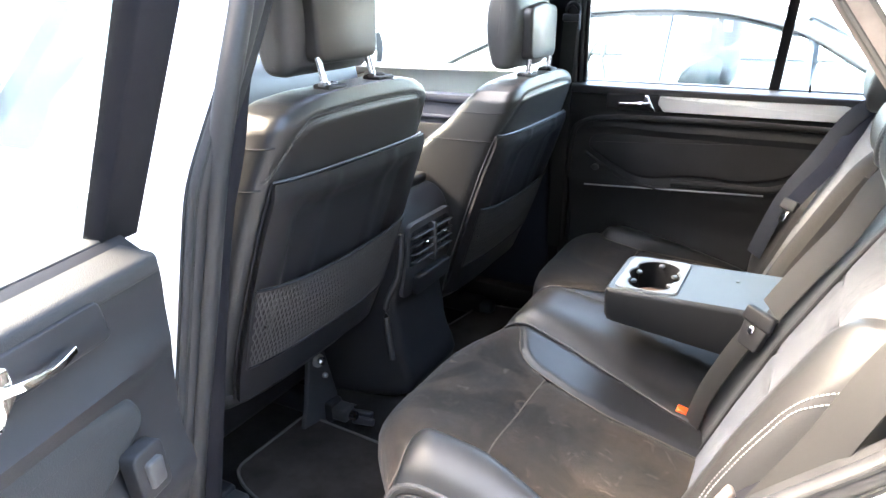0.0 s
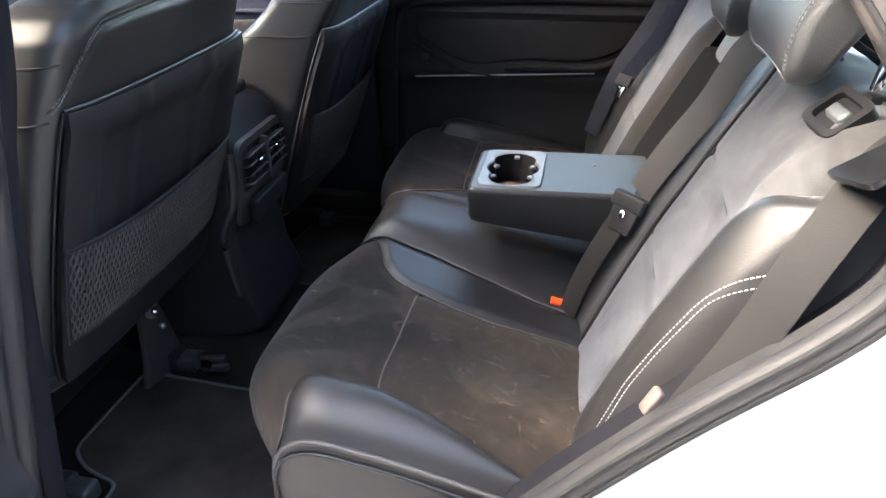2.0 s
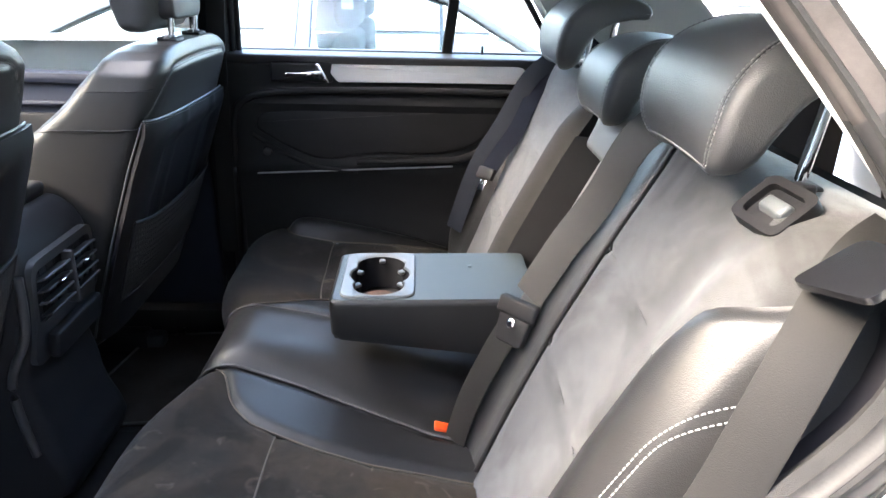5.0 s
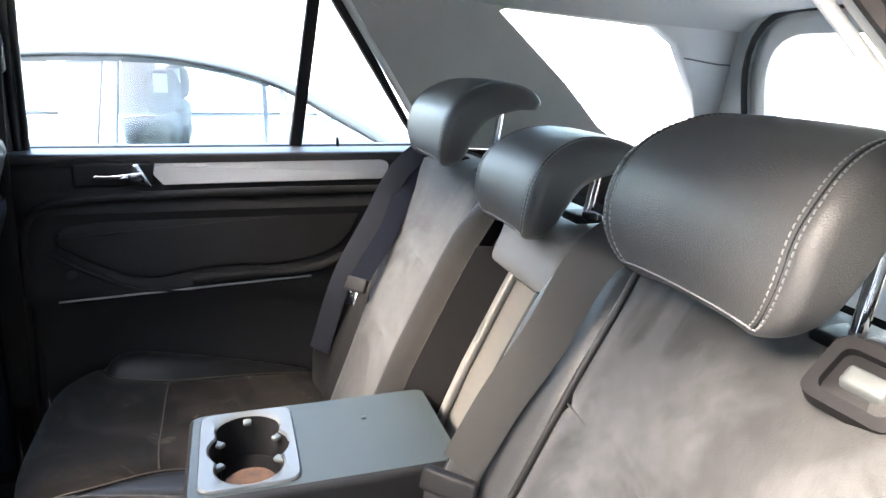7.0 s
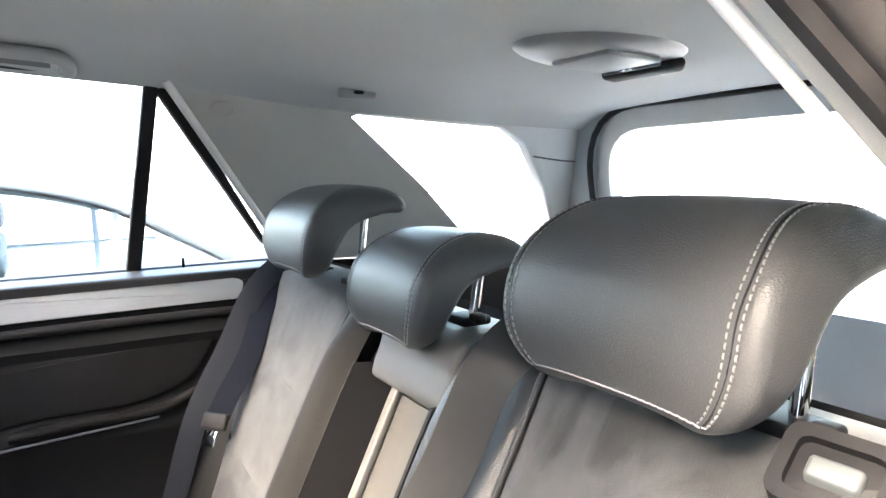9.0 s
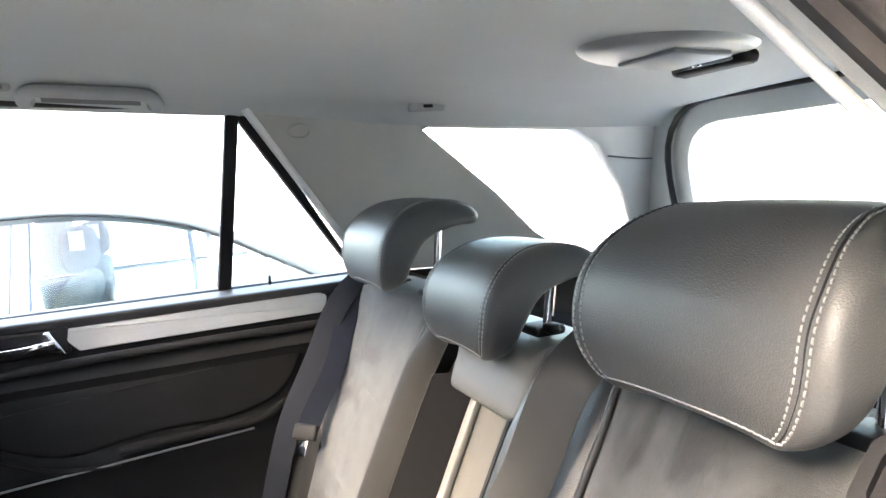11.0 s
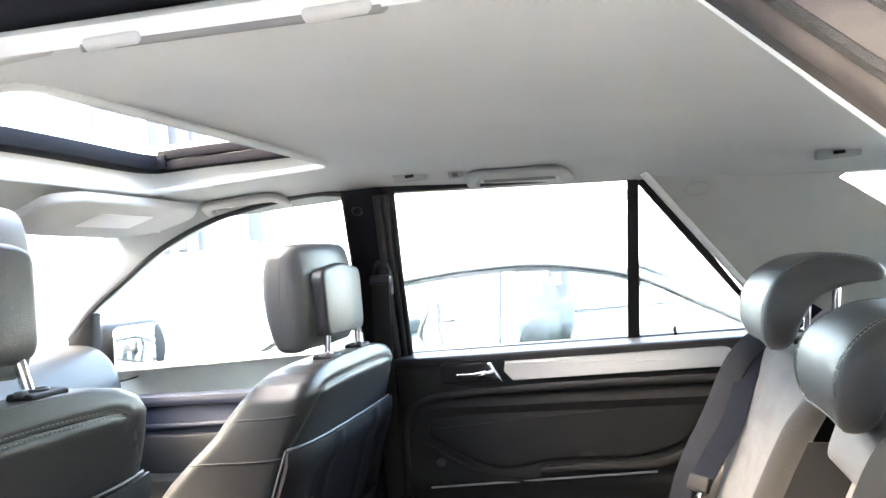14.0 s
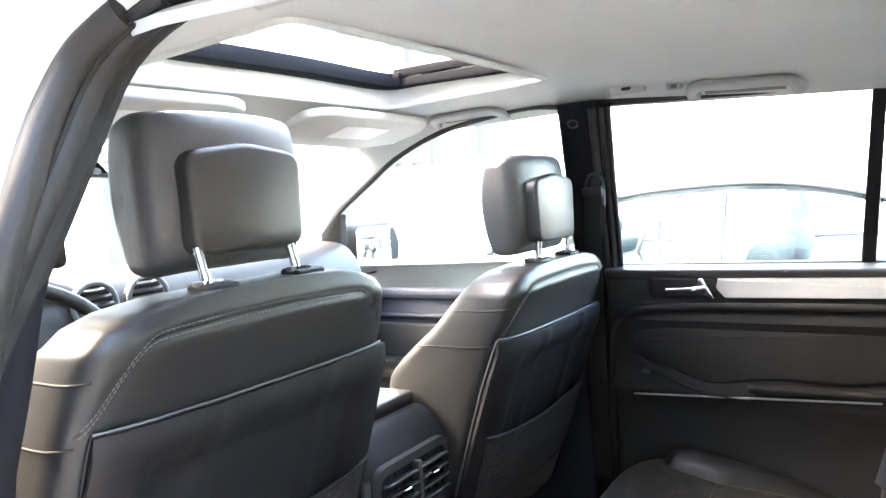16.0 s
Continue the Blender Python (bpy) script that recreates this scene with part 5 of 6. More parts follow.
rear_headrest(-0.409, 0.0, 0.133, 1.0)
rear_headrest(0.391, 0.004, 0.134, 1.0)
rear_headrest(0.015, -0.040, 0.112, 0.92)
lm = pose(-0.063, -0.556, 1.231, 6, -40, 8)
latch = ring_slab("latch_bezel", fillet([(-0.028, -0.034), (0.028, -0.034), (0.028, 0.034), (-0.028, 0.034)], 0.012, 4), fillet([(-0.019, -0.025), (0.019, -0.025), (0.019, 0.025), (-0.019, 0.025)], 0.008, 4), lambda a, b, d: lm @ V(a, b, 0.006 - d), 0.014, PLASTIC, bench, "black seat release bezel", n=48)
slab("latch_cup", fillet([(-0.024, -0.034), (0.024, -0.034), (0.024, 0.034), (-0.024, 0.034)], 0.008, 4), lambda a, b, d: lm @ V(a, b, -0.002 - d), 0.004, PLASTIC, latch)
swell("latch_lever", fillet([(-0.012, -0.004), (0.014, -0.004), (0.010, 0.008), (-0.008, 0.008)], 0.004, 3), 0.016, 0.004, lambda a, b, w: lm @ V(a * 0.8, w, b - 0.002), SILVER, latch, "pale grey release lever")

# folded-down armrest with cup holder
arm = thing("armrest", (-0.38, 0.0, 0.85), "folded-down rear armrest with two cup holders", "armrest")
top_z = lambda x: 0.913 + 0.02 * (x + 0.40)
AX0, AX1, AY0, AY1 = -0.545, -0.19, -0.108, 0.112
prof = fillet([(AX0 + 0.012, 0.835), (AX1, 0.80), (AX1, top_z(AX1)), (AX0 + 0.006, top_z(AX0)), (AX0 - 0.002, 0.885)], [0.02, 0.01, 0.01, 0.012, 0.02], 4)
# body with a well: side walls, front, bottom
CX, CY, CW = -0.463, 0.002, 0.094


def cup(a, k=1.0):
    """Outline of the cup opening: three overlapping rounds in a row."""
    c, q = math.cos(a), math.sin(a)
    far_out = 0.0
    for m, r in ((-0.046, 0.041), (0.0, 0.049), (0.046, 0.041)):
        d = r * r - (m * c) ** 2
        if d > 0:
            far_out = max(far_out, m * q + math.sqrt(d))
    return CX + k * far_out * c * 1.08, CY + k * far_out * q


angs = span(0, 2 * math.pi, 65)[:-1]
well = [cup(a) for a in angs]
plate = fillet([(CX - 0.066, CY - 0.098), (CX + 0.064, CY - 0.098), (CX + 0.064, CY + 0.098), (CX - 0.066, CY + 0.098)], 0.022, 6)
outer = fillet([(AX0 + 0.006, AY0 + 0.006), (AX1, AY0 + 0.006), (AX1, AY1 - 0.006), (AX0 + 0.006, AY1 - 0.006)], 0.014, 5)
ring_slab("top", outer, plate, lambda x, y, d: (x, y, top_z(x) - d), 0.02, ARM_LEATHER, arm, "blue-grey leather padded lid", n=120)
a_out = fillet([(AX0, AY0), (AX1, AY0), (AX1, AY1), (AX0, AY1)], 0.016, 5)
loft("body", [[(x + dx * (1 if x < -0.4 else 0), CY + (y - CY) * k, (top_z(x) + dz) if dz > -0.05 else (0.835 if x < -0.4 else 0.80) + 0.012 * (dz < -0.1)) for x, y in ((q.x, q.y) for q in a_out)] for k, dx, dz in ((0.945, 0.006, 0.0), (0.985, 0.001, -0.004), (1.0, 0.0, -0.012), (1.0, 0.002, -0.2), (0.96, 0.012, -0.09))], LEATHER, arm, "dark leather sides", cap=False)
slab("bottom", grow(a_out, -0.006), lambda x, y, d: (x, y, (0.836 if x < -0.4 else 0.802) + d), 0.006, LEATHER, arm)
plate_n = spaced(plate, 64)
k0 = min(range(64), key=lambda k: abs(math.atan2(plate_n[k].y - CY, plate_n[k].x - CX)))
plate_n = plate_n[k0:] + plate_n[:k0]
if plate_n[8].y < CY:
    plate_n = [plate_n[0]] + plate_n[:0:-1]
loft("cup_plate", [[(x, y, top_z(x) + h) for x, y in lp] for lp, h in (([(q.x, q.y) for q in plate_n], -0.012), ([(q.x, q.y) for q in plate_n], 0.002), ([(CX + (q.x - CX) * 0.97, CY + (q.y - CY) * 0.98) for q in plate_n], 0.0045), ([cup(a, 1.06) for a in angs], 0.0035), ([cup(a, 1.0) for a in angs], 0.000))], SILVER, arm, "silver cup holder plate", cap=False)
loft("cup_well", [[(*cup(a, k), top_z(CX) + h) for a in angs] for k, h in ((1.0, 0.0), (0.97, -0.03), (0.93, -0.062))], PLASTIC, arm, "black cup well", cap=False)
slab("well_floor", [cup(a, 0.94) for a in angs], lambda x, y, d: (x, y, top_z(CX) - 0.060 - d), 0.004, PLASTIC, arm)
for a in (0.66, math.pi - 0.66, math.pi + 0.66, -0.66, math.pi / 2):
    x, y = cup(a, 0.97)
    rounded_box("cup_tab", (0.018, 0.012, 0.007), 0.003, pose(x, y, top_z(x) - 0.007, 0, 0, math.degrees(a)), SILVER, arm)
loft("cork_disc", [[(CX + r * math.cos(a), CY - 0.043 + r * math.sin(a), top_z(CX) + h) for a in span(0, 6.283, 24)[:-1]] for r, h in ((0.034, -0.058), (0.037, -0.032), (0.034, -0.026), (0.01, -0.025))], RUST, arm, "brown cork mat in the near cup")
rounded_box("lid_button", (0.007, 0.007, 0.003), 0.001, pose(-0.297, 0.038, top_z(-0.297) + 0.001), SILVER, arm)
tube("lid_seam", [(x, AY0 + 0.003, top_z(x) - 0.006) for x in span(AX0 + 0.03, AX1 - 0.05, 12)], 0.0018, WELT, arm)

# ---- belts ----
def belt(name, path, up, label, width=0.046, cloth=BELT):
    b = thing(name, tuple(path[0]), label, "seat belt", group="rear seat belts")
    sweep("webbing", path, box_section(width, 0.0016, 0.0006), cloth, b, up=up)
    return b


# middle-left belt that lies on the inner bolster, tongue and pale plate
f = lambda z, y, o=0.012: V(back_face(z) - o - 0.016, y, z)
SLOPE = (-0.70, -0.62, 0.36)
mb = belt("seat_belt", cr([(0.03, -0.236, 1.258), (-0.030, -0.238, 1.264), (-0.094, -0.234, 1.228), f(1.13, -0.214, 0.014), f(1.05, -0.198, 0.016), f(0.965, -0.194, 0.018)], 6), SLOPE, "grey webbing belt hanging down the bench back", 0.056)
tm = Matrix.Translation(f(0.945, -0.198, 0.024)) @ V(*SLOPE).to_track_quat("Z", "Y").to_matrix().to_4x4()
tongue = swell("tongue", fillet([(-0.017, -0.006), (0.017, -0.006), (0.013, 0.007), (-0.013, 0.007)], 0.004, 3), 0.038, 0.006, lambda a, b, w: tm @ V(w, a, b), PLASTIC, mb, "black belt tongue")
slab("tongue_body", fillet([(-0.026, -0.05), (0.026, -0.05), (0.032, 0.0), (-0.032, 0.0)], 0.008, 3), lambda a, b, d: tm @ V(a, b - 0.008, 0.003 - d), 0.010, PLASTIC, tongue)
rod("tongue_stud", tm @ V(0.0, -0.024, 0.002), tm @ V(0.0, -0.024, 0.010), 0.008, CHROME, mb, "bright stud")
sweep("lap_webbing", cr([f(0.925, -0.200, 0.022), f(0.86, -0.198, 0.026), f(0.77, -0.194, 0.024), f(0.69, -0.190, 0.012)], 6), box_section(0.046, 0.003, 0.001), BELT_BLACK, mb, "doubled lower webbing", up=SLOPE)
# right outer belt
rb = belt("seat_belt", cr([(0.03, 0.600, 1.290), (-0.090, 0.556, 1.200), (-0.155, 0.506, 1.085), (-0.200, 0.490, 1.020), (-0.226, 0.480, 0.980)], 6), (-0.62, -0.72, 0.30), "belt hanging beside the bench, blue-black shade painted in", 0.046, BELT_BLUE)
rounded_box("tongue", (0.012, 0.052, 0.030), 0.004, pose(-0.230, 0.477, 0.976, 0, 28, 40), PLASTIC, rb, "black belt tongue")
rounded_box("tongue_plate", (0.004, 0.022, 0.030), 0.002, pose(-0.240, 0.474, 0.948, 0, 28, 40), CHROME, rb, "steel tongue plate")
sweep("lower_webbing", cr([(-0.050, 0.590, 1.250), (-0.125, 0.560, 1.195), (-0.185, 0.555, 1.085), (-0.250, 0.552, 0.965), (-0.300, 0.560, 0.80)], 6), box_section(0.048, 0.0016, 0.0006), BELT_PALE, rb, "lower strap, edge light painted blue-grey", up=(-0.55, -0.8, 0.25))
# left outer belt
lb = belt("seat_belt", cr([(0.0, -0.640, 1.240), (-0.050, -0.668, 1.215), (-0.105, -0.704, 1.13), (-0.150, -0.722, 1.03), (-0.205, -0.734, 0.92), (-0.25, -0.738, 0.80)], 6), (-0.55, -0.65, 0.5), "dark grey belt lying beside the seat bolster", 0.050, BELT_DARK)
rounded_box("belt_stop", (0.010, 0.018, 0.034), 0.004, pose(-0.232, -0.722, 0.945, 0, 30, 20), BEIGE, lb, "beige plastic belt clip")
ga, gb, gd = V(-0.100, -0.668, 1.205), V(-0.046, -0.664, 1.240), V(-0.088, -0.748, 1.226)
gn = (gb - ga).cross(gd - ga).normalized()
gn = gn if gn.z > 0 else -gn
slab("belt_guide", fillet([(0.0, 0.0), (1.0, 0.0), (0.86, 0.80), (0.0, 1.0)], 0.16, 4), lambda u, v, d: ga + (gb - ga) * u + (gd - ga) * v + gn * (0.003 - d), 0.006, GLOSS_BLACK, lb, "black plastic belt guide", bevel=0.002)
for (x, y, z), nm in (((-0.350, -0.160, 0.692), 0), ((-0.350, 0.25, 0.700), 1)):
    bk = thing("belt_buckle", (x, y, z - 0.05), "black belt buckle with an orange-red release button", "belt buckle", group="belt buckles")
    rounded_box("housing", (0.042, 0.030, 0.075), 0.006, pose(x + 0.016, y, z - 0.040, 0, 20, 0), PLASTIC, bk)
    rounded_box("button", (0.036, 0.022, 0.013), 0.003, pose(x + 0.004, y, z + 0.002, 0, 14, 0), RED, bk, "orange-red release button")


# ---- front seats ----
def front_seat(x0, y0, z0, name, netted, set_back, EDGE, shift):
    """x0, y0, z0: the middle between the two headrest posts at the seat's top."""
    st = thing(name, (x0 - 0.25, y0, 0.45), "black leather front seat with dark shell and headrest", "car seat", group="front seats")
    rear = lambda z: x0 + 0.033 - 0.36 * (z0 - 0.04 - z) - 0.030 * sm(-0.05, 0.02, z - z0)
    rows = [(0.002, 0.10, 0.075), (-0.001, 0.150, 0.090), (-0.010, 0.196, 0.110), (-0.024, 0.226, 0.130), (-0.046, 0.245, 0.150), (-0.080, 0.256, 0.170), (-0.14, 0.266, 0.190), (-0.22, 0.272, 0.21), (-0.32, 0.274, 0.20), (-0.42, 0.272, 0.19), (-0.52, 0.264, 0.18), (-0.60, 0.246, 0.16)]
    rows = [(a, b, c) for a, b, c in zip(*[np.interp(span(0, 11, 55), range(12), [r[k] for r in rows]) for k in range(3)])]

    def surf(dz, w, t, a):
        """A point on the outline at height z0 + dz; a = 0 is the inner side, pi/2 the rear."""
        c, q = math.cos(a), math.sin(a)
        px = abs(q) ** SQ * (1 if q > 0 else -1)
        py = abs(c) ** SQ * (1 if c > 0 else -1)
        bol = 0.055 * sm(0.45, 0.9, abs(py)) * (1 if q < 0 else 0) * sm(-0.08, -0.22, dz) if dz < -0.08 else 0.0
        return V(rear(z0 + dz) - t * (0.5 - 0.5 * px) - bol, y0 + w * py, z0 + dz )
    SQ = 0.34
    ang = span(0, 2 * math.pi, 72)[:-1]
    wid = knots([(d, w) for d, w, t in reversed(rows)])
    thk = knots([(d, t) for d, w, t in reversed(rows)])

    def rear_at(f, dz, out=0.0):
        """A point on the rear face: f from -1 to 1 across."""
        a = math.acos(max(-1, min(1, abs(f) ** (1 / SQ) * (1 if f > 0 else -1))))
        return surf(dz, wid(dz), thk(dz), a) + V(out, 0, 0)
    # the stitched seam runs across under the top and down to the shell's corners
    def seam_dz(f):
        return -0.030 - 0.012 * abs(f) ** 2 - 0.090 * sm(0.70, 0.95, abs(f)) ** 1.3
    def skin(dz, w, t, a):
        """The padded outline, pinched along the stitched seam."""
        p = surf(dz, w, t, a)
        f = (p.y - y0) / w
        if math.sin(a) > 0 and abs(f) < 0.96:
            p.x -= 0.0045 * math.exp(-((dz - seam_dz(f)) / 0.006) ** 2)
        return p
    back = loft("backrest", [[skin(dz, w, t, a) for a in ang] for dz, w, t in rows], LEATHER, st, "black leather backrest")
    # plastic shell on the rear
    top = lambda f: -0.134 + 0.004 * f * f
    relief = lambda f, v: 0.007 * sm(0.0, 0.05, v) - 0.016 * sm(0.05, 0.14, v) * (1 - sm(0.55, 0.80, v)) * (1 - sm(0.62, 0.74, abs(f))) + 0.004 * math.exp(-((abs(f) - 0.36) / 0.05) ** 2) * (1 - sm(0.5, 0.7, v))
    sheet("rear_shell", span(-EDGE, EDGE, 48), span(0, 1, 40), lambda f, v: rear_at(f, top(f) * (1 - v) - 0.59 * v, 0.004 + relief(f, v)), 0.012, SHELL, back, "dark moulded seat back shell")
    tube("shell_edge", [rear_at(f, top(f) + 0.002, 0.007) for f in span(-EDGE, EDGE, 40)], 0.0019, SHELL_EDGE, back, "shell's top edge, glint painted pale")
    for sg in (-1, 1):
        # only the right seat's inner edge gets the painted glint
        tube("shell_edge", [rear_at(sg * EDGE, top(EDGE) * (1 - v) - 0.59 * v, 0.006) + V(0, sg * 0.001, 0) for v in span(0, 1, 24)], 0.0022, SHELL_EDGE if y0 > 0 and sg < 0 else SHELL, back)
    for o in (-0.0042, 0.0042):
        stitches("stitching", [rear_at(f, seam_dz(f) + o, -0.0016) for f in span(-0.93, 0.93, 90)], SEAT_THREAD, back, (0.95, 0.0, 0.25), dash=0.0050, gap=0.0014, width=0.0012)
    tube("seam", [rear_at(f, seam_dz(f), -0.0042) for f in span(-0.94, 0.94, 90)], 0.0012, PLASTIC, back, n=6)
    for sg in (-1, 1):
        for dz in (-0.072, -0.142):
            tube("side_seam", [surf(dz + 0.016 * math.sin(0.5 * k * math.pi) - 0.03 * k, wid(dz) + 0.0005, thk(dz), a) for k, a in ((j / 16, (0.60 - 1.3 * j / 16) if sg > 0 else math.pi - (0.60 - 1.3 * j / 16)) for j in range(17))], 0.0018, PLASTIC, back)
    # net pocket: frame and crossing threads
    if netted:
        nz = lambda f, v: (-0.352 + 0.022 * f * f) * (1 - v) - (0.520 - 0.012 * f * f) * v
        na = lambda f, v: rear_at(f * (0.90 - 0.03 * v), nz(f, v), 0.025 + 0.008 * math.sin(math.pi * v) * (1 - f * f))
        net = tube("net_pocket", [na(f, 0) for f in span(-1, 1, 30)], 0.004, PLASTIC, back, "black net pocket on the seat back")
        for e in (-1, 1):
            tube("net_edge", [na(e, v) for v in span(0, 1, 12)], 0.003, PLASTIC, net)
        tube("net_edge", [na(f, 1) for f in span(-1, 1, 24)], 0.003, PLASTIC, net)
        verts, faces = [], []
        for k in range(60):
            for sl in (-1, 1):
                pts = [na(max(-1, min(1, -1.25 + 2.5 * k / 59 + sl * 0.28 * (v - 0.5))), v) for v in span(0, 1, 14)]
                for a, b in zip(pts, pts[1:]):
                    o = len(verts)
                    w = V(0.0007, 0.0010, 0)
                    verts += [a - w, a + w, b + w, b - w, a - w - V(0.001, 0, 0), b - w - V(0.001, 0, 0)]
                    faces += [(o, o + 1, o + 2, o + 3), (o, o + 3, o + 5, o + 4), (o + 1, o + 4, o + 5, o + 2)]
        tagged(part("net", mesh_of("net", verts, faces), NET, net), kind="stuff")
    # headrest with rear pad
    zc, hx = z0 + 0.124, x0 - set_back
    prof = cr([(-0.032, -0.090), (-0.046, -0.02), (-0.044, 0.05), (-0.028, 0.095), (0.0, 0.105), (0.026, 0.094), (0.036, 0.04), (0.036, -0.03), (0.024, -0.092), (-0.004, -0.103)], 5, closed=True)
    hr = swell("headrest", prof, 0.137, 0.024, lambda a, b, w: (hx + a - 0.034 * (w / 0.15) ** 2, y0 + shift + w * (1 - 0.06 * max(0.0, -b) / 0.1), zc + b - 0.010 * (w / 0.15) ** 4), LEATHER_SEAT, st, "black leather headrest", steps=7)
    pad = fillet([(-0.092, -0.084), (0.092, -0.084), (0.098, 0.048), (0.0, 0.062), (-0.098, 0.048)], 0.026, 5)
    slab("rear_pad", pad, lambda w, b, d: (hx + 0.047 - d, y0 + shift + w, zc + b), 0.034, LEATHER, hr, "black padded rear panel", bevel=0.008)
    for sg in (-1, 1):
        py = y0 + 0.5 * shift + sg * 0.0765
        rod("post", (x0 - 0.008, py, z0 - 0.03), (x0 - set_back + 0.036, py, zc - 0.070), 0.0066, CHROME, hr, "chrome post")
        rounded_box("post_base", (0.040, 0.052, 0.010), 0.0045, pose(x0 - 0.006, py, z0 + 0.004, 0, 4, 0), PLASTIC, hr, "black post guide")
        tube("post_collar", [(x0 - 0.007 + 0.011 * math.cos(a), py + 0.011 * math.sin(a), z0 + 0.0095) for a in span(0, 6.283, 16)[:-1]], 0.0026, CHROME if sg < 0 else PLASTIC_GREY, hr, closed=True, n=6)
        rounded_box("post_button", (0.014, 0.010, 0.008), 0.003, pose(x0 - 0.006, py - 0.022, z0 + 0.009), PLASTIC_LEVER, hr)
    # cushion and base
    cz = z0 - 0.62
    prof = cr([(-0.24, cz - 0.04), (-0.72, cz - 0.02), (-0.755, cz + 0.03), (-0.72, cz + 0.075), (-0.50, cz + 0.07), (-0.20, cz + 0.05)], 5, closed=True)
    swell("seat", prof, 0.255, 0.04, lambda a, b, w: (x0 + a, y0 + w, b + 0.03 * (abs(w) / 0.25) ** 3), LEATHER, st, "black leather seat cushion")
    swell("seat_frame", fillet([(-0.66, 0.52), (-0.34, 0.52), (-0.30, cz - 0.03), (-0.68, cz - 0.03)], 0.03, 4), 0.215, 0.02, lambda a, b, w: (x0 + a, y0 + w, b), PLASTIC, st, "black plastic seat frame")
    for sg in (-1, 1):
        rounded_box("rail", (0.50, 0.05, 0.06), 0.01, pose(x0 - 0.50, y0 + sg * 0.20, 0.45), PLASTIC, st, "black seat rail")
        rounded_box("rail_end", (0.06, 0.045, 0.04), 0.008, pose(x0 - 0.24, y0 + sg * 0.20, 0.45), PLASTIC_GREY, st)
    rod("rail_bolt", (x0 - 0.135, y0 + 0.10, 0.53), (x0 - 0.115, y0 + 0.10, 0.53), 0.012, CHROME, st, "bright bolt under the seat")
    return st


front_seat(-0.960, -0.386, 1.341, "car_seat", True, 0.068, 0.90, 0.018)
front_seat(-0.891, 0.384, 1.287, "car_seat", True, 0.036, 0.96, 0.0)
# belt of the right front seat
fb = thing("front_belt", (-0.87, 0.57, 1.40), "dark belt running down the centre pillar", "seat belt")
sweep("webbing", cr([(-0.868, 0.562, 1.43), (-0.885, 0.585, 1.25), (-0.90, 0.615, 1.0), (-0.91, 0.63, 0.7)], 6), box_section(0.044, 0.002, 0.0006), BELT_DARK, fb, up=(0, -1, 0.2))
rounded_box("guide", (0.05, 0.012, 0.022), 0.005, pose(-0.868, 0.560, 1.425, 0, 0, 0), PLASTIC, fb, "black belt guide")

# ---- centre console ----
con = thing("centre_console", (-1.2, 0, 0.5), "black centre console with rear air vents", "console")
prof = cr([(-1.70, 0.98), (-1.40, 1.01), (-1.13, 1.030), (-1.055, 1.015), (-1.025, 0.95), (-1.035, 0.84), (-1.055, 0.76), (-1.04, 0.66), (-1.06, 0.50), (-1.70, 0.48)], 5, closed=True)
swell("body", prof, 0.128, 0.025, lambda a, b, w: (a, w - 0.01, b), PLASTIC, con)
swell("lid", fillet([(-1.42, 1.005), (-1.09, 1.02), (-1.085, 1.055), (-1.42, 1.045)], 0.015, 4), 0.118, 0.02, lambda a, b, w: (a, w - 0.01, b), LEATHER, con, "black leather lid")
vent_at = lambda y, z, d: (-1.024 + 0.09 * (z - 0.92) + d - 0.012 + 0.10 * max(0, 0.86 - z) * -1, y - 0.01, z)
fr = ring_slab("vent_frame", fillet([(-0.112, 0.78), (0.112, 0.78), (0.112, 0.975), (-0.112, 0.975)], 0.03, 5), fillet([(-0.098, 0.86), (0.098, 0.86), (0.098, 0.958), (-0.098, 0.958)], 0.015, 5), lambda y, z, d: vent_at(y, z, 0.016 - d), 0.02, PLASTIC_GREY, con, "dark vent surround")
for sg in (-1, 1):
    for k in range(4):
        rounded_box("vent_slat", (0.022, 0.086, 0.005), 0.002, pose(-1.014, sg * 0.050 - 0.01, 0.878 + 0.021 * k, 0, -18, 0), PLASTIC_GREY, con)
    for k in range(3):
        rounded_box("vent_vane", (0.006, 0.003, 0.085), 0.001, pose(-1.026, sg * 0.050 - 0.035 + 0.025 * k, 0.909), PLASTIC, con)
    rounded_box("vent_knob", (0.012, 0.020, 0.005), 0.003, pose(-1.002, sg * 0.045 - 0.012, 0.925), CHROME, con, "bright vent knob")
rounded_box("vent_divider", (0.02, 0.010, 0.10), 0.003, pose(-1.012, -0.01, 0.909), PLASTIC_GREY, con)
rounded_box("drawer", (0.02, 0.17, 0.050), 0.006, pose(-1.018, -0.01, 0.815, 0, 6, 0), PLASTIC, con, "small black drawer")
for sg in (-1, 1):
    tube("side_rib", cr([(-1.03, sg * 0.125 - 0.01, 0.96), (-1.035, sg * 0.130 - 0.01, 0.86), (-1.075, sg * 0.13 - 0.01, 0.76), (-1.06, sg * 0.13 - 0.01, 0.62)], 6), 0.008, PLASTIC_GREY, con)

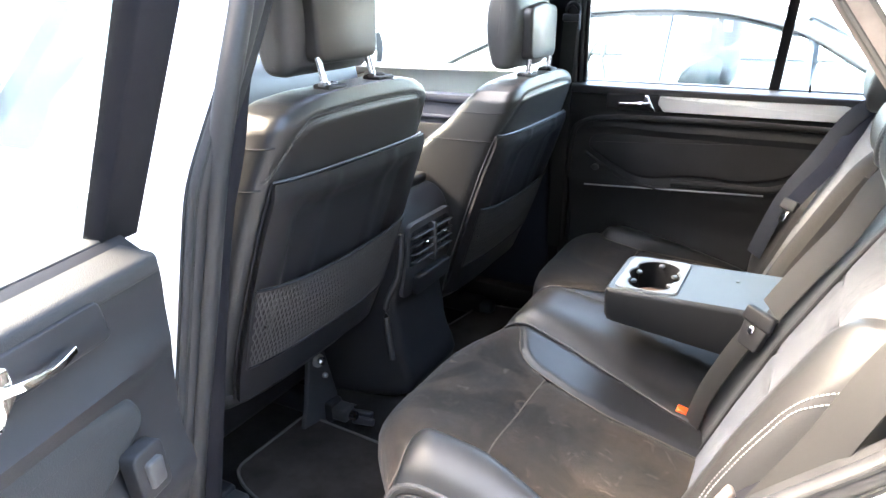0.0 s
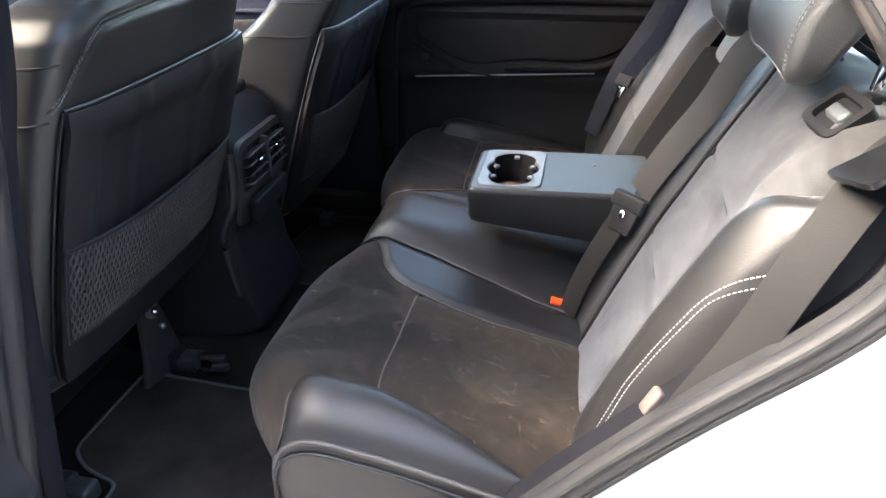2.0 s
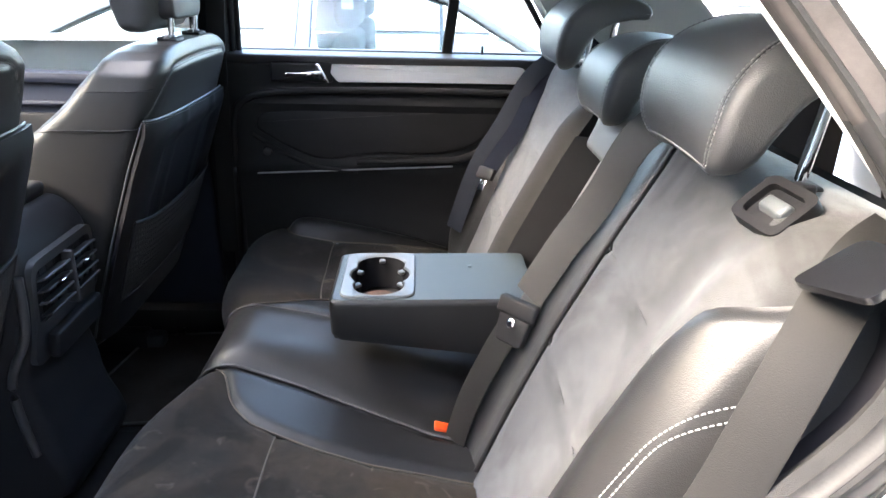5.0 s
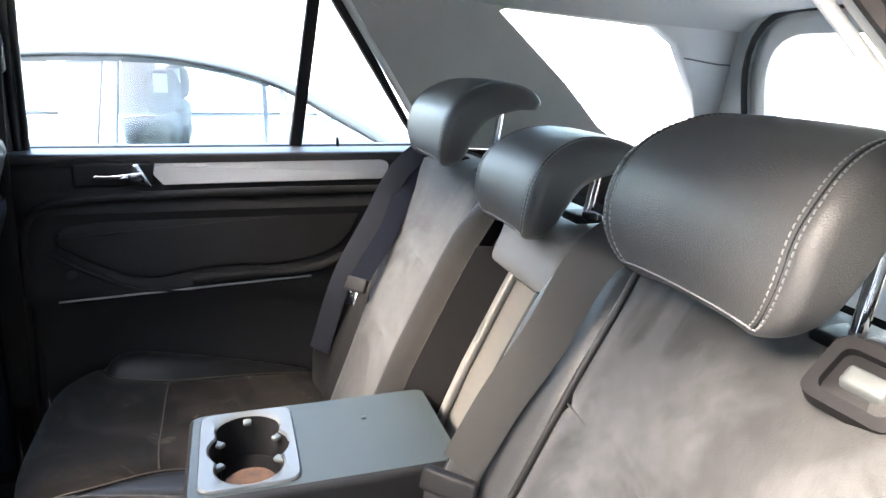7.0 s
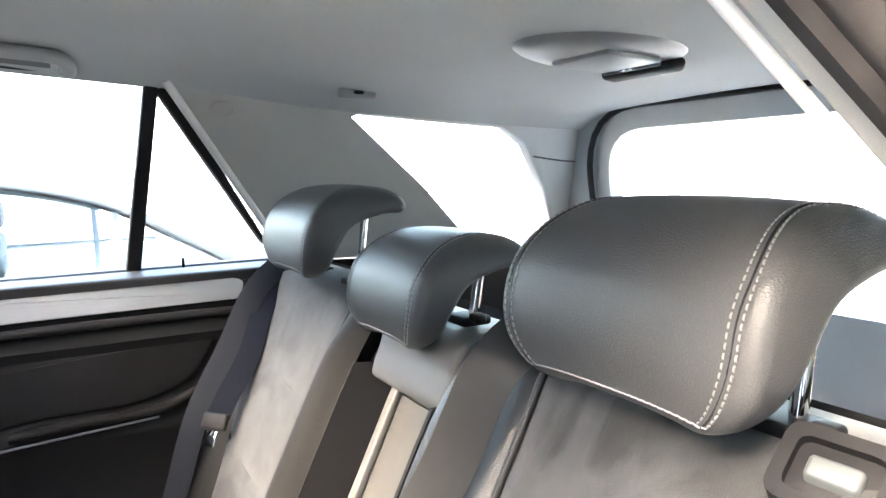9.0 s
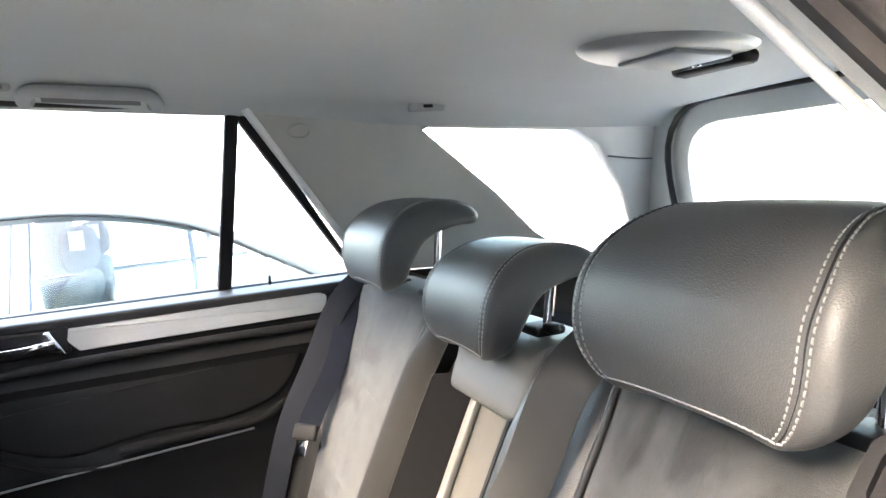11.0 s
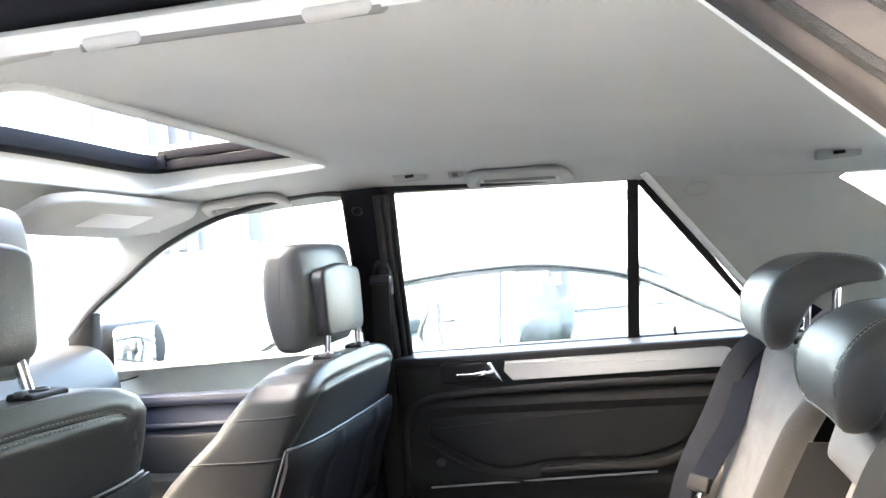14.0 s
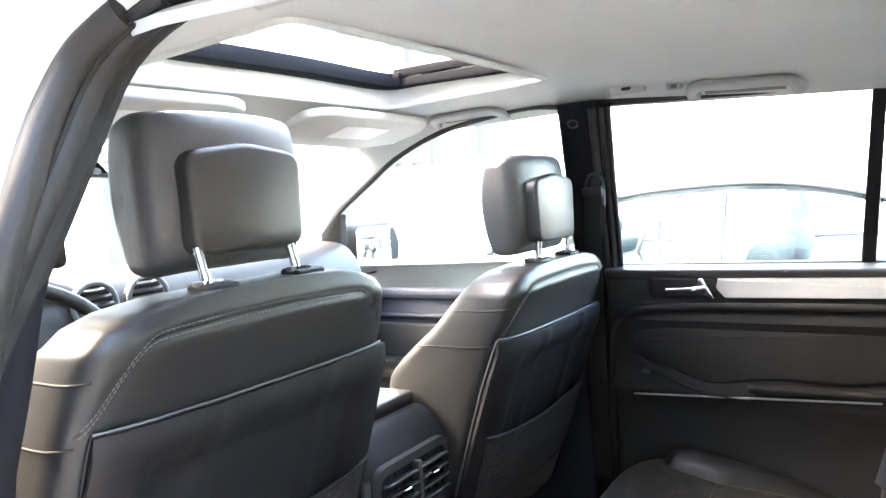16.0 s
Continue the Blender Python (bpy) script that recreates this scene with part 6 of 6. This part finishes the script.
# ---- dashboard, wheel, windscreen, visors ----
dash = thing("dashboard", (-1.9, 0, 1.0), "dark dashboard with round silver-ringed vents", "dashboard")
prof = cr([(-1.72, 1.05), (-1.70, 1.20), (-1.74, 1.29), (-1.82, 1.325), (-2.0, 1.315), (-2.2, 1.26), (-2.2, 0.8), (-1.80, 0.8)], 5, closed=True)
swell("body", prof, 0.70, 0.03, lambda a, b, w: (a, w, b), PLASTIC_GREY, dash)
for y in (-0.20, -0.075):
    ringp = [(-1.690, y + 0.048 * math.cos(a), 1.262 + 0.048 * math.sin(a)) for a in span(0, 6.283, 28)[:-1]]
    tube("vent_ring", ringp, 0.006, SILVER, dash, "silver vent ring", closed=True, up=(1, 0, 0))
    slab("vent_bowl", [(y + 0.046 * math.cos(a), 1.262 + 0.046 * math.sin(a)) for a in span(0, 6.283, 28)[:-1]], lambda u, z, d: (-1.698 - d, u, z), 0.02, PLASTIC, dash)
    for k in range(5):
        zz = 1.262 + 0.016 * (k - 2)
        rounded_box("vent_slat", (0.014, 2 * math.sqrt(0.046 ** 2 - (zz - 1.262) ** 2) - 0.006, 0.004), 0.001, pose(-1.692, y, zz, 0, 20, 0), PLASTIC_GREY, dash)
swell("hood", cr([(-1.72, 1.30), (-1.74, 1.345), (-1.84, 1.36), (-1.95, 1.32)], 5) + [V(-1.95, 1.30)], 0.19, 0.03, lambda a, b, w: (a, w - 0.39, b - 0.05 * (w / 0.19) ** 2), PLASTIC, dash, "black instrument hood")
wheel = thing("steering_wheel", (-1.60, -0.39, 1.15), "black leather steering wheel with silver spokes", "steering wheel")
wm = pose(-1.585, -0.39, 1.155, 0, -24, 0)
tube("rim", [wm @ V(0, 0.185 * math.cos(a), 0.185 * math.sin(a)) for a in span(0, 6.283, 48)[:-1]], 0.015, LEATHER, wheel, closed=True, up=(1, 0, 0.2), n=10)
swell("hub", fillet([(-0.08, -0.07), (0.08, -0.07), (0.075, 0.06), (-0.075, 0.06)], 0.03, 4), 0.022, 0.012, lambda a, b, w: wm @ V(w - 0.03, a, b), PLASTIC, wheel)
for a in (0.15, math.pi - 0.15, -math.pi / 2):
    sweep("spoke", [wm @ V(-0.02 * (1 - t), (0.06 + 0.12 * t) * math.cos(a), (0.06 + 0.12 * t) * math.sin(a)) for t in span(0, 1, 4)], box_section(0.035, 0.012, 0.004), SILVER, wheel, up=(1, 0, 0.4))
shield = sheet("windscreen", span(-0.66, 0.66, 10), span(0, 1, 8), lambda y, v: (-2.15 + 0.58 * v + 0.12 * (y / 0.66) ** 2, y * (1 - 0.14 * v), 1.24 + 0.41 * v), 0.005, GLASS)
shield.visible_shadow = False
tagged(shield, "raked clear windscreen", "windscreen", kind="structure")
for s in (1, -1):
    v = thing("sun_visor", (-1.4, s * 0.32, 1.63), "pale grey folded sun visor", "sun visor", group="sun visors")
    vis = fillet([(0.075, -1.30), (0.13, -1.275), (0.50, -1.28), (0.545, -1.33), (0.535, -1.43), (0.44, -1.475), (0.25, -1.47), (0.10, -1.455)], 0.025, 4)
    slab("flap", vis, lambda y, x, d: (x, s * y, 1.626 + 0.24 * (x + 1.30) + d - 0.02 * (y - 0.3) ** 2), 0.018, VISOR, v, bevel=0.007)
    slab("label", fillet([(0.24, -1.40), (0.40, -1.40), (0.40, -1.33), (0.24, -1.33)], 0.004, 2), lambda y, x, d: (x, s * y, 1.6235 + 0.24 * (x + 1.30) + d - 0.02 * (y - 0.3) ** 2), 0.002, PLASTIC_PALE, v, "pale warning label", bevel=0.0005)
    rod("pivot", (-1.44, s * 0.545, 1.60), (-1.42, s * 0.56, 1.625), 0.008, PLASTIC_PALE, v)
header = sweep("header_trim", [(-1.585 + 0.02 * (y / 0.5) ** 2, y, 1.640 - 0.02 * (y / 0.5) ** 2) for y in span(-0.56, 0.56, 12)], box_section(0.09, 0.03, 0.012), HEADLINER)
tagged(header, "pale headliner edge above the windscreen", "roof trim", kind="structure")
rv = thing("rear_view_mirror", (-1.72, -0.11, 1.57), "dark interior rear-view mirror", "mirror")
rounded_box("housing", (0.04, 0.22, 0.065), 0.018, pose(-1.72, -0.10, 1.565, 0, 0, 12), PLASTIC_GREY, rv)
rounded_box("glass", (0.004, 0.20, 0.05), 0.001, pose(-1.6985, -0.095, 1.565, 0, 0, 12), MIRROR, rv)
rod("stem", (-1.74, -0.1, 1.59), (-1.72, -0.08, 1.645), 0.010, PLASTIC_GREY, rv)
om = thing("wing_mirror", (-1.75, 0.95, 1.25), "silver wing mirror with dark edge", "wing mirror")
swell("housing", fillet([(0.74, 1.19), (1.02, 1.19), (1.055, 1.28), (1.02, 1.37), (0.75, 1.375)], 0.04, 5), 0.05, 0.03, lambda a, b, w: (-1.86 + w, a, b), PLASTIC, om)
slab("glass", fillet([(0.75, 1.205), (1.01, 1.202), (1.04, 1.28), (1.01, 1.355), (0.76, 1.360)], 0.035, 5), lambda y, z, d: (-1.806 - d - 0.15 * (y - 0.95), y, z), 0.004, MIRROR, om, "mirror glass", bevel=0.001)
bonnet = sheet("bonnet", span(-0.85, 0.85, 10), span(0, 1, 8), lambda y, v: (-2.2 - 1.1 * v, y, 1.22 - 0.10 * v - 0.10 * (y / 0.85) ** 4), 0.02, PAINT)
tagged(bonnet, "silver painted bonnet", "bonnet", kind="structure")

# floor mats
mat_left = [(-1.29, -0.225), (-0.98, -0.245), (-0.82, -0.25), (-0.82, -0.66), (-1.15, -0.66), (-1.155, -0.545), (-1.24, -0.52), (-1.295, -0.48)]
mat_right = [(-1.16, 0.63), (-0.84, 0.66), (-0.82, 0.22), (-1.18, 0.20), (-1.22, 0.26)]
for outline, r in ((mat_left, [0.03, 0.03, 0.03, 0.03, 0.02, 0.02, 0.03, 0.03]), (mat_right, 0.03)):
    outline = outline[::-1] if outline is mat_left else outline
    r = r[::-1] if isinstance(r, list) else r
    lp = fillet(outline, r, 5)
    m = thing("floor_mat", (outline[0][0], outline[0][1], 0.42), "dark brown carpet floor mat with bound edge", "floor mat", group="rear floor mats")
    slab("carpet_face", lp, lambda x, y, dd: (x, y, 0.434 - dd + 0.03 * sm(-0.88, -0.80, x)), 0.010, MAT_CARPET, m, bevel=0.003)
    tube("binding", [(q.x, q.y, 0.434 + 0.03 * sm(-0.88, -0.80, q.x)) for q in lp], 0.004, MAT_EDGE, m, closed=True, n=6)
cuff = thing("rail_cover", (-1.24, -0.20, 0.44), "bright bolt and black bracket under the front seat", "seat bracket")
slab("bracket", fillet([(-0.07, 0.40), (0.05, 0.40), (0.05, 0.47), (0.015, 0.615), (-0.035, 0.615), (-0.05, 0.48)], 0.012, 3), lambda a, b, d: (-1.235 + 0.2 * a - d, -0.215 + a, b + 0.02), 0.012, PLASTIC_GREY, cuff, bevel=0.003)
rod("bolt", (-1.238, -0.222, 0.612), (-1.214, -0.226, 0.616), 0.011, CHROME, cuff, "bright bolt head")
rod("washer", (-1.240, -0.222, 0.611), (-1.230, -0.224, 0.613), 0.018, ALU_DIM, cuff)
rod("bolt_nut", (-1.238, -0.205, 0.560), (-1.222, -0.208, 0.563), 0.007, ALU_DIM, cuff)
for k in range(3):
    rounded_box("connector", (0.06, 0.014, 0.02), 0.004, pose(-1.16 + 0.02 * k, -0.15 - 0.025 * k, 0.452, 0, 0, 12), PLASTIC_GREY, cuff, "black plug")

# ---- the yard ----
ground = sheet("ground", span(-60, 60, 24), span(-60, 60, 24), lambda x, y: (x, y, 0.012 * math.sin(x * 0.7) * math.sin(y * 0.9)), 0.2, CONCRETE)
tagged(ground, "pale concrete yard", "ground", kind="structure")


def neighbour(name, label):
    """A small saloon; its near flank stands on y = 0, x runs to its rear, its rear side glass ends at x = 0."""
    c = thing(name, (0, 0, 0), label, "parked car", group="parked cars")
    W, lean = 1.66, 0.30
    side = lambda y0, s: (lambda x, z, d: (x, y0 + s * (d + lean * max(0.0, z - 1.08)), z))
    low = [(-3.2, 0.30), (1.1, 0.30), (1.18, 0.60), (1.15, 0.98), (0.55, 1.04), (0.0, 1.09), (-1.7, 1.06), (-2.0, 1.02), (-3.0, 0.86), (-3.3, 0.60)]
    swell("body", fillet(low, 0.06, 4), W / 2, 0.06, lambda a, b, w: (a, W / 2 + w, b), PAINT_BLUE, c, steps=5)
    arch = cr([(-2.05, 1.06), (-1.60, 1.27), (-1.25, 1.385), (-0.87, 1.418), (-0.55, 1.405), (-0.25, 1.335), (-0.02, 1.215), (0.20, 1.09)], 6)
    for y0, s in ((0.03, 1), (W - 0.03, -1)):
        f = side(y0, s)
        sweep("roof_rail", [f(q.x, q.y, 0) for q in arch], box_section(0.035, 0.045, 0.01), PAINT_BLUE, c, up=(0, -s, 0.4))
        for lp in ([(-0.985, 1.08), (-0.845, 1.08), (-0.815, 1.41), (-0.93, 1.41)], [(-0.845, 1.08), (-0.785, 1.08), (-0.765, 1.40), (-0.815, 1.41)], [(-0.215, 1.085), (-0.185, 1.085), (-0.20, 1.30), (-0.225, 1.315)]):
            slab("pillar", lp, f, 0.03, PANEL_BLUE, c, bevel=0.006)
        sweep("sill_line", [f(x, 1.085, -0.004) for x in span(-1.75, 0.10, 10)], box_section(0.02, 0.02, 0.005), GREYPOST, c, up=(0, -s, 0.2))
        for a, b in ((-1.72, -0.975), (-0.785, -0.215), (-0.185, 0.0)):
            top = [q for q in arch if a - 0.02 <= q.x <= b + 0.02]
            pane = slab("side_glass", [V(a, 1.085), V(b, 1.085)] + [V(q.x, q.y - 0.02) for q in reversed(top)], f, 0.004, GLASS_TINT, c, bevel=0.001)
            pane.visible_shadow = False
    rx = [q for q in arch if -1.27 < q.x < -0.24]
    sheet("roof", [q.x for q in rx], span(0, 1, 8), lambda x, v: (x, 0.03 + 0.09 + (W - 0.24) * v, float(np.interp(x, [q.x for q in rx], [q.y for q in rx])) + 0.03 * math.sin(math.pi * v)), 0.03, PAINT_BLUE, c)
    for a, b in (((-2.0, 1.07), (-1.27, 1.38)), ((-0.24, 1.335), (0.25, 1.09))):
        g = sheet("screen_glass", [0, 1], span(0, 1, 4), lambda u, v: (a[0] + (b[0] - a[0]) * u, 0.10 + (W - 0.2) * v, a[1] + (b[1] - a[1]) * u), 0.005, GLASS_TINT, c)
        g.visible_shadow = False
    for sx, sy in ((-0.74, 0.42), (-0.74, 1.22), (0.02, 0.42), (0.02, 1.22)):
        k = 1 if sx < -0.5 else 0.7
        st = swell("seat", cr([(sx - 0.10, 0.75), (sx + 0.04, 0.75), (sx + 0.12, 1.0), (sx + 0.14, 1.16 * k + 0.33 * (1 - k)), (sx + 0.04, 1.16 * k + 0.33 * (1 - k)), (sx - 0.06, 0.95)], 4, closed=True), 0.23, 0.04, lambda a, b, w: (a, sy + w, b), SEAT_PALE if sx > -0.5 else SEAT_DARK, c)
        if sx < -0.5:
            swell("headrest", cr([(sx + 0.04, 1.20), (sx + 0.03, 1.33), (sx + 0.08, 1.36), (sx + 0.14, 1.33), (sx + 0.14, 1.21)], 4, closed=True), 0.12, 0.03, lambda a, b, w: (a, sy + w, b), SEAT_DARK, st)
            rounded_box("tag", (0.05, 0.004, 0.07), 0.001, pose(sx + 0.09, sy - 0.124, 1.31), PLASTIC_PALE, st, "white paper tag")
            for e in (-0.05, 0.05):
                rod("post", (sx + 0.09, sy + e, 1.10), (sx + 0.09, sy + e, 1.24), 0.008, CHROME, st)
    swell("dashboard", cr([(-1.62, 0.95), (-1.56, 1.10), (-1.66, 1.15), (-1.90, 1.10), (-1.92, 0.95)], 4, closed=True), W / 2 - 0.10, 0.05, lambda a, b, w: (a, W / 2 + w, b), SEAT_DARK, c, "dark dashboard")
    tube("steering_wheel", [(-1.42 + 0.05 * math.sin(a), 1.20 + 0.18 * math.cos(a), 1.07 + 0.17 * math.sin(a)) for a in span(0, 6.283, 28)[:-1]], 0.016, PLASTIC_GREY, c, "dark steering wheel", closed=True)
    swell("wing_mirror", fillet([(-1.62, 1.13), (-1.44, 1.12), (-1.42, 1.22), (-1.60, 1.24)], 0.03, 4), 0.08, 0.03, lambda a, b, w: (a + 0.3, -0.10 + w, b + 0.09), GREYPOST, c, "mirror")
    for wx in (-2.55, 0.35):
        for wy in (0.08, W - 0.08):
            t = loft("wheel", [[(wx + r * math.cos(a), wy + o, 0.31 + r * math.sin(a)) for a in span(0, 6.283, 28)[:-1]] for r, o in ((0.2, -0.095), (0.29, -0.10), (0.31, -0.07), (0.31, 0.07), (0.29, 0.10), (0.2, 0.095))], RUBBER, c, "black tyre")
            loft("rim", [[(wx + r * math.cos(a), wy + o, 0.31 + r * math.sin(a)) for a in span(0, 6.283, 20)[:-1]] for r, o in ((0.205, -0.10), (0.19, -0.085), (0.05, -0.09), (0.04, -0.10))], SILVER, t, "silver rim")
    return c


car = neighbour("parked_car", "silver-blue small saloon parked alongside")
car.matrix_world = pose(-0.06, 1.72, 0)
copy_thing(car, pose(5.2, -1.6, 0, 0, 0, 90))
far = thing("far_building", (-16, 0, 0), "tall white building with grey columns", "building")
rounded_box("wall", (1.0, 60, 10), 0.05, pose(-17, 0, 5), WHITEWALL, far)
for k in range(13):
    rounded_box("column", (0.8, 0.9, 10), 0.05, pose(-16.2, -27 + 4.5 * k, 5), PALE_POST, far)
for y, w in ((18.75, 0.8), (20.55, 0.5), (21.9, 1.2)):
    rounded_box("column", (0.6, w, 10), 0.05, pose(-16.3, y, 5), PALE_POST, far)
rod("sign_disc", (-16.5, 15.92, 6.72), (-16.3, 15.92, 6.72), 0.42, TEAL, far, "round teal sign")
for z in (3.2, 9.6):
    rounded_box("floor_band", (0.5, 60, 0.35), 0.03, pose(-16.35, 0, z), WHITEWALL, far)
wallr = rounded_box("yard_wall", (60, 0.3, 2.4), 0.03, pose(0, 14, 1.2), WHITEWALL)
tagged(wallr, "long white yard wall", "wall", kind="structure")

# unseen wall behind the camera, added to cut light through the open door
wallb = rounded_box("light_block_wall", (9, 0.25, 3.0), 0.03, pose(1.6, -2.35, 1.5), DARKWALL)
tagged(wallb, "unseen dark grey wall added to block light from the left", "wall", kind="structure")

fence = thing("yard_fence", (10, 13.4, 0), "thin dark steel rails on posts before the yard wall", "fence")
for z in (0.97, 0.52):
    rod("rail", (3, 13.4, z), (34, 13.4, z), 0.022, GREYPOST, fence)
for k in range(6):
    rod("post", (3.5 + 6 * k, 13.44, 0.0), (3.5 + 6 * k, 13.44, 0.98), 0.02, GREYPOST, fence)

# outside of the own car: wings, nose and wheels
for s in (1, -1):
    wing = slab("front_wing", [(-3.15, 0.50), (-2.95, 0.50), (-2.88, 0.72), (-2.62, 0.80), (-2.36, 0.72), (-2.28, 0.45), (-2.05, 0.45), (-2.05, 1.20), (-2.45, 1.17), (-3.10, 1.02)], lambda x, z, d: (x, s * (0.90 + d - 0.10 * max(0.0, -2.6 - x)), z), 0.012, PAINT, bevel=0.004)
    tagged(wing, "silver painted front wing", "car wing", kind="structure")
    for wx in (-2.62, 0.28):
        w = thing("wheel", (wx, s * 0.82, 0.36), "black tyre on a silver rim", "car wheel", group="wheels of the car")
        loft("tyre", [[(wx + r * math.cos(a), s * (0.80 + o), 0.36 + r * math.sin(a)) for a in span(0, 6.283, 32)[:-1]] for r, o in ((0.23, -0.12), (0.34, -0.125), (0.36, -0.09), (0.36, 0.07), (0.34, 0.105), (0.23, 0.10))], RUBBER, w)
        loft("rim", [[(wx + r * math.cos(a), s * (0.80 + o), 0.36 + r * math.sin(a)) for a in span(0, 6.283, 24)[:-1]] for r, o in ((0.235, 0.09), (0.22, 0.07), (0.06, 0.085), (0.05, 0.095))], SILVER, w)
nose_front = swell("front_bumper", fillet([(-3.32, 0.40), (-3.10, 0.32), (-3.06, 1.02), (-3.20, 1.00), (-3.30, 0.80)], 0.05, 4), 0.86, 0.08, lambda a, b, w: (a + 0.16 * (w / 0.86) ** 2, w, b), PAINT)
tagged(nose_front, "silver painted front bumper and grille", "bumper", kind="structure")
tail_low = swell("rear_bumper", fillet([(0.86, 0.40), (1.08, 0.42), (1.10, 0.72), (0.98, 0.84), (0.86, 0.84)], 0.04, 4), 0.88, 0.08, lambda a, b, w: (a - 0.10 * (w / 0.88) ** 2, w, b), PAINT)
tagged(tail_low, "silver painted rear bumper", "bumper", kind="structure")
gate = slab("tailgate_skin", fillet([(-0.74, 0.80), (0.74, 0.80), (0.70, 1.10), (-0.70, 1.10)], 0.04, 4), lambda y, z, d: (0.99 - d - 0.25 * (z - 1.0), y, z), 0.02, PAINT)
tagged(gate, "silver painted lower tailgate", "tailgate skin", kind="structure")


# shrubs and a teal hand cart at the front of the yard
def shrub(cx, cy, h, seed):
    rnd = random.Random(seed)
    b = thing("shrub", (cx, cy, 0), "low green shrub with loose leaves", "shrub", group="shrubs in the yard")
    verts, faces = [], []
    for k in range(7):
        a, l = rnd.uniform(0, 6.28), rnd.uniform(0.6, 1.0) * h
        tip = V(cx + 0.5 * l * math.cos(a), cy + 0.5 * l * math.sin(a), l)
        tube("stem", cr([(cx, cy, 0), (cx + 0.12 * l * math.cos(a), cy + 0.12 * l * math.sin(a), 0.5 * l), tuple(tip)], 4), 0.012, BARK, b, n=6)
        for j in range(60):
            f = rnd.uniform(0.35, 1.05)
            c = V(cx, cy, 0).lerp(tip, f) + V(rnd.gauss(0, 0.13), rnd.gauss(0, 0.13), rnd.gauss(0, 0.10))
            u = V(rnd.gauss(0, 1), rnd.gauss(0, 1), rnd.gauss(0, 0.6)).normalized()
            w = u.cross(V(rnd.gauss(0, 1), rnd.gauss(0, 1), 1)).normalized()
            o, e = len(verts), rnd.uniform(0.05, 0.09)
            verts += [c - u * e, c + w * e * 0.4, c + u * e, c - w * e * 0.4]
            faces.append((o, o + 1, o + 2, o + 3))
    tagged(part("leaves", mesh_of("leaves", verts, faces), FOLIAGE, b), kind="stuff")


for k, (x, y, h) in enumerate(((-8.2, -5.2, 0.9), (-10.5, -7.2, 1.3), (-11.5, -6.3, 1.1), (-13.5, -9.5, 1.5))):
    shrub(x, y, h, k)
cart = thing("hand_cart", (-9.7, -6.6, 0), "small teal painted hand cart", "cart")
ring_slab("tub", fillet([(-0.5, -0.35), (0.5, -0.35), (0.5, 0.35), (-0.5, 0.35)], 0.06, 4), fillet([(-0.46, -0.31), (0.46, -0.31), (0.46, 0.31), (-0.46, 0.31)], 0.05, 4), lambda a, b, d: (-9.7 + a, -6.6 + b, 0.75 - d), 0.42, TEAL, cart)
rounded_box("bottom", (0.94, 0.64, 0.03), 0.01, pose(-9.7, -6.6, 0.36), TEAL, cart)
for y in (-6.9, -6.3):
    loft("wheel", [[(-9.7 + r * math.cos(a), y + o, 0.2 + r * math.sin(a)) for a in span(0, 6.283, 20)[:-1]] for r, o in ((0.02, -0.03), (0.19, -0.03), (0.2, 0.0), (0.19, 0.03), (0.02, 0.03))], RUBBER, cart)
tube("handle", cr([(-9.2, -6.8, 0.7), (-8.8, -6.8, 0.95), (-8.8, -6.4, 0.95), (-9.2, -6.4, 0.7)], 5), 0.015, TEAL, cart)
